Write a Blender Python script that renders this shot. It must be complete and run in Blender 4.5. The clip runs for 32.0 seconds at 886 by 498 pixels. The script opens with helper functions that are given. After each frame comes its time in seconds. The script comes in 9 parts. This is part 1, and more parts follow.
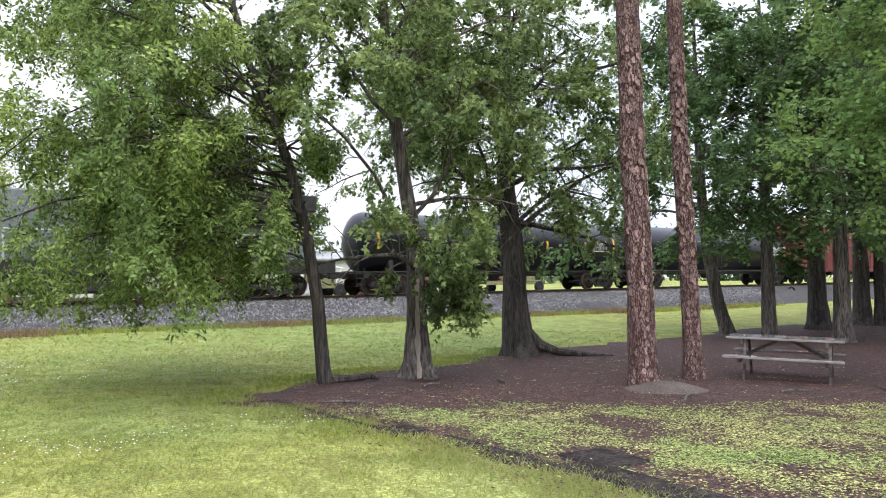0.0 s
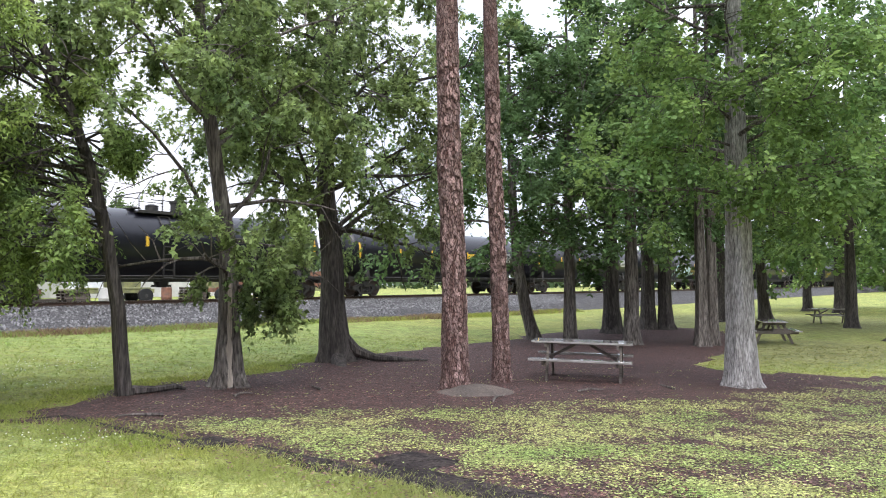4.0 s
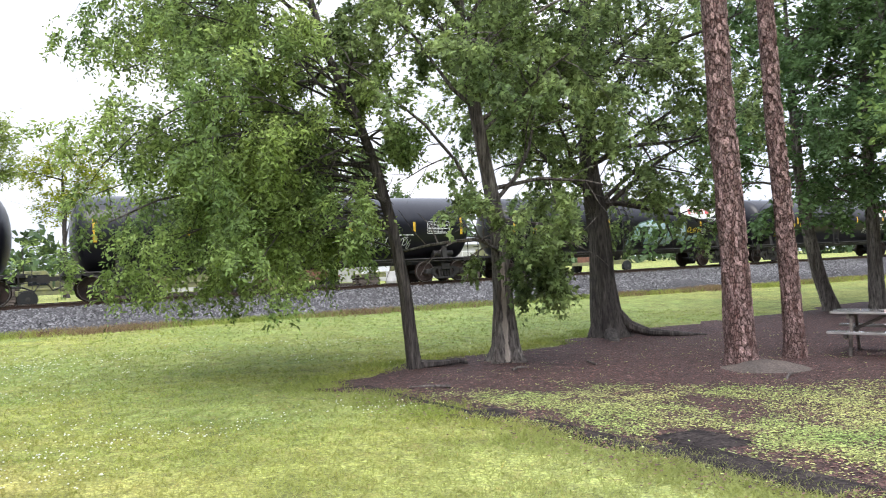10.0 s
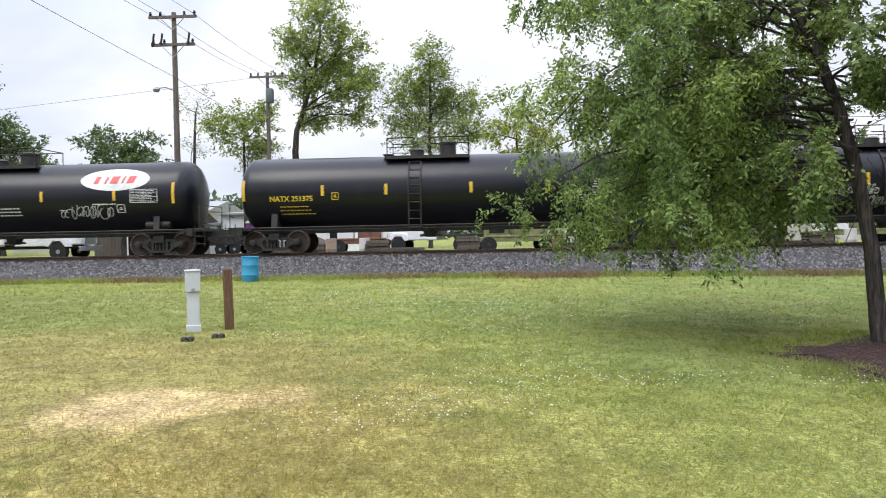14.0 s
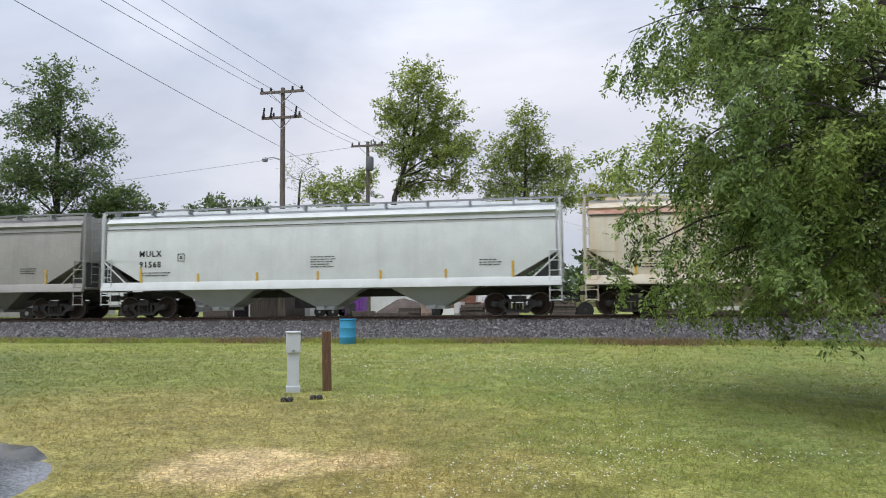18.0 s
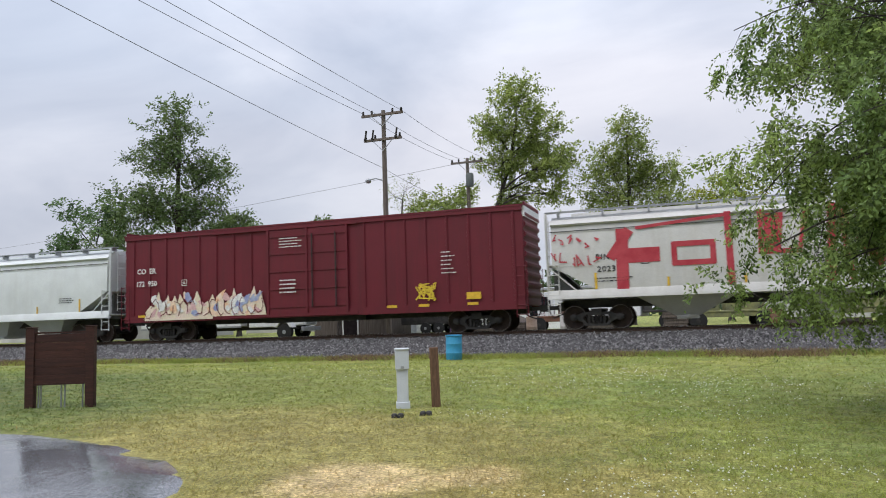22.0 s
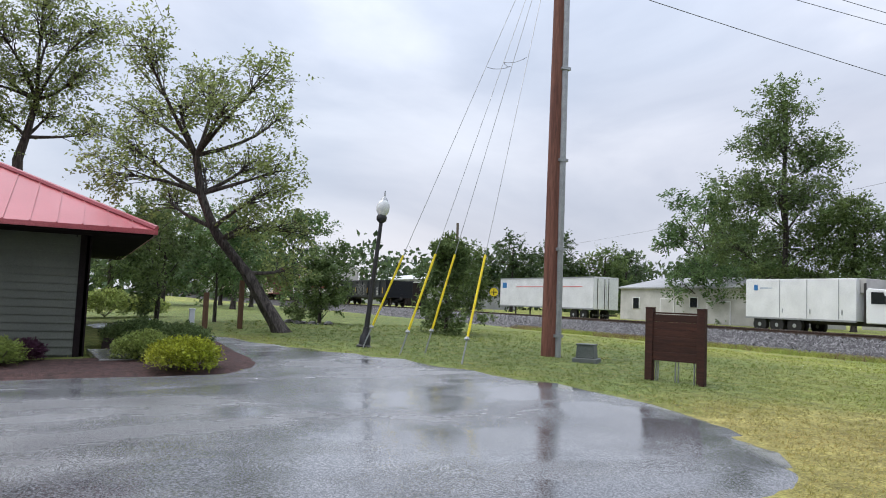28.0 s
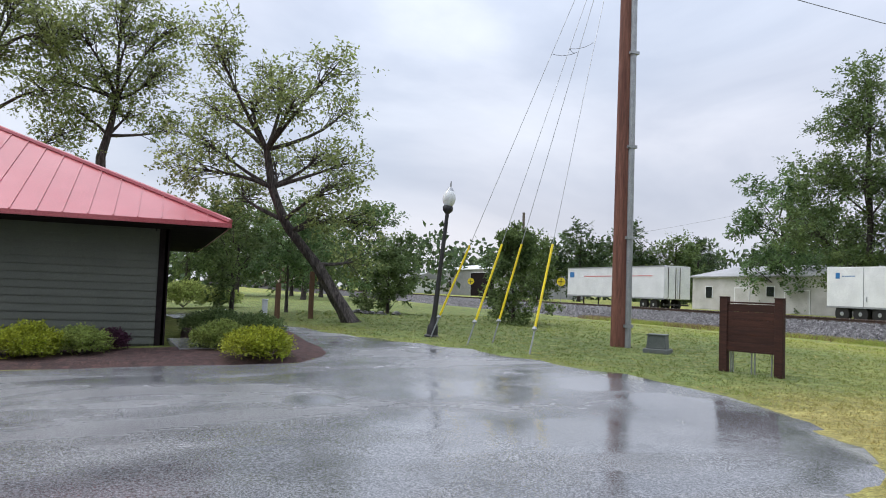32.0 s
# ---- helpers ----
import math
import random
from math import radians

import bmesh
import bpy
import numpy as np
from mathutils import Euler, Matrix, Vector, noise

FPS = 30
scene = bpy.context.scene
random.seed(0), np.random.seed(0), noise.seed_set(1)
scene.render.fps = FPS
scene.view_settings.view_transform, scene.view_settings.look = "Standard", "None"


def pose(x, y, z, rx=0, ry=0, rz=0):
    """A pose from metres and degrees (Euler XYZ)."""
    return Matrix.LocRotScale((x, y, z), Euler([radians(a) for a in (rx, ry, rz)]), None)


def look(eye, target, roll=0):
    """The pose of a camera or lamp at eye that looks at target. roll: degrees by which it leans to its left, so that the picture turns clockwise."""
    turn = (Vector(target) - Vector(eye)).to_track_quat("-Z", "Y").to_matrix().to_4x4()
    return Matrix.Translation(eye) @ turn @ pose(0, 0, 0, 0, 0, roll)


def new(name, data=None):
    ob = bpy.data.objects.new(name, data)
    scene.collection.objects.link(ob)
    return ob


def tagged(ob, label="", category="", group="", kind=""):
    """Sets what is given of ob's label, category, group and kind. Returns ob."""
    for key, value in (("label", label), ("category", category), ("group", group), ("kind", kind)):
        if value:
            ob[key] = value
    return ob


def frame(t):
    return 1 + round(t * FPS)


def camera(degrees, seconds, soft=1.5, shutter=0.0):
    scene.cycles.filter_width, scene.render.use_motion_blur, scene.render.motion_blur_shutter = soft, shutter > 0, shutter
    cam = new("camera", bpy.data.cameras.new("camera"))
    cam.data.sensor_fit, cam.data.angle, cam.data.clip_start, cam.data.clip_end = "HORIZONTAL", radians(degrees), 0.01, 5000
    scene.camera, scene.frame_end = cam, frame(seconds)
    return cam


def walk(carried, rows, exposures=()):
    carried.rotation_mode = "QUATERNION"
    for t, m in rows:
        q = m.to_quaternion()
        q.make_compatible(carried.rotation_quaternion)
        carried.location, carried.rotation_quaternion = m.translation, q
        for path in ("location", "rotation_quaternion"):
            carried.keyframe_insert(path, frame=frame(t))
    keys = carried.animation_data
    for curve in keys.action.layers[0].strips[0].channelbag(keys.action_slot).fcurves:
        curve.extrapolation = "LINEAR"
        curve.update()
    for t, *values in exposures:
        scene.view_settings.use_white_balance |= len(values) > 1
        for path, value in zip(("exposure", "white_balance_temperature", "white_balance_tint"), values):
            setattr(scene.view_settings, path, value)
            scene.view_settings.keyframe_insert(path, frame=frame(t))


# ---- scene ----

cam = camera(62.58, 32.0, soft=1.0, shutter=0.12)
EYE, ARM = 1.58, 0.13
# seconds, yaw (left of the way to the track), pitch, roll
TURNS = [
    (0, -36.53, 2.48, -0.77),
    (0.5, -38.99, 2.36, -0.87),
    (1, -41.32, 2.26, -1.00),
    (1.5, -43.12, 2.29, -0.94),
    (2, -44.42, 2.45, -0.86),
    (2.5, -45.62, 2.70, -0.66),
    (3, -47.12, 2.87, -0.47),
    (3.5, -48.87, 2.88, -0.33),
    (4, -50.61, 2.82, -0.28),
    (4.5, -52.12, 2.71, -0.29),
    (6.5, -54.18, 2.18, -1.64),
    (7, -53.71, 2.14, -1.84),
    (7.5, -52.57, 2.12, -1.98),
    (8, -50.42, 2.17, -2.23),
    (8.5, -46.97, 2.19, -2.45),
    (9, -42.18, 2.08, -2.61),
    (9.5, -36.39, 1.83, -2.71),
    (10, -29.95, 1.46, -2.76),
    (10.5, -23.28, 1.08, -2.76),
    (11, -16.79, 0.67, -2.34),
    (11.5, -11.12, 0.14, -1.95),
    (12, -6.57, -0.26, -1.79),
    (12.5, -3.13, -0.62, -1.76),
    (13, -0.45, -0.92, -1.78),
    (13.5, 1.65, -1.09, -1.55),
    (14, 3.32, -1.07, -1.11),
    (14.5, 4.70, -0.85, -0.85),
    (15, 5.94, -0.29, -0.41),
    (15.5, 7.19, 0.42, -0.33),
    (17.5, 10.53, 3.55, -0.54),
    (18, 10.66, 4.09, -0.58),
    (18.5, 10.82, 4.51, -0.73),
    (19, 11.10, 4.83, -0.81),
    (19.5, 11.55, 5.09, -1.13),
    (20, 12.23, 5.38, -1.29),
    (20.5, 13.42, 5.60, -1.50),
    (21, 15.23, 5.69, -1.79),
    (21.5, 17.19, 5.59, -2.01),
    (22, 18.69, 5.44, -1.93),
    (22.5, 19.69, 5.17, -1.89),
    (23, 20.77, 4.84, -1.51),
    (23.5, 23.02, 4.45, -1.27),
    (24, 27.46, 4.24, -1.00),
    (24.5, 33.77, 4.31, -0.91),
    (25, 40.78, 4.57, -0.54),
    (25.5, 47.37, 4.89, -0.11),
    (26, 53.00, 5.01, 0.51),
    (26.5, 57.48, 4.95, 1.13),
    (28.5, 64.50, 3.99, 2.65),
    (29, 65.01, 3.83, 2.76),
    (29.5, 65.62, 3.65, 2.57),
    (30, 66.32, 3.42, 2.32),
    (30.5, 67.05, 3.17, 2.11),
    (31, 67.77, 3.07, 1.95),
    (31.5, 68.36, 3.12, 1.99),
    (32, 68.97, 3.23, 2.20),
]


def aim(yaw, pitch, roll):
    y, p = radians(yaw), radians(pitch)
    eye = Vector((-math.sin(y) * ARM, math.cos(y) * ARM, EYE))
    way = Vector((-math.sin(y) * math.cos(p), math.cos(y) * math.cos(p), math.sin(p)))
    return look(eye, eye + way, roll)


EXPOSURES = [(0.0, 1.1), (3.0, 1.18), (8.0, 1.18), (10.0, 1.2), (11.0, 1.02), (13.0, 0.8), (15.5, 0.6), (17.5, 0.32), (20.0, 0.27), (24.0, 0.26), (26.0, 0.36), (32.0, 0.42)]
walk(cam, [(t, aim(y, p, r)) for t, y, p, r in TURNS], exposures=EXPOSURES)

# ---- light ----
world = bpy.data.worlds.new("overcast")
scene.world = world
world.use_nodes = True
wt = world.node_tree
wt.nodes.clear()
SUN_UP, SUN_ROUND = radians(55), radians(215)


def wnode(kind, **kw):
    n = wt.nodes.new(kind)
    for k, v in kw.items():
        n.inputs[k].default_value = v
    return n


wout, wbg = wnode("ShaderNodeOutputWorld"), wnode("ShaderNodeBackground", Strength=1.0)
sky = wnode("ShaderNodeTexSky")
sky.sky_type, sky.sun_disc, sky.sun_elevation, sky.sun_rotation = "NISHITA", False, SUN_UP, SUN_ROUND
wtc, wmap = wnode("ShaderNodeTexCoord"), wnode("ShaderNodeMapping", Scale=(1.0, 1.0, 2.6))
wn1 = wnode("ShaderNodeTexNoise", Scale=2.1, Detail=6.0, Roughness=0.52, Distortion=0.4)
wn2 = wnode("ShaderNodeTexNoise", Scale=0.9, Detail=3.0, Roughness=0.5)
wr1, wr2 = wnode("ShaderNodeValToRGB"), wnode("ShaderNodeValToRGB")
for ramp, stops in ((wr1, ((0.30, (0.52, 0.555, 0.63)), (0.47, (0.66, 0.685, 0.745)), (0.56, (0.76, 0.775, 0.82)), (0.72, (0.90, 0.905, 0.93)))), (wr2, ((0.38, (0.92, 0.97, 1.06)), (0.62, (1.01, 1.0, 1.05))))):
    ramp.color_ramp.elements.remove(ramp.color_ramp.elements[1])
    for i, (at, c) in enumerate(stops):
        el = ramp.color_ramp.elements[0] if i == 0 else ramp.color_ramp.elements.new(at)
        el.position, el.color = at, (*c, 1)
wmul = wnode("ShaderNodeMixRGB", Fac=1.0)
wmul.blend_type = "MULTIPLY"
wsky = wnode("ShaderNodeMixRGB", Fac=1.0, Color2=(0.08, 0.08, 0.08, 1))
wsky.blend_type = "MULTIPLY"
wmix = wnode("ShaderNodeMixRGB", Fac=0.88)
# an overcast sky is about three times as bright overhead as at the horizon
wsep, wup, wsq, wgain, wcie = wnode("ShaderNodeSeparateXYZ"), wnode("ShaderNodeMath"), wnode("ShaderNodeMath"), wnode("ShaderNodeMath"), wnode("ShaderNodeMixRGB", Fac=1.0)
wup.operation, wsq.operation, wgain.operation, wcie.blend_type = "MAXIMUM", "POWER", "MULTIPLY_ADD", "MULTIPLY"
wsq.inputs[1].default_value = 2.0
wup.inputs[1].default_value, wgain.inputs[1].default_value, wgain.inputs[2].default_value = 0.0, 1.75, 0.80
for a, b in (((wtc, "Generated"), (wmap, "Vector")), ((wmap, 0), (wn1, "Vector")), ((wmap, 0), (wn2, "Vector")), ((wn1, 0), (wr1, 0)), ((wn2, 0), (wr2, 0)),
             ((wr1, 0), (wmul, "Color1")), ((wr2, 0), (wmul, "Color2")), ((sky, 0), (wsky, "Color1")), ((wsky, 0), (wmix, "Color1")), ((wmul, 0), (wmix, "Color2")),
             ((wtc, "Generated"), (wsep, 0)), ((wsep, 2), (wup, 0)), ((wup, 0), (wsq, 0)), ((wsq, 0), (wgain, 0)), ((wmix, 0), (wcie, "Color1")), ((wgain, 0), (wcie, "Color2")), ((wcie, 0), (wbg, 0)), ((wbg, 0), (wout, 0))):
    wt.links.new(a[0].outputs[a[1]], b[0].inputs[b[1]])
sun = new("sun", bpy.data.lights.new("sun", "SUN"))
sun.data.energy, sun.data.angle, sun.data.color = 1.2, radians(35), (1.0, 0.97, 0.92)
sun.matrix_world = look((0, 0, 40), (0 + 40 * math.sin(SUN_ROUND) * -1, 40 * math.cos(SUN_ROUND) * -1, 40 - 40 * math.tan(SUN_UP)))

# ---- materials ----
def mat(name, c1, c2=None, scale=4.0, rough=0.8, metal=0.0, bump=0.0, bscale=60.0, fine=0.25, stretch=(1, 1, 1), rand=0.0, spec=0.38, coat=0.0, space="Object", rough2=None, island=0.0):
    """Two colours mixed by coarse noise, shaded by fine grain, with a small relief."""
    m = bpy.data.materials.new(name)
    m.use_nodes = True
    nt = m.node_tree
    bs = nt.nodes["Principled BSDF"]
    c2 = c2 or tuple(x * 0.8 for x in c1)
    N, L = nt.nodes.new, nt.links.new
    tc, mp = N("ShaderNodeTexCoord"), N("ShaderNodeMapping")
    mp.inputs["Scale"].default_value = stretch
    L(tc.outputs[space], mp.inputs["Vector"])
    n1, n2 = N("ShaderNodeTexNoise"), N("ShaderNodeTexNoise")
    n1.inputs["Scale"].default_value, n1.inputs["Detail"].default_value = scale, 5
    n2.inputs["Scale"].default_value, n2.inputs["Detail"].default_value = bscale, 3
    L(mp.outputs[0], n1.inputs["Vector"]), L(mp.outputs[0], n2.inputs["Vector"])
    r1 = N("ShaderNodeMapRange")
    r1.inputs[1].default_value, r1.inputs[2].default_value = 0.35, 0.65
    L(n1.outputs[0], r1.inputs[0])
    mx = N("ShaderNodeMixRGB")
    mx.inputs[1].default_value, mx.inputs[2].default_value = (*c1, 1), (*c2, 1)
    L(r1.outputs[0], mx.inputs[0])
    hs = N("ShaderNodeHueSaturation")
    r2 = N("ShaderNodeMapRange")
    r2.inputs[1].default_value, r2.inputs[2].default_value, r2.inputs[3].default_value, r2.inputs[4].default_value = 0.3, 0.7, 1 - fine, 1 + fine
    L(n2.outputs[0], r2.inputs[0])
    val = r2.outputs[0]
    for amount, kind, out in ((rand, "ShaderNodeObjectInfo", "Random"), (island, "ShaderNodeNewGeometry", "Random Per Island")):
        if amount:
            src, r3, mu = N(kind), N("ShaderNodeMapRange"), N("ShaderNodeMath")
            r3.inputs[3].default_value, r3.inputs[4].default_value, mu.operation = 1 - amount, 1 + amount, "MULTIPLY"
            L(src.outputs[out], r3.inputs[0]), L(r3.outputs[0], mu.inputs[0]), L(val, mu.inputs[1])
            val = mu.outputs[0]
    L(val, hs.inputs["Value"]), L(mx.outputs[0], hs.inputs["Color"]), L(hs.outputs[0], bs.inputs["Base Color"])
    bs.inputs["Metallic"].default_value, bs.inputs["Specular IOR Level"].default_value, bs.inputs["Coat Weight"].default_value = metal, spec, coat
    r4 = N("ShaderNodeMapRange")
    r4.inputs[1].default_value, r4.inputs[2].default_value = 0.35, 0.65
    r4.inputs[3].default_value, r4.inputs[4].default_value = rough, rough if rough2 is None else rough2
    L(n1.outputs[0], r4.inputs[0]), L(r4.outputs[0], bs.inputs["Roughness"])
    if bump:
        b = N("ShaderNodeBump")
        b.inputs["Strength"].default_value, b.inputs["Distance"].default_value = 1.0, bump
        L(n2.outputs[0], b.inputs["Height"]), L(b.outputs[0], bs.inputs["Normal"])
    return m


def leaf_mat(name, c1, c2, light=0.33, gloss=0.5, island=0.45):
    """Leaves: colour varies leaf by leaf and through the crown; part of the light passes through."""
    m = mat(name, c1, c2, scale=0.7, rough=gloss, fine=0.15, bscale=12, island=island, spec=0.2)
    nt = m.node_tree
    N, L = nt.nodes.new, nt.links.new
    bs, out = nt.nodes["Principled BSDF"], nt.nodes["Material Output"]
    tr, ad = N("ShaderNodeBsdfTranslucent"), N("ShaderNodeMixShader")
    src = bs.inputs["Base Color"].links[0].from_socket
    hs = N("ShaderNodeHueSaturation")
    hs.inputs["Value"].default_value, hs.inputs["Hue"].default_value = 1.35, 0.485
    L(src, hs.inputs["Color"]), L(hs.outputs[0], tr.inputs[0])
    ad.inputs[0].default_value = light
    L(bs.outputs[0], ad.inputs[1]), L(tr.outputs[0], ad.inputs[2]), L(ad.outputs[0], out.inputs[0])
    return m


def patches(m, amount=1.0):
    """Worn, sandy, lusher and simply darker areas of the lawn, with ragged edges; the same on the sod and on its
    blades.
    """
    nt = m.node_tree
    N, L = nt.nodes.new, nt.links.new
    bs = nt.nodes["Principled BSDF"]
    geo = N("ShaderNodeNewGeometry")
    col = bs.inputs["Base Color"].links[0].from_socket
    users = [l.to_socket for l in col.links]
    nz = N("ShaderNodeTexNoise")
    nz.inputs["Scale"].default_value, nz.inputs["Detail"].default_value, nz.inputs["Roughness"].default_value = 0.9, 8, 0.7
    L(geo.outputs["Position"], nz.inputs["Vector"])
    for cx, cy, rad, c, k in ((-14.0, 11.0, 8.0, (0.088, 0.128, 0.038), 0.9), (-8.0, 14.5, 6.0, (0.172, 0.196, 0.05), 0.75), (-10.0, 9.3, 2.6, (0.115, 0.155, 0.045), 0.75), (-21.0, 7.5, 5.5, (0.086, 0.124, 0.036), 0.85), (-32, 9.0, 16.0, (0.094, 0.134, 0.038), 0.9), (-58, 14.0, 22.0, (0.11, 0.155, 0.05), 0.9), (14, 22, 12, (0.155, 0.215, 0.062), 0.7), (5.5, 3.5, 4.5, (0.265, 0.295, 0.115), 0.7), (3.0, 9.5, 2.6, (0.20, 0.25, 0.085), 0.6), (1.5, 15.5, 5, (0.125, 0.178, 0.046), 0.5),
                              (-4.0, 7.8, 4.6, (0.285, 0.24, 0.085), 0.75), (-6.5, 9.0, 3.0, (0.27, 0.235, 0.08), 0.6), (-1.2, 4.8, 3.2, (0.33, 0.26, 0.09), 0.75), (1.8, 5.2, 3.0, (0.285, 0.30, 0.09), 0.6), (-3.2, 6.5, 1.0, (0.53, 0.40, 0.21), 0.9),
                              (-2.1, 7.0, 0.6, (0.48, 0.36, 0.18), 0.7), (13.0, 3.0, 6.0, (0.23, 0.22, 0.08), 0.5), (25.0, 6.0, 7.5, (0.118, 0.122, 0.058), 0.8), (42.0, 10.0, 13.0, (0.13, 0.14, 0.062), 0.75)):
        d = N("ShaderNodeVectorMath")
        d.operation = "DISTANCE"
        d.inputs[1].default_value = (cx, cy, 0.1)
        L(geo.outputs["Position"], d.inputs[0])
        ad = N("ShaderNodeMath")
        ad.operation = "MULTIPLY_ADD"
        ad.inputs[1].default_value, ad.inputs[2].default_value = -rad * 1.3, rad * 0.65
        L(nz.outputs[0], ad.inputs[0])
        su = N("ShaderNodeMath")
        L(d.outputs["Value"], su.inputs[0]), L(ad.outputs[0], su.inputs[1])
        mr = N("ShaderNodeMapRange")
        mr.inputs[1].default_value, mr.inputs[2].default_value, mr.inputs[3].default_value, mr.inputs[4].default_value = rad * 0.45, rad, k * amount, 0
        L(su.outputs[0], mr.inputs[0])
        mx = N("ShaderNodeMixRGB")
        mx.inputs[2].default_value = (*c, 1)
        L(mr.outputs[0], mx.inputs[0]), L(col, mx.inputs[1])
        col = mx.outputs[0]
    for u in users:
        L(col, u)
    return m


def lawn_mat():
    """Mown lawn: greens in two scales under the patches."""
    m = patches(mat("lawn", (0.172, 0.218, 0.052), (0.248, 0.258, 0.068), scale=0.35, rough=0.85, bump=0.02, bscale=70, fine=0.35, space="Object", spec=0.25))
    return tufted(m)


def tufted(m):
    """Breaks the sod up into tufts, thatch and small gaps at every scale."""
    nt = m.node_tree
    N, L = nt.nodes.new, nt.links.new
    bs = nt.nodes["Principled BSDF"]
    geo = N("ShaderNodeNewGeometry")
    col = bs.inputs["Base Color"].links[0].from_socket
    for scale, detail, rough, lo, hi, dark, light in ((0.9, 7, 0.7, 0.36, 0.64, 0.74, 1.24), (3.0, 12, 0.82, 0.36, 0.64, 0.55, 1.42), (24, 6, 0.8, 0.38, 0.62, 0.52, 1.45)):
        nz, mr, mu = N("ShaderNodeTexNoise"), N("ShaderNodeMapRange"), N("ShaderNodeVectorMath")
        nz.inputs["Scale"].default_value, nz.inputs["Detail"].default_value, nz.inputs["Roughness"].default_value = scale, detail, rough
        mr.inputs[1].default_value, mr.inputs[2].default_value, mr.inputs[3].default_value, mr.inputs[4].default_value = lo, hi, dark, light
        mu.operation = "SCALE"
        L(geo.outputs["Position"], nz.inputs["Vector"]), L(nz.outputs[0], mr.inputs[0])
        L(col, mu.inputs[0]), L(mr.outputs[0], mu.inputs["Scale"])
        col = mu.outputs[0]
    nz, mr, mx = N("ShaderNodeTexNoise"), N("ShaderNodeMapRange"), N("ShaderNodeMixRGB")
    nz.inputs["Scale"].default_value, nz.inputs["Detail"].default_value, nz.inputs["Roughness"].default_value = 5.5, 9, 0.8
    mr.inputs[1].default_value, mr.inputs[2].default_value, mr.inputs[3].default_value, mr.inputs[4].default_value = 0.49, 0.66, 0.0, 0.62
    mx.inputs[2].default_value = (0.32, 0.27, 0.085, 1)
    L(geo.outputs["Position"], nz.inputs["Vector"]), L(nz.outputs[0], mr.inputs[0]), L(mr.outputs[0], mx.inputs[0]), L(col, mx.inputs[1]), L(mx.outputs[0], bs.inputs["Base Color"])
    return m


def plated_bark(name, plate, pale, crack, sx=15.0, sz=6.5):
    """Pine bark: upright plates parted by dark cracks, flaked paler in places."""
    m = mat(name, plate, pale, scale=11, rough=0.9, bscale=30, fine=0.45, stretch=(1, 1, 0.45), spec=0.2)
    nt = m.node_tree
    N, L = nt.nodes.new, nt.links.new
    bs = nt.nodes["Principled BSDF"]
    tc, mp, nz, ad, vo, mr, mx, b = N("ShaderNodeTexCoord"), N("ShaderNodeMapping"), N("ShaderNodeTexNoise"), N("ShaderNodeMixRGB"), N("ShaderNodeTexVoronoi"), N("ShaderNodeMapRange"), N("ShaderNodeMixRGB"), N("ShaderNodeBump")
    mp.inputs["Scale"].default_value = (sx, sx, sz)
    nz.inputs["Scale"].default_value, nz.inputs["Detail"].default_value = 2.2, 4
    ad.inputs[0].default_value = 0.16
    vo.feature = "DISTANCE_TO_EDGE"
    vo.inputs["Scale"].default_value = 1.6
    mr.inputs[1].default_value, mr.inputs[2].default_value = 0.0, 0.13
    mx.inputs[1].default_value = (*crack, 1)
    b.inputs["Distance"].default_value = 0.03
    col = bs.inputs["Base Color"].links[0].from_socket
    L(tc.outputs["Object"], mp.inputs[0]), L(mp.outputs[0], nz.inputs["Vector"]), L(mp.outputs[0], ad.inputs[1]), L(nz.outputs["Color"], ad.inputs[2]), L(ad.outputs[0], vo.inputs["Vector"])
    L(vo.outputs["Distance"], mr.inputs[0]), L(mr.outputs[0], mx.inputs[0]), L(col, mx.inputs[2]), L(mx.outputs[0], bs.inputs["Base Color"])
    L(mr.outputs[0], b.inputs["Height"]), L(b.outputs[0], bs.inputs["Normal"])
    return m


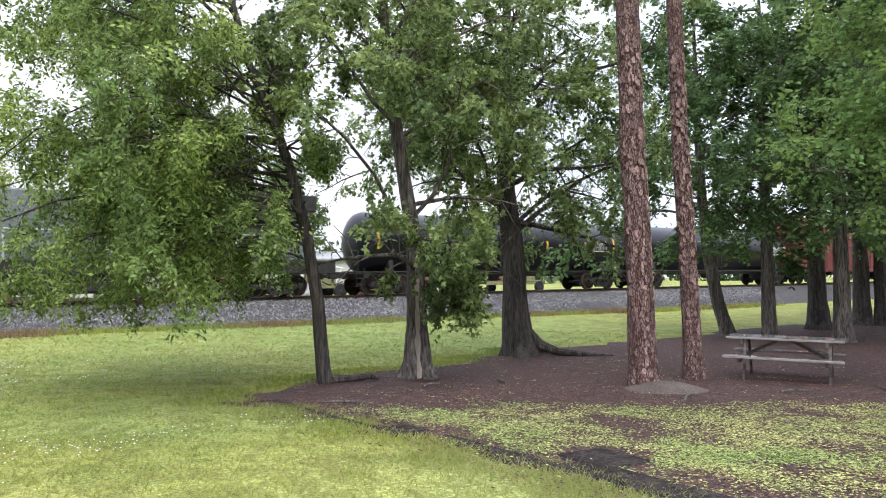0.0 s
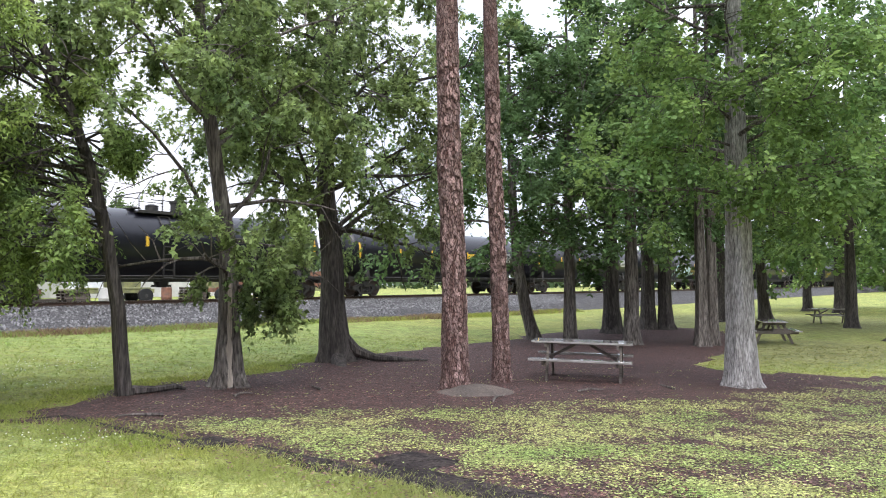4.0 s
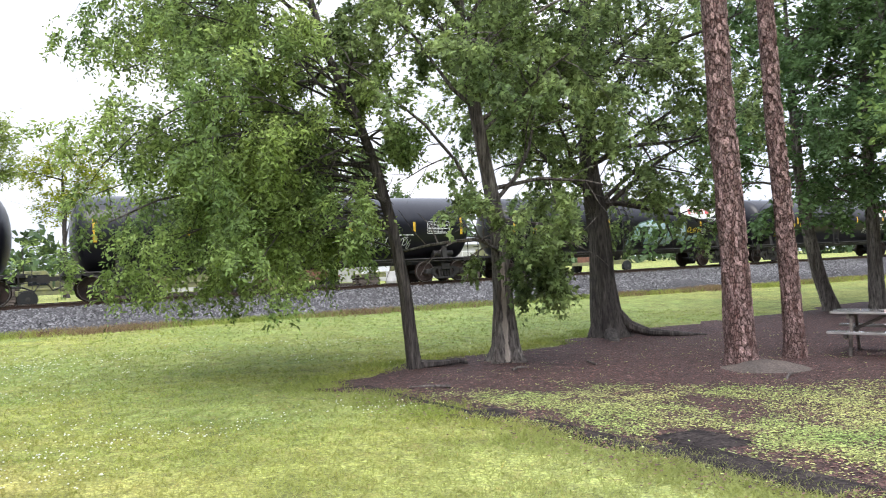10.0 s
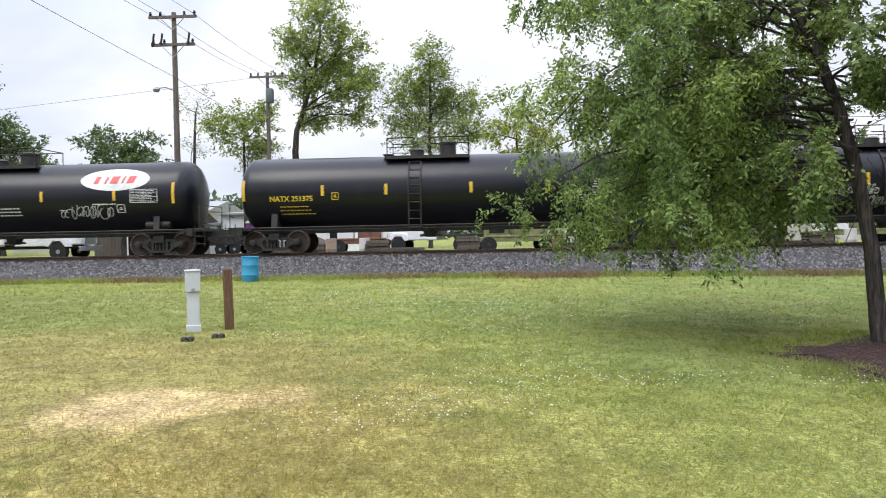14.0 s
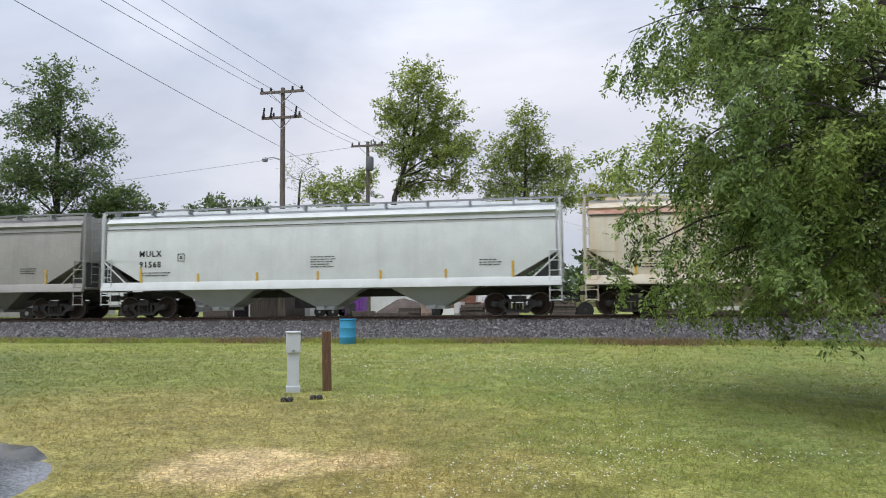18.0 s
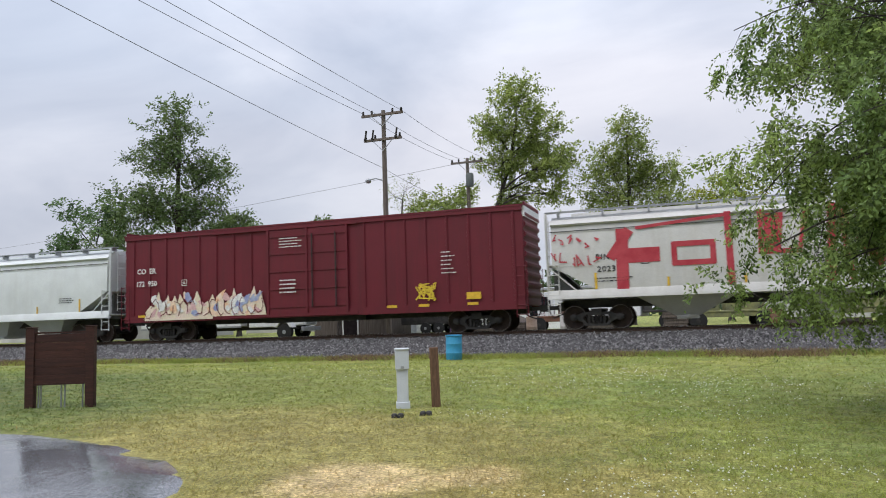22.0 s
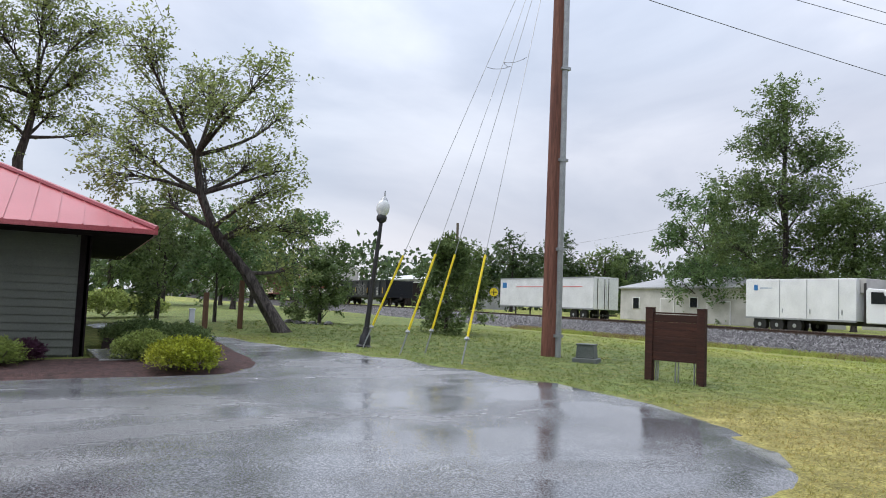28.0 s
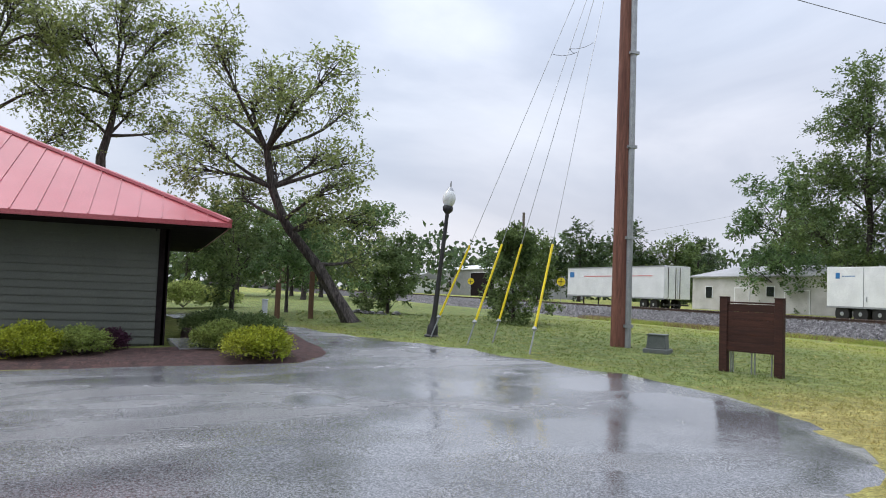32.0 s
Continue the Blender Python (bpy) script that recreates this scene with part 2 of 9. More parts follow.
def asphalt_mat():
    """Wet asphalt: speckled aggregate, damp streaks and standing films of water with ragged edges."""
    m = mat("wet_asphalt", (0.225, 0.229, 0.236), (0.135, 0.138, 0.144), scale=0.6, rough=0.5, bump=0.0, bscale=170, fine=0.75, space="Object", spec=0.5)
    nt = m.node_tree
    N, L = nt.nodes.new, nt.links.new
    bs = nt.nodes["Principled BSDF"]
    geo, mp = N("ShaderNodeNewGeometry"), N("ShaderNodeMapping")
    mp.inputs["Scale"].default_value, mp.inputs["Rotation"].default_value = (0.5, 0.22, 1), (0, 0, 0.75)
    L(geo.outputs["Position"], mp.inputs[0])
    n1, n2, n3 = N("ShaderNodeTexNoise"), N("ShaderNodeTexNoise"), N("ShaderNodeTexNoise")
    n1.inputs["Scale"].default_value, n1.inputs["Detail"].default_value, n1.inputs["Distortion"].default_value, n1.inputs["Roughness"].default_value = 1.3, 7, 0.3, 0.6
    n2.inputs["Scale"].default_value, n2.inputs["Detail"].default_value = 95, 2
    n3.inputs["Scale"].default_value, n3.inputs["Detail"].default_value = 0.16, 2
    L(mp.outputs[0], n1.inputs["Vector"]), L(geo.outputs["Position"], n2.inputs["Vector"]), L(geo.outputs["Position"], n3.inputs["Vector"])
    both = N("ShaderNodeMath")
    both.operation = "MULTIPLY_ADD"
    both.inputs[1].default_value = 0.55
    L(n3.outputs[0], both.inputs[0]), L(n1.outputs[0], both.inputs[2])
    wet = N("ShaderNodeMapRange")
    wet.interpolation_type = "SMOOTHSTEP"
    wet.inputs[1].default_value, wet.inputs[2].default_value = 0.63, 0.88
    L(both.outputs[0], wet.inputs[0])
    # rain stands in the low spots of the lot
    film = wet.outputs[0]
    for cx, cy, rad in ((-9.3, 6.0, 0.95), (-8.0, 6.2, 1.05), (-6.8, 6.2, 0.9), (-5.2, 5.95, 0.7), (-4.55, 5.35, 0.55), (-6.2, 3.9, 0.75), (-5.05, 3.5, 0.42), (-10.7, 5.65, 0.45), (-9.0, 1.9, 0.55), (-13.5, 5.0, 0.7)):
        dist, edge, low, mx = N("ShaderNodeVectorMath"), N("ShaderNodeMath"), N("ShaderNodeMapRange"), N("ShaderNodeMath")
        dist.operation, edge.operation, mx.operation, low.interpolation_type = "DISTANCE", "MULTIPLY_ADD", "MAXIMUM", "SMOOTHSTEP"
        dist.inputs[1].default_value, edge.inputs[1].default_value = (cx, cy, 0.15), -2.2 * rad
        low.inputs[1].default_value, low.inputs[2].default_value, low.inputs[3].default_value, low.inputs[4].default_value = -0.55 * rad, 0.05 * rad, 1.0, 0.0
        L(geo.outputs["Position"], dist.inputs[0]), L(n1.outputs[0], edge.inputs[0]), L(dist.outputs["Value"], edge.inputs[2]), L(edge.outputs[0], low.inputs[0])
        L(film, mx.inputs[0]), L(low.outputs[0], mx.inputs[1])
        film = mx.outputs[0]
    for lo, hi, sock in ((0.31, 0.04, bs.inputs["Roughness"]), (0.008, 0.0005, None)):
        mr = N("ShaderNodeMapRange")
        mr.inputs[3].default_value, mr.inputs[4].default_value = lo, hi
        L(film, mr.inputs[0])
        if sock:
            L(mr.outputs[0], sock)
        else:
            b = N("ShaderNodeBump")
            b.inputs["Strength"].default_value = 1.0
            L(mr.outputs[0], b.inputs["Distance"]), L(n2.outputs[0], b.inputs["Height"]), L(b.outputs[0], bs.inputs["Normal"])
    # water darkens the stone under it; coarse chips show through the worn binder
    col = bs.inputs["Base Color"].links[0].from_socket
    n4, gr, sc = N("ShaderNodeTexNoise"), N("ShaderNodeMapRange"), N("ShaderNodeVectorMath")
    n4.inputs["Scale"].default_value, n4.inputs["Detail"].default_value, n4.inputs["Roughness"].default_value = 48, 4, 0.7
    gr.inputs[1].default_value, gr.inputs[2].default_value, gr.inputs[3].default_value, gr.inputs[4].default_value, sc.operation = 0.40, 0.60, 0.5, 1.5, "SCALE"
    L(geo.outputs["Position"], n4.inputs["Vector"]), L(n4.outputs[0], gr.inputs[0]), L(col, sc.inputs[0]), L(gr.outputs[0], sc.inputs["Scale"])
    col = sc.outputs[0]
    dk = N("ShaderNodeMixRGB")
    dk.blend_type = "MULTIPLY"
    dk.inputs[2].default_value = (0.75, 0.76, 0.78, 1)
    L(film, dk.inputs[0]), L(col, dk.inputs[1]), L(dk.outputs[0], bs.inputs["Base Color"])
    return m


def streak_mat(name, c, dirt, amount=0.6, rough=0.45, metal=0.0, sx=1.6, sz=0.12, fine=0.12):
    """Painted car side with rain-washed dirt and rust running down it."""
    m = mat(name, c, tuple(x * 0.9 for x in c), scale=1.2, rough=rough, fine=fine, bscale=25, metal=metal, bump=0.002)
    nt = m.node_tree
    N, L = nt.nodes.new, nt.links.new
    bs = nt.nodes["Principled BSDF"]
    col = bs.inputs["Base Color"].links[0].from_socket
    tc, mp, nz, mr, mx = N("ShaderNodeTexCoord"), N("ShaderNodeMapping"), N("ShaderNodeTexNoise"), N("ShaderNodeMapRange"), N("ShaderNodeMixRGB")
    mp.inputs["Scale"].default_value = (sx, sx, sz)
    nz.inputs["Scale"].default_value, nz.inputs["Detail"].default_value, nz.inputs["Roughness"].default_value = 1.5, 6, 0.65
    mr.inputs[1].default_value, mr.inputs[2].default_value, mr.inputs[4].default_value = 0.48, 0.75, amount
    mx.inputs[2].default_value = (*dirt, 1)
    L(tc.outputs["Object"], mp.inputs[0]), L(mp.outputs[0], nz.inputs["Vector"]), L(nz.outputs[0], mr.inputs[0]), L(mr.outputs[0], mx.inputs[0])
    L(col, mx.inputs[1]), L(mx.outputs[0], bs.inputs["Base Color"])
    return m


M = {
    "lawn": lawn_mat(),
    "asphalt": asphalt_mat(),
    "mulch": mat("mulch", (0.040, 0.024, 0.023), (0.092, 0.050, 0.045), scale=9, rough=0.8, bump=0.05, bscale=38, fine=0.9, spec=0.3),
    "wetsoil": mat("wet_black_soil", (0.020, 0.016, 0.016), (0.048, 0.038, 0.035), scale=5, rough=0.9, bump=0.05, bscale=26, fine=0.8, spec=0.15),
    "litter": mat("leaf_litter", (0.20, 0.105, 0.085), (0.085, 0.042, 0.036), scale=2, rough=0.6, island=0.85),
    "mound": mat("bare_soil", (0.075, 0.062, 0.055), (0.115, 0.09, 0.078), scale=2, rough=0.95, bump=0.03, bscale=30, fine=0.4),
    "ballast": mat("ballast", (0.04, 0.038, 0.039), (0.085, 0.081, 0.082), scale=9, rough=0.85, bump=0.06, bscale=22, fine=0.6),
    "stone": mat("ballast_stone", (0.062, 0.061, 0.064), (0.155, 0.15, 0.15), scale=6, rough=0.6, island=0.95, fine=0.3),
    "rail": mat("rail_steel", (0.055, 0.036, 0.027), (0.085, 0.05, 0.035), scale=6, rough=0.6, metal=0.3, bump=0.002),
    "railtop": mat("rail_head", (0.42, 0.41, 0.40), (0.3, 0.29, 0.28), scale=5, rough=0.3, metal=0.9),
    "tie": mat("creosoted_tie", (0.06, 0.05, 0.042), (0.10, 0.085, 0.07), scale=5, rough=0.9, stretch=(1, 8, 1), bump=0.006, rand=0.3),
    "bark": mat("bark", (0.062, 0.050, 0.046), (0.165, 0.145, 0.132), scale=9, rough=0.95, bump=0.05, bscale=34, fine=0.7, stretch=(1, 1, 0.13)),
    "bark_dark": mat("dark_wet_bark", (0.032, 0.026, 0.024), (0.082, 0.07, 0.064), scale=9, rough=0.85, bump=0.04, bscale=34, fine=0.65, stretch=(1, 1, 0.15)),
    "bark_pale": mat("pale_lichened_bark", (0.20, 0.185, 0.178), (0.37, 0.35, 0.345), scale=7, rough=0.95, bump=0.04, bscale=46, fine=0.6, stretch=(1, 1, 0.18)),
    "bark_pine": plated_bark("pine_bark", (0.135, 0.074, 0.066), (0.27, 0.185, 0.172), (0.052, 0.030, 0.028), 24.0, 9.0),
    "plate": mat("pine_bark_plate", (0.14, 0.078, 0.07), (0.30, 0.205, 0.192), scale=14, rough=0.9, bump=0.01, bscale=40, fine=0.5, rand=0.45),
    # dark grey for hopper seams and the end wedges' painted shade
    "shadegrey": mat("seam_and_shade_grey", (0.055, 0.058, 0.058), (0.085, 0.085, 0.08), scale=2, rough=0.7),
    "scar": mat("bare_bleached_wood", (0.34, 0.29, 0.25), (0.24, 0.2, 0.17), scale=6, rough=0.8, stretch=(1, 1, 0.1)),
    "leaf_a": leaf_mat("drooping_leaf", (0.115, 0.182, 0.062), (0.25, 0.33, 0.098), light=0.48, island=0.65),
    "leaf_b": leaf_mat("sweetgum_leaf", (0.112, 0.168, 0.068), (0.222, 0.288, 0.105), light=0.46, island=0.65),
    "leaf_c": leaf_mat("maple_leaf", (0.068, 0.124, 0.050), (0.125, 0.20, 0.076), light=0.45),
    "leaf_g": leaf_mat("bright_maple_leaf", (0.098, 0.18, 0.058), (0.19, 0.28, 0.085), light=0.45),
    "leaf_d": leaf_mat("dark_leaf", (0.082, 0.13, 0.05), (0.135, 0.188, 0.07), light=0.45),
    "leaf_e": leaf_mat("spring_leaf", (0.165, 0.225, 0.062), (0.265, 0.325, 0.095), light=0.52),
    "leaf_f": leaf_mat("yellow_green_leaf", (0.20, 0.25, 0.025), (0.28, 0.31, 0.04)),
    "leaf_h": leaf_mat("young_pecan_leaf", (0.14, 0.185, 0.066), (0.225, 0.275, 0.10), light=0.48),
    "needle": leaf_mat("pine_needle", (0.04, 0.085, 0.025), (0.07, 0.13, 0.035), light=0.2),
    "purple_leaf": leaf_mat("purple_leaf", (0.05, 0.018, 0.035), (0.08, 0.03, 0.05)),
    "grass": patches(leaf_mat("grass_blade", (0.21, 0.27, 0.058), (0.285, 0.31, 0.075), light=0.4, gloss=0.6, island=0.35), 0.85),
    "drygrass": leaf_mat("dry_grass", (0.23, 0.175, 0.09), (0.16, 0.10, 0.065), light=0.3),
    "straw": leaf_mat("straw_grass", (0.38, 0.31, 0.115), (0.30, 0.275, 0.09), light=0.4, island=0.3),
    "weed": leaf_mat("weed_leaf", (0.46, 0.47, 0.20), (0.29, 0.38, 0.13), light=0.35, gloss=0.6, island=0.65),
    "chips": mat("bark_chip", (0.19, 0.075, 0.055), (0.26, 0.17, 0.15), scale=2, rough=0.7, island=0.5),
    "clover": mat("clover_bloom", (0.75, 0.75, 0.66), (0.6, 0.62, 0.5), rough=0.8),
    "wood": mat("weathered_wood", (0.085, 0.068, 0.058), (0.14, 0.12, 0.105), scale=3, rough=0.7, stretch=(1, 10, 10), bump=0.003, bscale=12, fine=0.3),
    "wettop": mat("wet_weathered_wood", (0.22, 0.205, 0.195), (0.32, 0.30, 0.29), scale=3, rough=0.08, coat=1.0, stretch=(1, 8, 8), bump=0.002, bscale=10),
    "signwood": mat("stained_sign_wood", (0.028, 0.010, 0.007), (0.052, 0.018, 0.011), scale=2, rough=0.8, stretch=(1, 8, 8), bump=0.003, bscale=14, rand=0.2),
    "postwood": mat("treated_post", (0.10, 0.055, 0.033), (0.15, 0.085, 0.05), scale=3, rough=0.8, stretch=(8, 8, 1), bump=0.004, bscale=14),
    "poleg": mat("grey_pole_wood", (0.105, 0.085, 0.07), (0.165, 0.14, 0.12), scale=2, rough=0.85, stretch=(10, 10, 0.5), bump=0.006, bscale=10, fine=0.35),
    "poler": mat("red_brown_pole_wood", (0.105, 0.038, 0.027), (0.185, 0.08, 0.056), scale=1.5, rough=0.7, stretch=(8, 8, 0.4), bump=0.006, bscale=10, fine=0.35),
    "steel": mat("galvanised_steel", (0.36, 0.375, 0.39), (0.28, 0.29, 0.30), scale=5, rough=0.45, metal=0.6),
    "dark": mat("dark_steel", (0.028, 0.027, 0.027), (0.05, 0.045, 0.042), scale=4, rough=0.55, metal=0.3, bump=0.001),
    # paler than the wheel: the tread corner's lit edge put into the colour
    "rimlit": mat("lit_edge_wheel_rim", (0.13, 0.115, 0.105), (0.22, 0.20, 0.19), scale=6, rough=0.5, metal=0.5),
    "wheel": mat("wheel_steel", (0.030, 0.021, 0.018), (0.055, 0.036, 0.029), scale=5, rough=0.8, metal=0.1),
    "wire": mat("wire", (0.11, 0.115, 0.125), rough=0.5),
    "polenear": streak_mat("rain_streaked_pole_wood", (0.33, 0.29, 0.275), (0.09, 0.07, 0.062), amount=0.85, rough=0.6, sx=11, sz=0.35),
    "yellow": mat("yellow_plastic", (0.78, 0.62, 0.02), (0.70, 0.54, 0.02), rough=0.4, scale=2),
    "blue": mat("blue_barrel", (0.05, 0.30, 0.52), (0.04, 0.25, 0.46), scale=3, rough=0.4, bump=0.001),
    "ped": mat("pedestal_paint", (0.56, 0.59, 0.62), (0.50, 0.53, 0.56), scale=3, rough=0.45, fine=0.05),
    "boxgreen": mat("utility_box", (0.085, 0.10, 0.095), (0.12, 0.13, 0.125), scale=3, rough=0.6),
    "lampblack": mat("black_lamp_iron", (0.02, 0.02, 0.022), (0.03, 0.03, 0.032), rough=0.4),
    "globe": mat("lamp_globe", (0.72, 0.74, 0.74), (0.6, 0.63, 0.63), rough=0.12, scale=8),
    "siding": mat("olive_siding", (0.105, 0.115, 0.098), (0.125, 0.135, 0.115), scale=1, rough=0.6, bump=0.001, rand=0.05),
    "trimdark": mat("dark_trim", (0.014, 0.011, 0.012), (0.022, 0.017, 0.018), rough=0.95, spec=0.05),
    "redroof": mat("red_metal_roof", (0.35, 0.068, 0.082), (0.39, 0.09, 0.104), scale=0.8, rough=0.36, metal=0.1, rand=0.04, coat=0.35),
    "tank": streak_mat("black_tank_paint", (0.006, 0.006, 0.010), (0.022, 0.021, 0.026), amount=0.35, rough=0.3),
    "hop_white": streak_mat("pale_grey_paint", (0.64, 0.67, 0.67), (0.48, 0.48, 0.46), amount=0.35, fine=0.05),
    "hop_grey": streak_mat("grey_paint", (0.56, 0.55, 0.53), (0.42, 0.39, 0.34), amount=0.5, fine=0.06),
    "hop_drab": streak_mat("drab_grey_paint", (0.33, 0.32, 0.30), (0.22, 0.21, 0.19), amount=0.6),
    "hop_tan": streak_mat("stained_tan_paint", (0.65, 0.60, 0.49), (0.52, 0.31, 0.13), amount=0.8, sx=1.3, sz=0.05, fine=0.05),
    "boxred": streak_mat("oxide_red_paint", (0.128, 0.009, 0.018), (0.075, 0.009, 0.014), amount=0.7, rough=0.55, fine=0.06),
    "boxred2": streak_mat("dull_red_paint", (0.145, 0.028, 0.030), (0.07, 0.045, 0.04), amount=0.6, rough=0.6),
    "gon": streak_mat("black_gondola_paint", (0.004, 0.006, 0.012), (0.010, 0.012, 0.018), amount=0.35, rough=0.5),
    "loco": streak_mat("grey_locomotive_paint", (0.16, 0.175, 0.19), (0.2, 0.2, 0.2), amount=0.4),
    "white": mat("white_paint", (0.74, 0.75, 0.76), (0.64, 0.65, 0.66), scale=1, rough=0.4),
    "offwhite": mat("aged_white_wall", (0.50, 0.49, 0.48), (0.38, 0.37, 0.355), scale=0.8, rough=0.8, fine=0.15),
    "ink": mat("black_lettering", (0.02, 0.02, 0.022), rough=0.6),
    "inkw": mat("white_lettering", (0.72, 0.72, 0.70), rough=0.6),
    "inky": mat("yellow_lettering", (0.70, 0.50, 0.04), rough=0.6),
    "reflect": mat("yellow_reflector", (0.70, 0.45, 0.04), (0.56, 0.34, 0.04), rough=0.35),
    "graffred": mat("red_spray_paint", (0.37, 0.028, 0.045), (0.46, 0.06, 0.075), scale=2, rough=0.6),
    "graffblue": mat("pale_blue_spray_paint", (0.24, 0.40, 0.46), (0.50, 0.60, 0.62), scale=2.4, rough=0.6, fine=0.3, bscale=12),
    "graffgreen": mat("dull_green_spray_paint", (0.22, 0.24, 0.09), (0.08, 0.16, 0.12), scale=3, rough=0.6),
    "inkpale": mat("pale_yellow_spray_paint", (0.42, 0.42, 0.30), rough=0.6),
    "inkfade": mat("faded_white_spray_paint", (0.30, 0.30, 0.30), (0.12, 0.12, 0.12), scale=5, rough=0.6),
    "inkgrey": mat("worn_grey_spray_paint", (0.17, 0.19, 0.18), (0.08, 0.09, 0.09), scale=6, rough=0.6),
    "graffcream": mat("cream_spray_paint", (0.66, 0.60, 0.42), (0.72, 0.58, 0.5), scale=3, rough=0.6),
    "graffpink": mat("pink_spray_paint", (0.55, 0.30, 0.32), (0.62, 0.42, 0.40), scale=3, rough=0.6),
    "graffviolet": mat("violet_blue_spray_paint", (0.20, 0.22, 0.42), (0.36, 0.40, 0.52), scale=3, rough=0.6),
    "grafforange": mat("peach_spray_paint", (0.72, 0.42, 0.24), (0.75, 0.62, 0.48), scale=3, rough=0.6),
    "logored": mat("red_emblem_paint", (0.60, 0.10, 0.10), rough=0.5),
    "orange": mat("orange_machine_paint", (0.22, 0.10, 0.06), (0.13, 0.07, 0.05), rough=0.6),
    "machyellow": mat("yellow_green_machine_paint", (0.24, 0.24, 0.10), (0.14, 0.145, 0.08), rough=0.6),
    "purple": mat("purple_plastic", (0.16, 0.045, 0.26), rough=0.5),
    "tyre": mat("tyre_rubber", (0.02, 0.02, 0.02), rough=0.85),
    "rust": mat("rusty_sheet", (0.24, 0.17, 0.13), (0.34, 0.27, 0.22), scale=2, rough=0.85),
    "shedwood": mat("old_shed_boards", (0.075, 0.06, 0.05), (0.12, 0.10, 0.085), scale=2, rough=0.9, stretch=(6, 6, 0.5), rand=0.3),
    "roofgrey": mat("grey_sheet_roof", (0.33, 0.335, 0.34), (0.27, 0.275, 0.28), scale=0.6, rough=0.55),
    "glassdark": mat("window_glass", (0.02, 0.023, 0.026), rough=0.08, spec=0.8),
    "bluelogo": mat("blue_emblem_paint", (0.03, 0.17, 0.42), rough=0.5),
    "yard": mat("gravel_yard", (0.20, 0.185, 0.165), (0.16, 0.18, 0.09), scale=0.5, rough=0.95, bump=0.02, bscale=30, fine=0.5),
    "concrete": mat("concrete", (0.22, 0.215, 0.21), (0.17, 0.165, 0.16), scale=2, rough=0.14, bump=0.002),
    "farwood": leaf_mat("far_woods_leaf", (0.05, 0.085, 0.04), (0.085, 0.125, 0.05), light=0.15),
    "trailer": mat("trailer_side", (0.66, 0.67, 0.69), (0.58, 0.59, 0.61), scale=1, rough=0.4),
}

# ---- geometry helpers ----
RAIL_Z, TRACK_Y = 0.98, 29.83


def travel(t):
    """Metres that the train has gone by a time: it gathers speed slowly."""
    return 16.08 * t + 0.0185 * t * t


def sstep(x):
    x = min(max(x, 0.0), 1.0)
    return x * x * (3 - 2 * x)


def gz(x, y):
    """Height of the ground: it falls to the grove, is level along the track and a little higher beyond it."""
    near = -0.0265 * min(max(x, -24), 20) + 0.03 * min(max(y - 6, -8), 0) * min(max(-x / 12, 0), 1)
    foot = 0.13 - 0.0107 * min(max(x, 0), 40)
    w, u = sstep((y - 14) / 12), sstep((y - 30) / 4)
    return (near * (1 - w) + foot * w) * (1 - u) + 0.65 * u


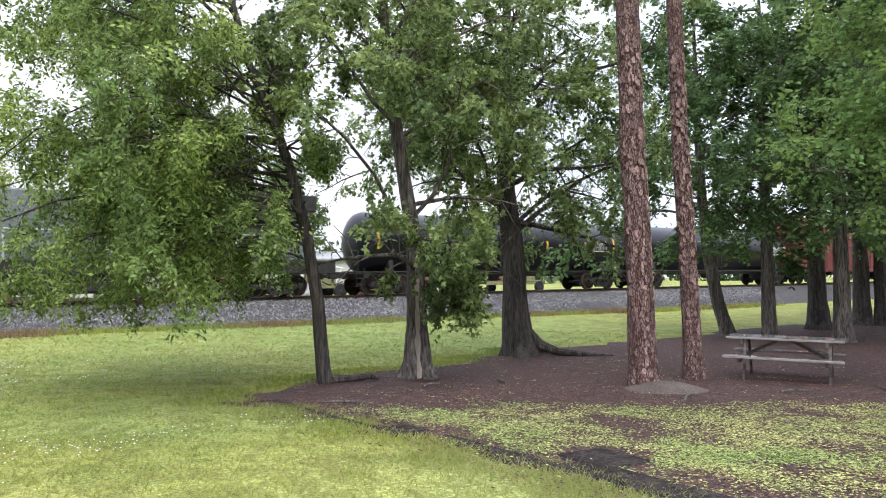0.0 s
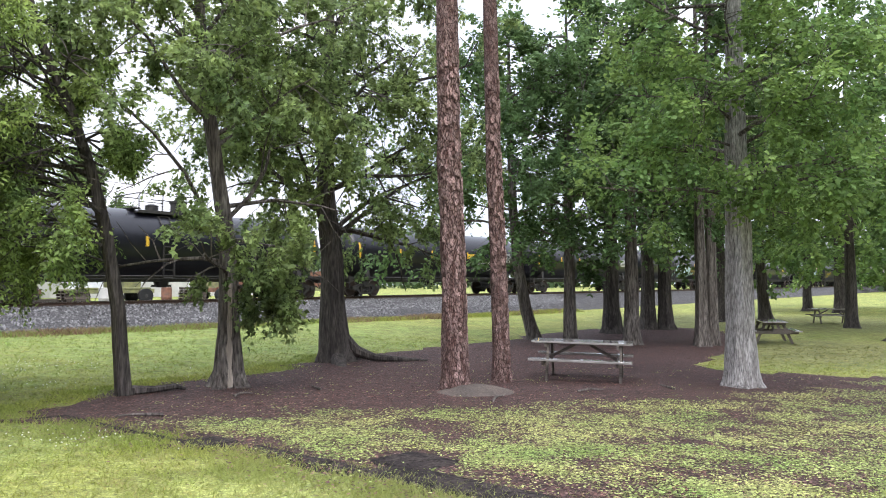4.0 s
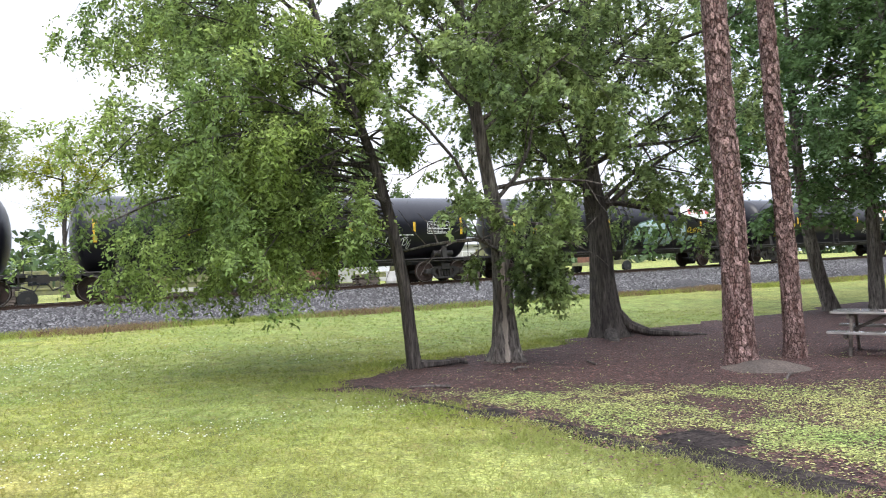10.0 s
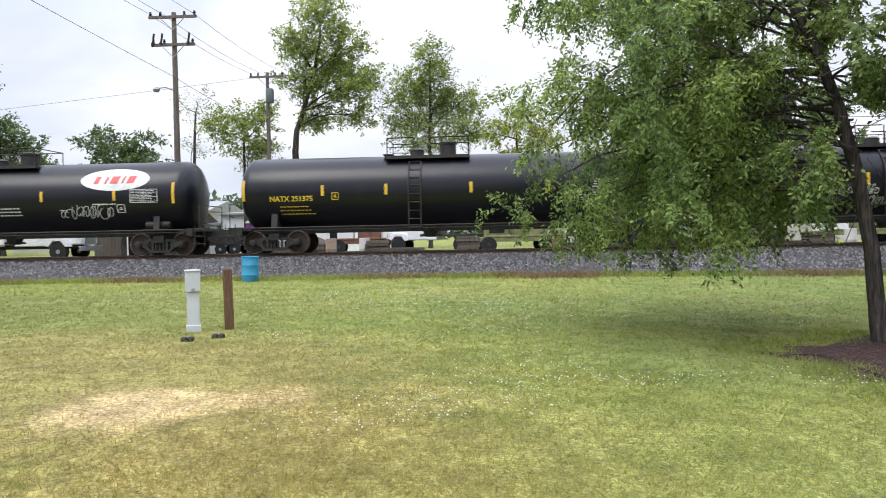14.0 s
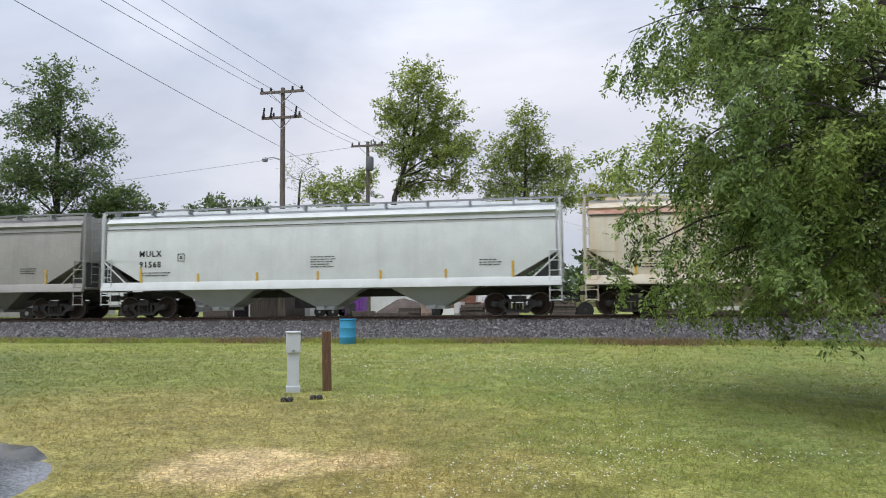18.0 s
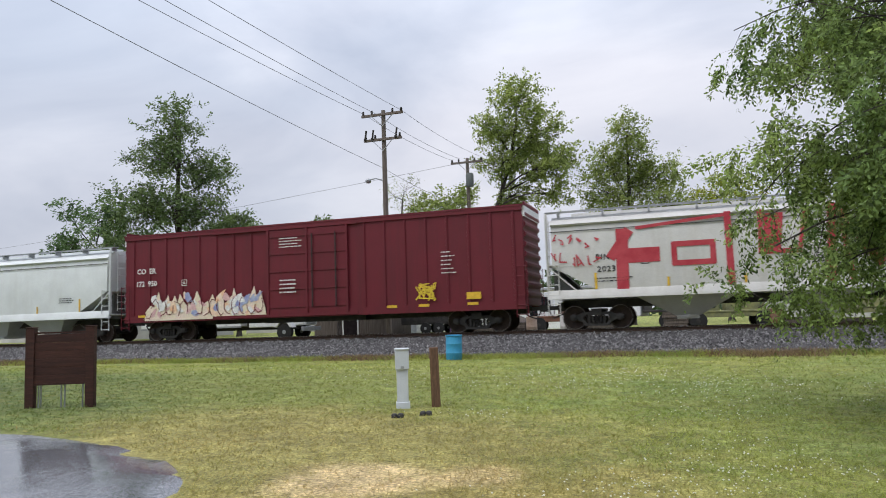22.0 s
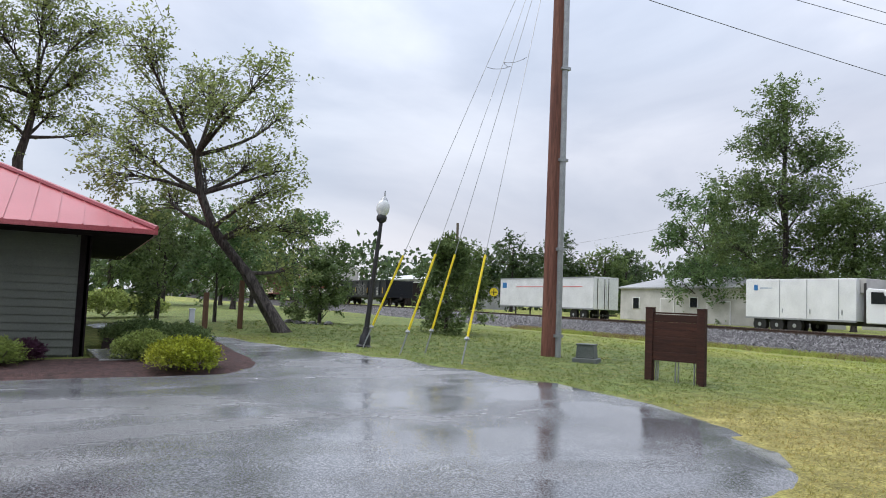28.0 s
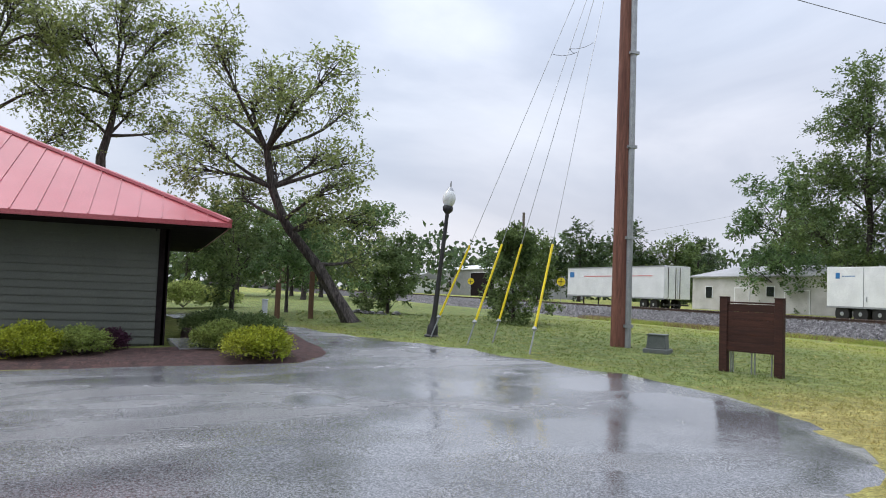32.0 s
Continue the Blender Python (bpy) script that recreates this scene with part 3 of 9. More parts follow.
class Geo:
    """Collects vertices and faces for one mesh."""

    def __init__(self):
        self.v, self.f = [], []

    def add(self, v, f, m=None):
        o = len(self.v)
        self.v += [tuple(m @ Vector(p)) for p in v] if m else [tuple(p) for p in v]
        self.f += [tuple(i + o for i in q) for q in f]
        return self

    def box(self, c, d, m=None):
        x, y, z = (a / 2 for a in d)
        v = [(c[0] + i * x, c[1] + j * y, c[2] + k * z) for i in (-1, 1) for j in (-1, 1) for k in (-1, 1)]
        return self.add(v, [(0, 1, 3, 2), (4, 6, 7, 5), (0, 4, 5, 1), (2, 3, 7, 6), (0, 2, 6, 4), (1, 5, 7, 3)], m)

    def tube(self, pts, rad, n=8, caps=True, m=None):
        pts = [Vector(p) for p in pts]
        rad = [rad] * len(pts) if isinstance(rad, (int, float)) else rad
        v, f, side = [], [], None
        for i, p in enumerate(pts):
            d = (pts[min(i + 1, len(pts) - 1)] - pts[max(i - 1, 0)]).normalized()
            if side is None:
                side = d.orthogonal().normalized()
            side = (side - d * side.dot(d)).normalized()
            up = d.cross(side)
            v += [p + (side * math.cos(a) + up * math.sin(a)) * rad[i] for a in (2 * math.pi * k / n for k in range(n))]
        for i in range(len(pts) - 1):
            f += [(i * n + k, i * n + (k + 1) % n, i * n + n + (k + 1) % n, i * n + n + k) for k in range(n)]
        if caps:
            f += [tuple(range(n - 1, -1, -1)), tuple((len(pts) - 1) * n + k for k in range(n))]
        return self.add(v, f, m)

    def rod(self, a, b, r, n=6, m=None):
        return self.tube([a, b], r, n, True, m)

    def prism(self, prof, a, b, axis="x", m=None):
        """A closed outline drawn along an axis; prof holds the two other coordinates in order."""
        n = len(prof)
        at = {"x": lambda p, s: (s, p[0], p[1]), "y": lambda p, s: (p[0], s, p[1]), "z": lambda p, s: (p[0], p[1], s)}[axis]
        v = [at(p, a) for p in prof] + [at(p, b) for p in prof]
        f = [(i, (i + 1) % n, n + (i + 1) % n, n + i) for i in range(n)] + [tuple(range(n - 1, -1, -1)), tuple(range(n, 2 * n))]
        return self.add(v, f, m)

    def lathe(self, prof, n=16, m=None):
        """prof: (radius, z) from bottom to top."""
        v, f = [], []
        for r, z in prof:
            v += [(r * math.cos(2 * math.pi * k / n), r * math.sin(2 * math.pi * k / n), z) for k in range(n)]
        for i in range(len(prof) - 1):
            f += [(i * n + k, i * n + (k + 1) % n, i * n + n + (k + 1) % n, i * n + n + k) for k in range(n)]
        f += [tuple(range(n - 1, -1, -1)), tuple((len(prof) - 1) * n + k for k in range(n))]
        return self.add(v, f, m)

    def mesh(self, name, material, smooth=True, angle=38):
        me = bpy.data.meshes.new(name)
        me.from_pydata(self.v, [], self.f)
        me.materials.append(material)
        if smooth:
            me.shade_smooth()
            me.set_sharp_from_angle(angle=radians(angle))
        me.update()
        return me


def numpy_mesh(name, verts, faces, material):
    """A big mesh of equal-sided faces from arrays."""
    me = bpy.data.meshes.new(name)
    k = faces.shape[1]
    me.vertices.add(len(verts)), me.loops.add(faces.size), me.polygons.add(len(faces))
    me.vertices.foreach_set("co", verts.astype(np.float32).ravel())
    me.loops.foreach_set("vertex_index", faces.astype(np.int32).ravel())
    me.polygons.foreach_set("loop_start", np.arange(0, faces.size, k, dtype=np.int32))
    me.materials.append(material)
    me.update(calc_edges=True)
    return me


def thing(name, label, category, m=None, group="", kind=""):
    ob = new(name)
    ob.empty_display_size = 0.2
    ob.matrix_basis = m or Matrix()
    return tagged(ob, label, category, group, kind)


def part(name, g, material, parent, label="", bevel=0.0, m=None, angle=38):
    """One mesh under a thing or a part; g is a Geo or a ready mesh."""
    me = g if isinstance(g, bpy.types.Mesh) else g.mesh(name, material, angle=angle)
    ob = new(name, me)
    ob.parent = parent
    if m:
        ob.matrix_basis = m
    if bevel:
        b = ob.modifiers.new("edge", "BEVEL")
        b.width, b.segments, b.limit_method = bevel, 2, "ANGLE"
    return tagged(ob, label) if label else ob


def solo(name, g, material, label, category, m=None, group="", kind="", bevel=0.0):
    me = g if isinstance(g, bpy.types.Mesh) else g.mesh(name, material)
    ob = new(name, me)
    ob.matrix_basis = m or Matrix()
    if bevel:
        b = ob.modifiers.new("edge", "BEVEL")
        b.width, b.segments, b.limit_method = bevel, 2, "ANGLE"
    return tagged(ob, label, category, group, kind)


def text_part(name, words, size, material, parent, m, label="", space=1.0, width=0.0):
    """Painted lettering as a thin mesh, set with the built-in font. width: stretch the line to this many metres."""
    cu = bpy.data.curves.new(name, "FONT")
    cu.body, cu.size, cu.align_x, cu.align_y, cu.extrude, cu.space_character, cu.resolution_u = words, size, "CENTER", "CENTER", 0.002, space, 2
    cu.offset = size * 0.022
    tmp = bpy.data.objects.new(name, cu)
    scene.collection.objects.link(tmp)
    me = bpy.data.meshes.new_from_object(tmp.evaluated_get(bpy.context.evaluated_depsgraph_get()))
    bpy.data.objects.remove(tmp)
    me.materials.clear()
    me.materials.append(material)
    ob = new(name, me)
    ob.parent = parent
    ob.matrix_basis = m
    return tagged(ob, label) if label else ob


MESHES = {}


def cached(key, build, material):
    if key not in MESHES:
        MESHES[key] = build().mesh(key, material)
    return MESHES[key]

# ---- ground, lot, track ----
def axis_steps(stops):
    out = [stops[0][0]]
    for (a, step), (b, _) in zip(stops, stops[1:]):
        n = max(1, round((b - a) / step))
        out += [a + (b - a) * (i + 1) / n for i in range(n)]
    return out


def build_ground():
    xs = axis_steps([(-2500, 400), (-300, 40), (-60, 4), (-26, 0.6), (36, 4), (80, 40), (320, 400), (2500, 1)])
    ys = axis_steps([(-2500, 400), (-200, 30), (-20, 4), (-4, 0.6), (38, 5), (80, 30), (300, 400), (2500, 1)])
    v = []
    for y in ys:
        for x in xs:
            z = gz(x, y)
            if -30 < x < 40 and -6 < y < 27:
                z += 0.035 * noise.noise((x * 0.35, y * 0.35, 0.0)) + 0.012 * noise.noise((x * 1.3, y * 1.3, 5.0))
            v.append((x, y, z))
    n = len(xs)
    f = [(j * n + i, j * n + i + 1, j * n + n + i + 1, j * n + n + i) for j in range(len(ys) - 1) for i in range(n - 1)]
    g = Geo()
    g.v, g.f = v, f
    solo("ground", g, M["lawn"], "mown green lawn with straw-coloured worn patches", "lawn", kind="structure")


def smooth_loop(ctrl, per=8):
    """A closed Catmull-Rom outline through a few control points."""
    out, n = [], len(ctrl)
    for i in range(n):
        a, b, c, d = (Vector(ctrl[(i + k - 1) % n]) for k in range(4))
        for s in range(per):
            t = s / per
            out.append(0.5 * ((2 * b) + (c - a) * t + (2 * a - 5 * b + 4 * c - d) * t * t + (3 * b - a - 3 * c + d) * t ** 3))
    return out


def sheet(loop, lift, step=0.5, edge=0.0, wobble=0.0, crown=0.0):
    """A thin cover lying on the ground inside an outline, with a skirt sunk at its rim."""
    bm = bmesh.new()
    rim = []
    for i, p in enumerate(loop):
        k = wobble * noise.noise((p[0] * 1.7, p[1] * 1.7, 3.0))
        rim.append((p[0] + k, p[1] - k))
    face = bm.faces.new([bm.verts.new((x, y, 0)) for x, y in rim])
    lo = [min(p[i] for p in rim) for i in (0, 1)]
    hi = [max(p[i] for p in rim) for i in (0, 1)]
    for ax in (0, 1):
        c = math.ceil(lo[ax] / step) * step
        while c < hi[ax]:
            no = (1, 0, 0) if ax == 0 else (0, 1, 0)
            bmesh.ops.bisect_plane(bm, geom=bm.verts[:] + bm.edges[:] + bm.faces[:], plane_co=(c * no[0], c * no[1], 0), plane_no=no)
            c += step
    g = Geo()
    bm.verts.index_update()
    for v in bm.verts:
        x, y = v.co.x, v.co.y
        z = gz(x, y)
        if -30 < x < 40 and -6 < y < 27:
            z += 0.035 * noise.noise((x * 0.35, y * 0.35, 0.0)) + 0.012 * noise.noise((x * 1.3, y * 1.3, 5.0))
        border = any(e.is_boundary for e in v.link_edges)
        g.v.append((x, y, z + (edge if border else lift)))
    for f in bm.faces:
        q = tuple(v.index for v in f.verts)
        g.f.append(q if f.normal.z > 0 else q[::-1])
    bm.free()
    return g


LOT = smooth_loop([(-24.5, 1.6), (-21.5, 3.0), (-17.6, 4.3), (-14.3, 5.85), (-11.5, 6.85), (-8.6, 7.75), (-6.6, 7.35), (-4.75, 6.1), (-3.7, 4.0), (-2.6, 0.5), (-3.5, -9), (-10, -14), (-13.2, -9), (-12.9, -3), (-12.75, 0.7), (-13.0, 2.2), (-14.3, 2.95), (-16.5, 2.75), (-19.5, 2.0), (-24.5, 0.0)])
BED_LINE = smooth_loop([(-13.15, -8), (-13.0, -2), (-12.8, 0.8), (-13.1, 2.3), (-14.2, 3.02), (-15.6, 2.9), (-18.5, 2.75), (-20.0, 1.9), (-19.6, 0.6), (-17.0, 0.35), (-15.5, 0.1), (-15.6, -8)], 6)
BED = [p + (p - Vector((-15.8, -2.5))) * 0.042 for p in BED_LINE]
GROVE = smooth_loop([(4.0, 10.6), (4.15, 8.6), (4.3, 6.6), (4.5, 5.0), (4.65, 3.8), (4.85, 2.7), (5.5, 1.6), (7.5, 0.7), (11, 0.3), (15, 0.4), (18, 1.4), (18.6, 3.6), (17.6, 6.2), (21, 7.3), (26.5, 7.8), (30.5, 9.8), (34.5, 13), (33, 15.7), (27, 16.3), (20.5, 15.8), (14, 15.2), (10.2, 13.3), (6.8, 12.5)])
STRIP = smooth_loop([(4.0, 10.0), (4.25, 8.6), (4.38, 6.8), (4.55, 5.3), (4.7, 3.9), (4.9, 2.8), (5.5, 1.7), (5.75, 1.9), (5.45, 2.9), (5.35, 4.1), (5.1, 5.4), (4.85, 6.9), (4.65, 8.6), (4.4, 10.0)], 6)
BARE = smooth_loop([(4.95, 4.95), (5.35, 5.3), (5.85, 5.2), (6.0, 4.8), (5.6, 4.35), (5.1, 4.4)], 6)


def build_lot():
    g = sheet(LOT, 0.045, 0.6, -0.02, 0.05)
    solo("parking_lot", g, M["asphalt"], "wet dark grey asphalt lot with puddles", "asphalt", kind="structure")
    solo("mulch_bed", sheet(BED, 0.07, 0.6, -0.02, 0.05), M["mulch"], "red-brown mulch bed along the building", "flower bed", kind="structure")
    solo("grove_floor", sheet(GROVE, 0.028, 0.6, -0.03, 0.5), M["mulch"], "dark brown leaf-strewn soil under the grove", "soil", kind="structure")
    solo("wet_soil_strip", sheet(STRIP, 0.045, 0.4, -0.01, 0.22), M["wetsoil"], "strip of black wet soil along the grove's edge", "soil", kind="structure")
    solo("bare_soil_patch", sheet(BARE, 0.047, 0.3, -0.01, 0.15), M["wetsoil"], "bare patch of black wet soil among the weeds", "soil", kind="structure")
    walkway = Geo().box((0, 0, 0), (1.9, 0.85, 0.10))
    solo("walkway", walkway, M["concrete"], "wet concrete path beside the building corner", "path", pose(-15.5, 0.75, gz(-15.5, 0.75) + 0.045, 0, 1.2, 6), kind="structure", bevel=0.01)


BALLAST_PROFILE = [(25.9, None), (26.6, 0.22), (28.45, 0.80), (28.8, 0.84), (30.9, 0.84), (31.3, 0.80), (33.2, 0.55), (34.0, 0.50)]


def ballast_z(y, x):
    prof = [(a, gz(x, a) - 0.03 if b is None else b) for a, b in BALLAST_PROFILE]
    for (a, za), (b, zb) in zip(prof, prof[1:]):
        if a <= y <= b:
            return za + (zb - za) * (y - a) / (b - a)
    return prof[0][1] if y < prof[0][0] else prof[-1][1]


def build_track():
    xs = axis_steps([(-620, 20), (-60, 1.0), (60, 20), (500, 1)])
    ys = [25.7, 25.9, 26.3, 26.6, 27.2, 27.8, 28.2, 28.45, 28.8, 29.4, 30.2, 30.9, 31.3, 32.2, 33.2, 34.0]
    g = Geo()
    for y in ys:
        for x in xs:
            k = 0.05 * noise.noise((x * 0.8, y * 0.8, 2.0)) if -60 < x < 60 and 26 < y < 28.5 else 0
            z = ballast_z(y, x) + k - (0.1 if y < 25.8 else 0)
            g.v.append((x, y + (0.35 * noise.noise((x * 0.25, 9.0, 1.0)) + 0.12 * noise.noise((x * 1.1, 3.0, 1.0)) if y < 26.7 else 0), z))
    n = len(xs)
    g.f = [(j * n + i, j * n + i + 1, j * n + n + i + 1, j * n + n + i) for j in range(len(ys) - 1) for i in range(n - 1)]
    solo("ballast_bed", g, M["ballast"], "grey crushed-stone railway ballast bank", "ballast", kind="structure")
    # loose stones on the near slope
    rng = np.random.default_rng(3)
    cnt = 52000
    x = np.where(rng.random(cnt) < 0.8, rng.uniform(-42, 48, cnt), rng.uniform(-85, -42, cnt))
    y = 26.0 + 2.75 * rng.random(cnt) ** 0.9 - 0.5 * (rng.random(cnt) < 0.03) * rng.random(cnt)
    z = np.array([ballast_z(b, a) for a, b in zip(x, y)])
    base = np.array([(1, 0, -0.4), (0, 0.9, -0.4), (-1, 0, -0.4), (0, -0.9, -0.4), (0.1, 0.05, 0.75)])
    tri = np.array([(0, 1, 4), (1, 2, 4), (2, 3, 4), (3, 0, 4)])
    size = rng.uniform(0.028, 0.066, cnt) * np.where(x < -42, 1.8, 1.0)
    ang = rng.uniform(0, 6.28, cnt)
    c, s = np.cos(ang)[:, None], np.sin(ang)[:, None]
    jig = base[None] * rng.uniform(0.6, 1.4, (cnt, 5, 3)) * size[:, None, None]
    jig[:, 4, :2] += rng.normal(0, 0.4, (cnt, 2)) * size[:, None]
    v = np.stack([jig[:, :, 0] * c - jig[:, :, 1] * s, jig[:, :, 0] * s + jig[:, :, 1] * c, jig[:, :, 2]], -1) + np.stack([x, y, z + 0.01], -1)[:, None]
    f = tri[None] + (np.arange(cnt) * 5)[:, None, None]
    solo("ballast_stones", numpy_mesh("ballast_stones", v.reshape(-1, 3), f.reshape(-1, 3), M["stone"]), None, "loose grey crushed stones on the track bank", "gravel", kind="stuff")
    # rails
    prof = [(-0.07, 0), (0.07, 0), (0.07, 0.02), (0.012, 0.04), (0.012, 0.13), (0.036, 0.145), (0.036, 0.172), (-0.036, 0.172), (-0.036, 0.145), (-0.012, 0.13), (-0.012, 0.04), (-0.07, 0.02)]
    for dy in (-0.7525, 0.7525):
        rail = thing("rail", "rust-brown steel rail with a worn bright head", "rail", pose(0, TRACK_Y + dy, RAIL_Z - 0.175), "rails", "structure")
        part("rail_web", Geo().prism(prof, -620, 500), M["rail"], rail)
        part("rail_head", Geo().box((-60, 0, 0.1735), (1120, 0.05, 0.003)), M["railtop"], rail, "polished running surface")


def build_ties():
    holder = thing("sleepers", "dark creosoted timber sleepers bedded in ballast", "sleeper", kind="structure")
    me = cached("sleeper", lambda: Geo().box((0, 0, 0), (0.23, 2.6, 0.17)), M["tie"])
    for i in range(150):
        part("sleeper", me, None, holder, m=pose(-42 + i * 0.55 + random.uniform(-0.03, 0.03), TRACK_Y + random.uniform(-0.04, 0.04), 0.775 + random.uniform(0, 0.02), 0, 0, random.uniform(-1.5, 1.5)))


build_ground()
build_lot()
build_track()

# ---- the train: every car stands with its front coupler at local x = 0 and its rear one at x = length, rail top at z = 0 ----
def wheel_geo():
    return Geo().lathe([(0.455, -0.065), (0.49, -0.06), (0.49, -0.035), (0.455, -0.03), (0.455, 0.065), (0.40, 0.065), (0.36, 0.03), (0.16, 0.01), (0.14, 0.075), (0.05, 0.08)], 22)


def bogie(car, x):
    """A two-axle truck: side frames with spring nests, bolster, wheels."""
    g = Geo()
    for s in (-1, 1):
        y = s * 1.02
        for k in (-1, 1):
            chord = [(0, 0.66), (k * 0.50, 0.66), (k * 0.74, 0.56), (k * 1.02, 0.55), (k * 1.02, 0.38), (k * 0.78, 0.38), (k * 0.56, 0.28), (k * 0.44, 0.12), (0, 0.12), (0, 0.21), (k * 0.36, 0.21), (k * 0.52, 0.42), (k * 0.42, 0.56), (0, 0.56)]
            g.prism(chord[::k], y - 0.06, y + 0.06, "y")
            g.box((k * 0.29, y, 0.39), (0.09, 0.11, 0.36))
        for dx in (-0.88, 0.88):
            g.lathe([(0.11, -0.05), (0.13, 0.0), (0.13, 0.05), (0.07, 0.07)], 12, pose(dx, y + s * 0.07, 0.455, -90 * s))
        for dx in (-0.17, 0, 0.17):
            g.tube([(dx * 0.85, y + s * 0.02, 0.21), (dx * 0.85, y + s * 0.02, 0.50)], 0.055, 8)
            for q in range(4):
                g.lathe([(0.056, -0.012), (0.068, 0.0), (0.056, 0.012)], 10, pose(dx * 0.85, y + s * 0.02, 0.25 + 0.06 * q))
    g.box((0, 0, 0.66), (0.42, 2.3, 0.26))
    ob = part("bogie", g, M["dark"], car, m=pose(x, 0, 0))
    me = cached("wheel", wheel_geo, M["wheel"])
    # thin pale ring that paints the light caught on the tread corner
    rim = cached("wheel_rim", lambda: Geo().tube([(0.447 * math.cos(k * math.pi / 12), 0.447 * math.sin(k * math.pi / 12), 0.062) for k in range(25)], 0.014, 5, False), M["rimlit"])
    for dx in (-0.88, 0.88):
        for s in (-1, 1):
            part("wheel", me, None, ob, m=pose(dx, s * 0.76, 0.455, -90 * s))
            part("wheel_rim", rim, None, ob, "grey steel wheel rim with its lit edge in the colour", m=pose(dx, s * 0.76, 0.455, -90 * s))
    part("axle", cached("axle", lambda: Geo().rod((0, -0.74, 0), (0, 0.74, 0), 0.08, 10), M["dark"]), None, ob, m=pose(-0.88, 0, 0.455))
    part("axle", MESHES["axle"], None, ob, m=pose(0.88, 0, 0.455))
    return ob


def coupler_geo():
    g = Geo().box((0.45, 0, 0.87), (0.7, 0.14, 0.16)).box((0.10, 0, 0.87), (0.2, 0.26, 0.28)).box((0.85, 0, 0.90), (0.5, 0.5, 0.36))
    return g.tube([(0.12, 0.3, 0.72), (0.3, 0.32, 0.45), (0.7, 0.34, 0.62)], 0.03, 6)


def couplers(car, length):
    me = cached("coupler", coupler_geo, M["dark"])
    part("coupler", me, None, car)
    part("coupler", me, None, car, m=pose(length, 0, 0, 0, 0, 180))


def ladder(g, x, y, z0, z1, w=0.45, step=0.38, r=0.018):
    """A ladder standing in the xz-plane at depth y."""
    for s in (0, w):
        g.rod((x + s, y, z0), (x + s, y, z1), r)
    z = z0 + 0.1
    while z < z1:
        g.rod((x, y, z), (x + w, y, z), r * 0.8)
        z += step
    return g


def bars(car, x, z, w, h, lines, material, y, name="lettering", label="small unreadable stencilled lines"):
    """Lines of unreadable small lettering."""
    rng = random.Random(int(x * 100 + z * 10))
    g = Geo()
    for i in range(lines):
        zz, cx = z - i * h / max(lines, 1), x
        while cx < x + w * rng.uniform(0.7, 1):
            l = rng.uniform(0.05, 0.16)
            g.box((cx + l / 2, y, zz), (l, 0.004, h / max(lines, 1) * 0.34))
            cx += l + 0.035
    return part(name, g, material, car, label)


def mark(car, words, x, z, size, material, y, label=""):
    return text_part("lettering", words, size, material, car, pose(x, y, z, 90), label)


def frame_mark(car, x, z, s, material, y):
    g = Geo()
    for a, b, c, d in ((0, s / 2, s, 0.03), (0, -s / 2, s, 0.03), (-s / 2, 0, 0.03, s), (s / 2, 0, 0.03, s), (0, -s * 0.1, s * 0.45, 0.05), (0, s * 0.12, s * 0.3, 0.05)):
        g.box((x + a, y, z + b), (c, 0.004, d))
    return part("stencil_box", g, material, car)


def stroke(g, pts, w, y):
    """A flat painted stroke through points in the car side's plane."""
    for (xa, za), (xb, zb) in zip(pts, pts[1:]):
        d = Vector((xb - xa, 0, zb - za))
        if d.length < 1e-4:
            continue
        d.normalize()
        n = Vector((-d.z, 0, d.x)) * w / 2
        e = d * w * 0.35
        a, b = Vector((xa, y, za)) - e, Vector((xb, y, zb)) + e
        k = [a - n, b - n, b + n, a + n]
        g.add([*k, *[p + Vector((0, 0.002, 0)) for p in k]], [(0, 1, 2, 3), (7, 6, 5, 4), (0, 4, 5, 1), (1, 5, 6, 2), (2, 6, 7, 3), (3, 7, 4, 0)])
        y -= 0.0004
    return g


def ellipse_plate(g, x, z, a, b, y, n=36):
    return g.prism([(x + a * math.cos(2 * math.pi * i / n), z + b * math.sin(2 * math.pi * i / n)) for i in range(n)], y, y + 0.003, "y")


TANK_R, TANK_Z = 1.44, 2.42


def tank_y(z, off=0.004):
    return -math.sqrt(max(TANK_R ** 2 - (z - TANK_Z) ** 2, 0.01)) - off


def tank_shell(length):
    n, out = 48, Geo()
    a, b = 0.85, length - 0.85
    rows = [(a + 0.62 - 0.62 * math.sin(t), max(TANK_R * math.cos(t), 0.02)) for t in (1.5708, 1.3, 1.05, 0.8, 0.55, 0.3, 0.0)]
    ring = rows + [(a + 0.62 + (b - a - 1.24) * i / 6, TANK_R) for i in range(1, 6)] + [(length - x, r) for x, r in rows[::-1]]
    v, f = [], []
    for x, r in ring:
        v += [(x, r * math.cos(2 * math.pi * k / n), TANK_Z + r * math.sin(2 * math.pi * k / n)) for k in range(n)]
    for i in range(len(ring) - 1):
        f += [(i * n + k, i * n + (k + 1) % n, i * n + n + (k + 1) % n, i * n + n + k) for k in range(n)]
    f += [tuple(range(n)), tuple((len(ring) - 1) * n + k for k in range(n))][:2]
    return out.add(v, f)


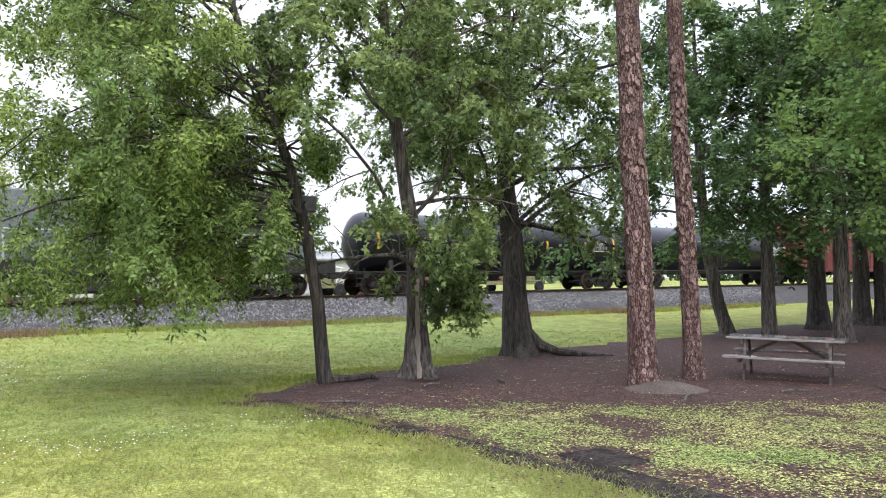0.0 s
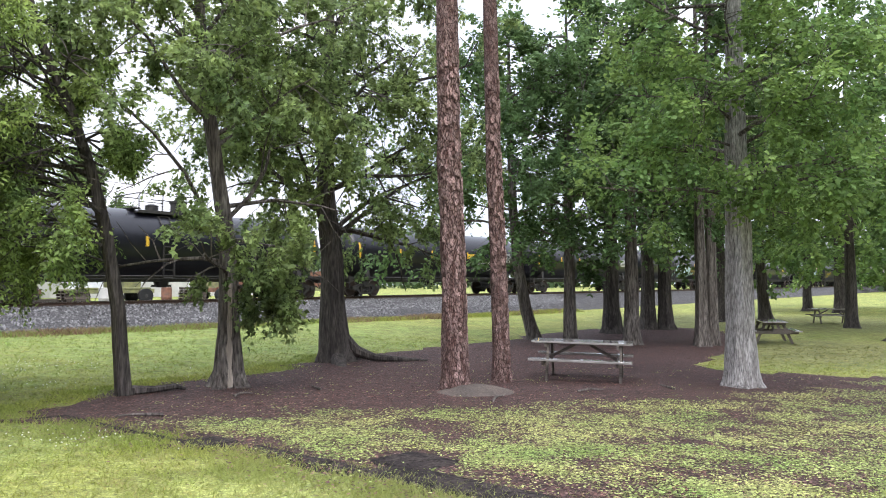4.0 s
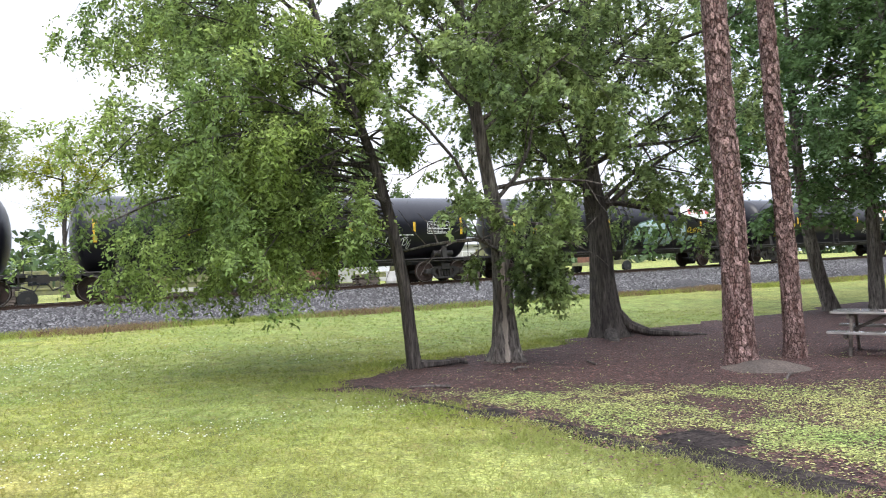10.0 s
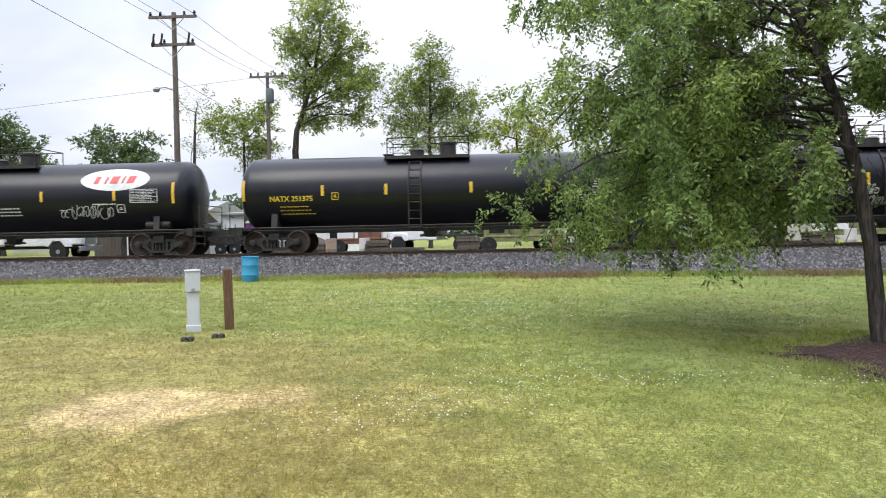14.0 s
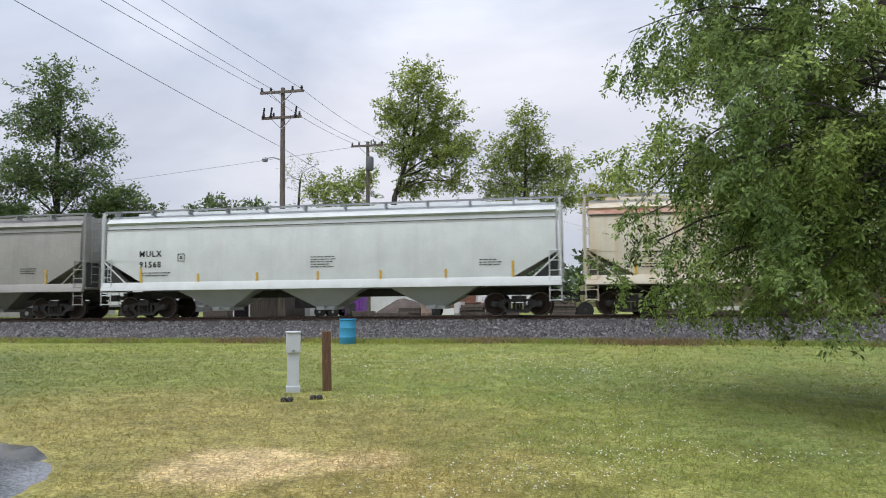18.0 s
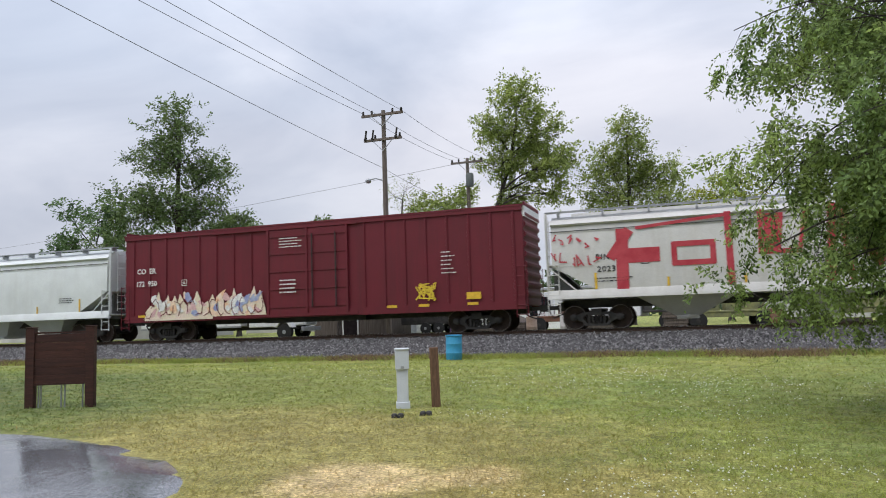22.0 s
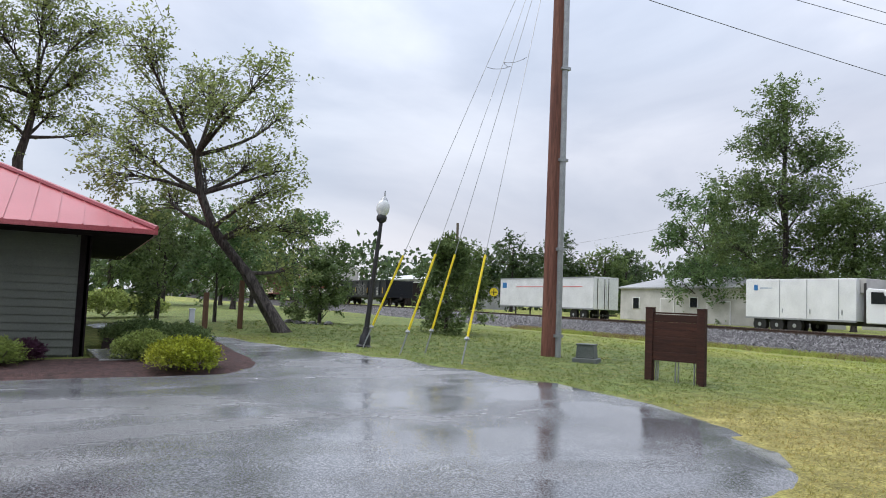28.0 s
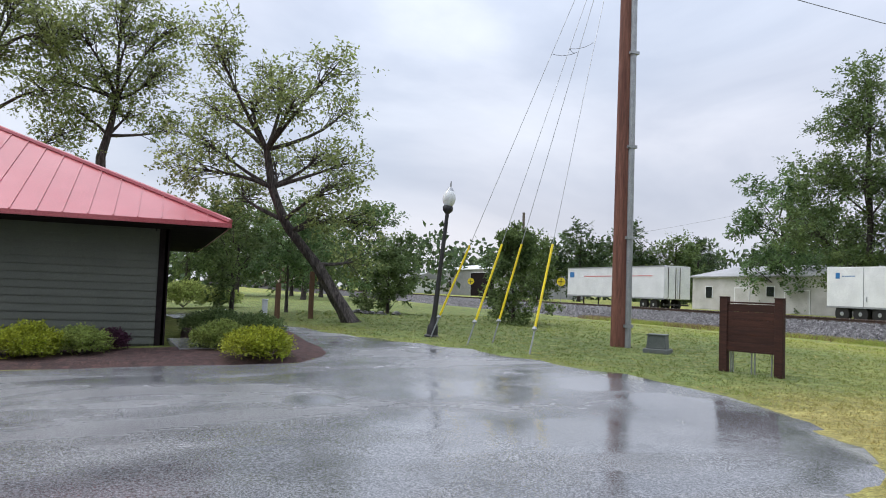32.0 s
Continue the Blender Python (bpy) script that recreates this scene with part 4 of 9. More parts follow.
def wrap(g, x0, x1, z0, z1, n=5, off=0.006):
    """A strip of paint following the tank's curve."""
    v, f = [], []
    for i in range(n + 1):
        z = z0 + (z1 - z0) * i / n
        v += [(x0, tank_y(z, off), z), (x1, tank_y(z, off), z)]
    f = [(2 * i, 2 * i + 1, 2 * i + 3, 2 * i + 2) for i in range(n)]
    return g.add(v, f)


def bend(ob):
    """Lay flat paint on the tank's curve, cut into narrow bands first."""
    me = ob.data
    bm = bmesh.new()
    bm.from_mesh(me)
    bm.transform(ob.matrix_basis)
    z = 1.05
    while z < 3.6:
        bmesh.ops.bisect_plane(bm, geom=bm.verts[:] + bm.edges[:] + bm.faces[:], plane_co=(0, 0, z), plane_no=(0, 0, 1))
        z += 0.12
    bm.transform(ob.matrix_basis.inverted())
    bm.to_mesh(me)
    bm.free()
    mw = ob.matrix_basis.copy()
    inv = mw.inverted()
    back = max((mw @ v.co).y for v in me.vertices)
    for v in me.vertices:
        p = mw @ v.co
        p.y += tank_y(p.z, 0.010) - back
        v.co = inv @ p
    return ob


def tag(car, x0, x1, z, h, n, ink, seed, label):
    """Unreadable spray scrawl on a tank: n slanted, overlapping loops, each painted in one go and a part of its own."""
    r = random.Random(seed)
    for i in range(n):
        cx, w, hh = x0 + (x1 - x0) * (i + 0.5) / n, (x1 - x0) / n * r.uniform(0.5, 1.0), h * r.uniform(0.3, 0.62)
        cz, k0, turn = z + r.uniform(-0.15, 0.15) * h, r.uniform(0, 6.28), r.choice((-1, 1)) * r.uniform(4.0, 9.5)
        pts = []
        for j in range(10):
            k = k0 + turn * j / 9
            u, v = w * (math.cos(k) * 0.6 + 0.9 * (j / 9 - 0.5)), hh * math.sin(k)
            pts.append((cx + u + 0.28 * v, cz + v))
        bend(part("graffiti_tag", stroke(Geo(), pts, min(0.026, 0.1 * h), -1.5), M[ink], car, label))


def tank_car(length, label, words="", word_mat="inky", logo=False, art=0, ladder_at=0.5):
    car = thing("tank_car", label, "tank car", group="cars of the freight train")
    shell = part("tank", cached("tank_shell%.1f" % length, lambda: tank_shell(length), M["tank"]), None, car)
    part("centre_sill", Geo().box((length / 2, 0, 0.93), (length - 1.6, 0.55, 0.28)), M["dark"], car)
    for x in (1.0, length - 1.0):
        part("end_platform", Geo().box((x, 0, 1.0), (0.9, 2.5, 0.10)).box((x, 0, 0.92), (0.25, 2.7, 0.3)), M["dark"], car)
    for x in (2.4, length - 2.4):
        g = Geo().prism([(-1.25, 1.0), (1.25, 1.0), (1.15, 1.75), (0.85, 1.45), (0, 1.12), (-0.85, 1.45), (-1.15, 1.75)], x - 0.12, x + 0.12)
        part("saddle", g, M["dark"], car)
    for s in (-1, 1):
        part("side_rail", Geo().rod((1.2, s * 1.42, 1.02), (length - 1.2, s * 1.42, 1.02), 0.03).rod((1.2, s * 1.42, 0.92), (length - 1.2, s * 1.42, 0.92), 0.015), M["dark"], car)
    c = length * ladder_at
    for s in (-1, 1):
        g, pts = Geo(), []
        for i in range(9):
            z = 0.95 + (TANK_Z + TANK_R * 0.78 - 0.95) * i / 8
            pts.append((tank_y(max(z, TANK_Z - TANK_R * 0.2), 0.06) if z < TANK_Z else tank_y(z, 0.06), z))
        for dx in (-0.24, 0.24):
            g.tube([(c - 0.5 + dx, y * -s, z) for y, z in pts], 0.028, 6)
        for y, z in pts:
            g.rod((c - 0.74, y * -s, z), (c - 0.26, y * -s, z), 0.02)
        part("ladder", g, M["dark"], car)
    top = TANK_Z + TANK_R
    g = Geo().box((c, -0.75, top - 0.18), (3.3, 0.55, 0.05)).box((c, 0.75, top - 0.18), (3.3, 0.55, 0.05)).box((c - 1.6, 0, top + 0.0), (0.4, 1.6, 0.04)).box((c, -1.02, top - 0.14), (3.3, 0.03, 0.12))
    for x in (-1.6, -0.55, 0.55, 1.6):
        for s in (-1, 1):
            g.rod((c + x, s * 1.0, top - 0.2), (c + x, s * 1.0, top + 0.62), 0.022)
    for s in (-1, 1):
        g.rod((c - 1.6, s, top + 0.62), (c - 0.6, s, top + 0.62), 0.022).rod((c + 0.0, s, top + 0.62), (c + 1.6, s, top + 0.62), 0.022).rod((c - 1.6, s, top + 0.25), (c - 0.6, s, top + 0.25), 0.016)
    for x in (-1.6, 1.6):
        g.rod((c + x, -1, top + 0.62), (c + x, 1, top + 0.62), 0.022)
    part("platform", g, M["dark"], car)
    part("manway", Geo().lathe([(0.34, -0.1), (0.34, 0.42), (0.40, 0.43), (0.40, 0.5), (0.1, 0.56)], 18, pose(c + 0.75, 0, top)), M["dark"], car)
    part("valve_housing", Geo().lathe([(0.28, -0.1), (0.28, 0.2), (0.3, 0.22), (0.1, 0.3)], 16, pose(c - 0.5, 0, top)), M["dark"], car)
    part("bottom_outlet", Geo().lathe([(0.22, 0.55), (0.3, 0.7), (0.4, 1.0)], 12, pose(c, 0, 0)).box((c, 0, 0.62), (0.9, 0.1, 0.1)), M["dark"], car)
    for x in (0.62, length - 0.62):
        g = Geo().rod((x, -1.25, 1.02), (x, -1.25, 2.0), 0.02).rod((x, 1.25, 1.02), (x, 1.25, 2.0), 0.02).rod((x, -1.25, 2.0), (x, 1.25, 2.0), 0.02).rod((x, -1.25, 1.5), (x, -0.8, 1.5), 0.02)
        part("end_rail", ladder(g, x - 0.15, -1.36, 0.35, 1.2, 0.4, 0.3), M["dark"], car)
    part("brake_cylinder", Geo().rod((length - 2.9, -0.95, 1.25), (length - 1.9, -0.95, 1.25), 0.16, 14).box((length - 2.5, -0.95, 1.05), (0.9, 0.4, 0.08)), M["dark"], car)
    second = words.startswith("NATX")
    for i, x in enumerate((1.25, 4.4, 6.9, length - 8.0, length - 5.0, length - 1.65) if second else (1.6, 4.8, 7.6, length - 7.0, length - 4.0, length - 1.6)):
        low, high = (2.08, 2.91) if i in (0, 5) else (2.24, 2.66)
        part("reflector_strip", wrap(Geo(), x - 0.06, x + 0.06, low, high), M["reflect"], car)
    if words:
        bend(mark(car, words, 3.15 if second else 3.55, 2.14, 0.285 if second else 0.34, M[word_mat], -1.5))
        bend(frame_mark(car, 4.9 if second else 5.15, 2.22, 0.26, M[word_mat], -1.5))
        bend(frame_mark(car, length - 3.75, 1.92, 0.3, M["inkw"], -1.5))
        for i in range(3):
            bend(bars(car, 2.7, 1.84 - i * 0.14, 1.5, 0.12, 1, M[word_mat], -1.5))
    x = length - 3.3
    bend(bars(car, x, 2.60, 1.0, 0.50, 8, M["inkw"], -1.5, "data_panel", "white stencilled data panel"))
    for dx in (-0.04, 0.5, 1.06):
        bend(part("panel_line", Geo().box((x + dx, -1.5, 2.40), (0.02, 0.004, 0.52)), M["inkw"], car))
    for dz in (2.66, 2.36, 2.14):
        bend(part("panel_line", Geo().box((x + 0.51, -1.5, dz), (1.12, 0.004, 0.018)), M["inkw"], car))
    if logo:
        g = Geo()
        ellipse_plate(g, length - 4.0, 3.08, 1.42, 0.45, 0)
        me = g.mesh("emblem", M["inkw"])
        ob = new("emblem", me)
        ob.parent = car
        bend(tagged(ob, "white oval emblem with red blocks"))
        for dx, w in ((-0.72, 0.2), (-0.34, 0.09), (0.0, 0.32), (0.36, 0.09), (0.68, 0.3)):
            cx = length - 4.0 + dx
            ob = bend(part("emblem_block", Geo().prism([(cx - w / 2 - 0.05, 2.92), (cx + w / 2 - 0.05, 2.92), (cx + w / 2 + 0.05, 3.22), (cx - w / 2 + 0.05, 3.22)], -1.52, -1.516, "y"), M["logored"], car, "red block on the white oval"))
            for v in ob.data.vertices:
                v.co.y -= 0.008
    if art == 1:
        o = length - 9.2
        letters = (((0.0, 1.30), (0.15, 1.62), (0.95, 1.72), (0.55, 1.92), (0.35, 2.20), (1.30, 2.28), (1.52, 2.62), (0.45, 2.40), (0.12, 2.05), (0.22, 1.88), (-0.2, 1.66), (-0.15, 1.28)),
                   ((1.12, 1.34), (1.00, 1.80), (1.42, 2.46), (2.42, 2.42), (2.36, 2.10), (1.72, 2.12), (1.46, 1.80), (1.55, 1.62), (2.28, 1.70), (2.12, 1.30)),
                   ((2.38, 1.30), (2.52, 2.20), (2.95, 2.26), (2.94, 1.96), (3.28, 2.06), (3.46, 2.52), (3.86, 2.60), (4.16, 1.36), (3.72, 1.32), (3.58, 1.72), (3.24, 1.66), (3.10, 1.30)),
                   ((4.25, 1.50), (4.32, 1.72), (4.62, 1.70), (4.58, 1.46)), ((4.70, 1.55), (4.76, 1.78), (5.05, 1.74), (5.02, 1.50)))
        for poly in letters:
            cx, cz = sum(p[0] for p in poly) / len(poly), sum(p[1] for p in poly) / len(poly)
            halo = [(o + cx + (p - cx) * 1.12, cz + (q - cz) * 1.10) for p, q in poly]
            bend(part("graffiti_outline", stroke(Geo(), halo + halo[:1], 0.035, -1.5), M["graffgreen"], car, "dull yellow-green spray outline"))
            ob = bend(part("graffiti", Geo().prism([(o + p, q) for p, q in poly], -1.5, -1.498, "y"), M["graffblue"], car, "pale blue and white spray-painted block letter"))
            for v in ob.data.vertices:
                v.co.y -= 0.006
        tag(car, o + 4.2, o + 5.2, 2.02, 0.26, 5, "inky", 5, "yellow spray scrawl")
        bend(bars(car, o + 5.1, 1.72, 0.5, 0.24, 2, M["inky"], -1.5))
        if words:
            tag(car, 3.9, 6.7, 1.72, 0.34, 12, "inkpale", 11, "pale yellow spray scrawl")
            tag(car, 7.0, 8.7, 1.70, 0.34, 7, "inkgrey", 12, "faint grey spray scrawl")
    if art == 3:
        for x0, x1, z, h, n, ink, seed in ((2.6, 4.3, 1.66, 0.5, 16, "inkgrey", 21), (4.2, 6.0, 1.72, 0.5, 20, "inkgrey", 22), (4.0, 5.4, 1.50, 0.3, 9, "graffgreen", 23), (6.15, 7.3, 2.02, 0.36, 7, "inkw", 24), (7.0, 7.5, 1.52, 0.4, 3, "inkw", 25), (8.2, 8.7, 2.98, 0.16, 3, "inkw", 26), (8.2, 8.65, 2.76, 0.16, 3, "inkw", 27),
                                           (8.15, 8.6, 2.52, 0.2, 3, "inkw", 28), (9.1, 9.9, 1.90, 0.5, 6, "inkw", 29), (10.3, 10.8, 1.70, 0.25, 5, "inkgrey", 30), (11.0, 12.0, 1.92, 0.55, 12, "inkgrey", 31), (12.0, 12.6, 1.86, 0.3, 4, "inkgrey", 32)):
            tag(car, x0, x1, z, h, n, ink, seed, "white spray scrawl" if ink == "inkw" else "faded spray scrawl")
        for cx, cz, size, ears in ((1.85, 1.98, 0.16, 1), (5.9, 2.05, 0.17, 1), (6.65, 1.66, 0.15, 0), (8.5, 2.0, 0.17, 0), (8.9, 2.0, 0.13, 0), (10.3, 2.04, 0.17, 2), (12.95, 1.92, 0.14, 0)):
            ring = [(cx + size * math.cos(k), cz + size * 0.95 * math.sin(k)) for k in np.linspace(0, 6.283, 13)]
            g = stroke(Geo(), ring, 0.03, -1.5)
            stroke(g, [(cx - size * 0.5, cz - size * 0.3), (cx, cz - size * 0.5), (cx + size * 0.5, cz - size * 0.3)], 0.025, -1.5)
            if ears == 1:
                stroke(g, [(cx - size * 0.5, cz + size * 0.8), (cx - size * 2.2, cz + size * 1.3), (cx - size * 1.2, cz + size * 1.7), (cx, cz + size), (cx + size * 1.3, cz + size * 1.6), (cx + size * 2.0, cz + size * 1.2), (cx + size * 0.6, cz + size * 0.8)], 0.03, -1.5)
            if ears == 2:
                stroke(g, [(cx - size, cz + size * 0.5), (cx - size * 1.4, cz + size * 1.4), (cx - size * 0.5, cz + size), (cx, cz + size * 2), (cx + size * 0.5, cz + size), (cx + size * 1.5, cz + size * 1.3), (cx + size, cz + size * 0.5)], 0.03, -1.5)
            bend(part("graffiti_doodle", g, M["inkw"], car, "white spray doodle"))
    if art == 2:
        tag(car, length - 6.3, length - 4.1, 1.78, 0.45, 9, "inkw", int(length * 10), "white spray scrawl")
        if not logo:
            bend(part("warning_plate", Geo().box((length - 6.6, -1.5, 2.42), (0.9, 0.004, 0.28)), M["reflect"], car, "yellow stencilled plate"))
        bend(bars(car, length - 8.8, 2.0, 1.2, 0.4, 3, M["inkw"], -1.5))
        bend(bars(car, length - 4.9, 2.1, 1.1, 0.16, 1, M["inkw"], -1.5))
    couplers(car, length)
    bogie(car, 2.35)
    bogie(car, length - 2.35)
    return car


def hopper_car(length, label, paint, words, bays=3, art=False, roof_red=False, ink="ink", big=0.39):
    car = thing("covered_hopper_car", label, "hopper car", group="cars of the freight train")
    P, Y = M[paint], -1.53
    a, b = 0.62, length - 0.62
    side = [(-1.53, 1.42), (-1.55, 2.4), (-1.53, 3.6), (-1.40, 4.18), (-1.05, 4.42), (0, 4.52), (1.05, 4.42), (1.40, 4.18), (1.53, 3.6), (1.55, 2.4), (1.53, 1.42)]
    g = Geo()
    # the body is a wall-sided shell whose lower ends slope in under the end platforms
    n = len(side)
    stations = [(a + 0.02, 2.45), (a + 1.85, 1.42), (b - 1.85, 1.42), (b - 0.02, 2.45)]
    v = []
    for x, low in stations:
        v += [(x, y, max(z, low)) for y, z in side]
    f = [(i * n + k, i * n + k + 1, i * n + n + k + 1, i * n + n + k) for i in range(3) for k in range(n - 1)]
    f += [(i * n + n - 1, i * n, i * n + n, i * n + 2 * n - 1) for i in range(3)] + [tuple(range(n)), tuple(3 * n + k for k in range(n - 1, -1, -1))]
    g.add(v, f)
    part("body", g, P, car, angle=30)
    roofline = Geo()
    for s in (-1, 1):
        roofline.prism([(s * 1.56, 4.08), (s * 1.36, 4.28), (s * 1.30, 4.22), (s * 1.50, 4.02)], a, b)
    part("top_chord", roofline, P, car)
    part("seam", Geo().box((length / 2, -1.535, 3.80), (b - a, 0.02, 0.035)), M["shadegrey"], car, "dark seam below the roof curve")
    for s in (-1, 1):
        part("side_sill", Geo().prism([(s * 1.52, 1.52), (s * 1.545, 1.52), (s * 1.66, 1.22), (s * 1.66, 1.17), (s * 1.46, 1.17)], 0.45, length - 0.45), P, car)
    part("centre_sill", Geo().box((length / 2, 0, 0.98), (length - 1.6, 0.5, 0.32)), M["dark"], car)
    # running boards on the roof
    g = Geo()
    for s in (-1, 1):
        g.box((length / 2, s * 1.22, 4.60), (length - 0.8, 0.36, 0.035))
        for i in range(12):
            x = a + 0.3 + (length - 1.45) * i / 11
            g.box((x, s * 1.22, 4.50), (0.06, 0.34, 0.19))
    part("running_board", g, M["steel"], car)
    part("roof_hatch", Geo().box((length / 2, 0, 4.58), (length - 2.6, 0.5, 0.12)), P, car)
    # hopper bays
    for i in range(bays):
        w = (length - 6.4) / bays
        x0 = 3.2 + w * i
        g = Geo()
        c = x0 + w / 2
        lo, hi = [(c - 0.45, -0.55), (c + 0.45, -0.55), (c + 0.45, 0.55), (c - 0.45, 0.55)], [(x0 + 0.1, -1.42), (x0 + w - 0.1, -1.42), (x0 + w - 0.1, 1.42), (x0 + 0.1, 1.42)]
        g.add([(p[0], p[1], 0.42) for p in lo] + [(p[0], p[1], 1.42) for p in hi], [(0, 1, 5, 4), (1, 2, 6, 5), (2, 3, 7, 6), (3, 0, 4, 7), (3, 2, 1, 0), (4, 5, 6, 7)])
        g.box((c, 0, 0.36), (0.8, 1.3, 0.14)).box((c, 0, 0.40), (0.12, 2.0, 0.1))
        part("hopper_bay", g, P, car)
    # end platforms, ladders, and an added dark wedge painting the shade in the end triangles
    for e, flip in ((0, 1), (length, -1)):
        m = pose(e, 0, 0, 0, 0, 0) @ Matrix.Diagonal((flip, 1, 1, 1))
        g = Geo().box((0.95, 0, 1.33), (1.2, 3.0, 0.07), m)
        for s in (-1, 1):
            g.box((0.47, s * 1.5, 2.95), (0.09, 0.09, 3.2), m)
            g.rod((1.65, s * 1.5, 1.4), (0.5, s * 1.5, 2.42), 0.03, 6, m)
        g.box((0.47, 0, 2.5), (0.07, 3.0, 0.10), m).box((0.55, 0.9, 1.9), (0.35, 0.5, 0.5), m).rod((0.6, -0.3, 1.4), (0.6, -0.3, 2.3), 0.04, 6, m)
        part("end_frame", g, P, car)
        part("slope_shade_wedge", Geo().prism([(0.62, 1.40), (1.62, 1.40), (0.62, 2.36)], -1.12, 1.12, "y", m), M["shadegrey"], car, "dark grey wedge added as shade under the sloping end")
        for s in (-1, 1):
            g = Geo()
            for x in (0.45, 0.9):
                g.rod((x, s * 1.60, 0.55), (x, s * 1.60, 2.55 if x > 0.5 else 4.4), 0.02, 6, m)
            for k in range(6):
                g.rod((0.45, s * 1.60, 0.6 + 0.38 * k), (0.9, s * 1.60, 0.6 + 0.38 * k), 0.018, 6, m)
            part("side_ladder", g, P, car)
        g = Geo().rod((0.40, -1.1, 1.5), (0.40, -1.1, 4.4), 0.016, 6, m).rod((0.40, -0.6, 1.5), (0.40, -0.6, 4.4), 0.016, 6, m)
        for k in range(9):
            g.rod((0.40, -1.1, 1.6 + 0.33 * k), (0.40, -0.6, 1.6 + 0.33 * k), 0.018, 6, m)
        part("end_ladder", g, P, car)
    for i in range(7):
        x = 2.3 + (length - 4.6) * i / 6
        h = 0.62 if i in (0, 6) else 0.34
        part("reflector_strip", Geo().box((x, Y - 0.035, 1.52 + h / 2), (0.09, 0.004, h)), M["reflect"], car)
    if words:
        for i, w in enumerate(words):
            text_part("lettering", w, big * 0.9, M[ink], car, pose(2.72, Y - 0.03, 2.72 - i * 0.46, 90), "", 1.18)
    frame_mark(car, 4.15, 2.55, 0.3, M[ink], Y - 0.03)
    bars(car, 2.25, 1.92, 1.6, 0.22, 2, M[ink], Y - 0.03)
    bars(car, length * 0.485, 2.45, 1.1, 0.5, 5, M[ink], Y - 0.03)
    bars(car, length - 3.6, 2.2, 0.9, 0.3, 3, M[ink], Y - 0.03)
    if roof_red:
        red = mat("faded_red_band", (0.62, 0.40, 0.33), (0.50, 0.20, 0.15), scale=2.2, rough=0.7, fine=0.2, bscale=9, stretch=(0.5, 1, 3))
        part("paint_band", Geo().prism([(-1.535, 3.84), (-1.548, 3.84), (-1.49, 4.07), (-1.475, 4.07)], a, b), red, car, "faded red band below the roof edge")
    if art:
        y = Y - 0.032
        letters = (
            (((3.35, 3.6), (3.3, 1.4)), 0.45), (((2.95, 2.75), (3.55, 3.6)), 0.36), (((3.4, 2.72), (4.5, 2.72)), 0.55), (((5.2, 3.05), (6.55, 3.05), (6.55, 2.35), (5.2, 2.35), (5.2, 3.05)), 0.20), (((3.9, 3.75), (7.1, 4.02)), 0.12), (((7.1, 4.04), (7.12, 1.4)), 0.24),
            (((8.19, 4.05), (8.15, 2.58), (9.41, 2.58), (9.69, 4.05)), 0.16),
            (((10.5, 4.05), (10.33, 1.4)), 0.28),
            (((10.74, 3.86), (11.01, 1.4)), 0.18),
            (((10.79, 3.77), (11.84, 2.01), (12.68, 4.02)), 0.24),
            (((13.49, 4.05), (13.55, 1.4)), 0.26),
            (((11.36, 3.56), (11.51, 2.41)), 0.30),
            (((17.62, 4.02), (17.53, 3.33), (14.39, 3.28)), 0.30),
            (((14.39, 3.28), (14.34, 2.69), (15.82, 2.71), (15.71, 2.42), (14.34, 2.39)), 0.13),
            (((14.34, 1.97), (16.99, 1.97), (17.05, 2.62), (17.62, 2.67), (17.9, 1.4)), 0.24))
        for i, (pts, w) in enumerate(letters):
            part("graffiti", stroke(Geo(), pts, w, y - i * 0.0016), M["graffred"], car, "tall red spray-painted letter stroke")
        part("graffiti", Geo().prism([(8.25, 2.6), (8.8, 2.6), (8.95, 3.95), (8.3, 3.95)], y, y + 0.003, "y"), M["graffred"], car, "tall red spray-painted letter stroke")
        for j in range(2):
            for i in range(6):
                r = random.Random(i * 7 + j)
                cx, cz = 0.75 + i * 0.33, 3.55 - j * 0.75 - i * 0.06
                part("graffiti_tag", stroke(Geo(), [(cx + r.uniform(-0.14, 0.14), cz + r.uniform(-0.24, 0.24)) for _ in range(4)], 0.05, y - 0.03), M["graffred"], car, "thin red spray scrawl")
        for i in range(4):
            r = random.Random(i + 50)
            part("graffiti_tag", stroke(Geo(), [(length - 2.5 + i * 0.22 + r.uniform(-0.1, 0.1), 3.75 + r.uniform(-0.25, 0.25)) for _ in range(4)], 0.05, y - 0.03), M["graffred"], car, "thin red spray scrawl")
    couplers(car, length)
    bogie(car, 2.2)
    bogie(car, length - 2.2)
    return car


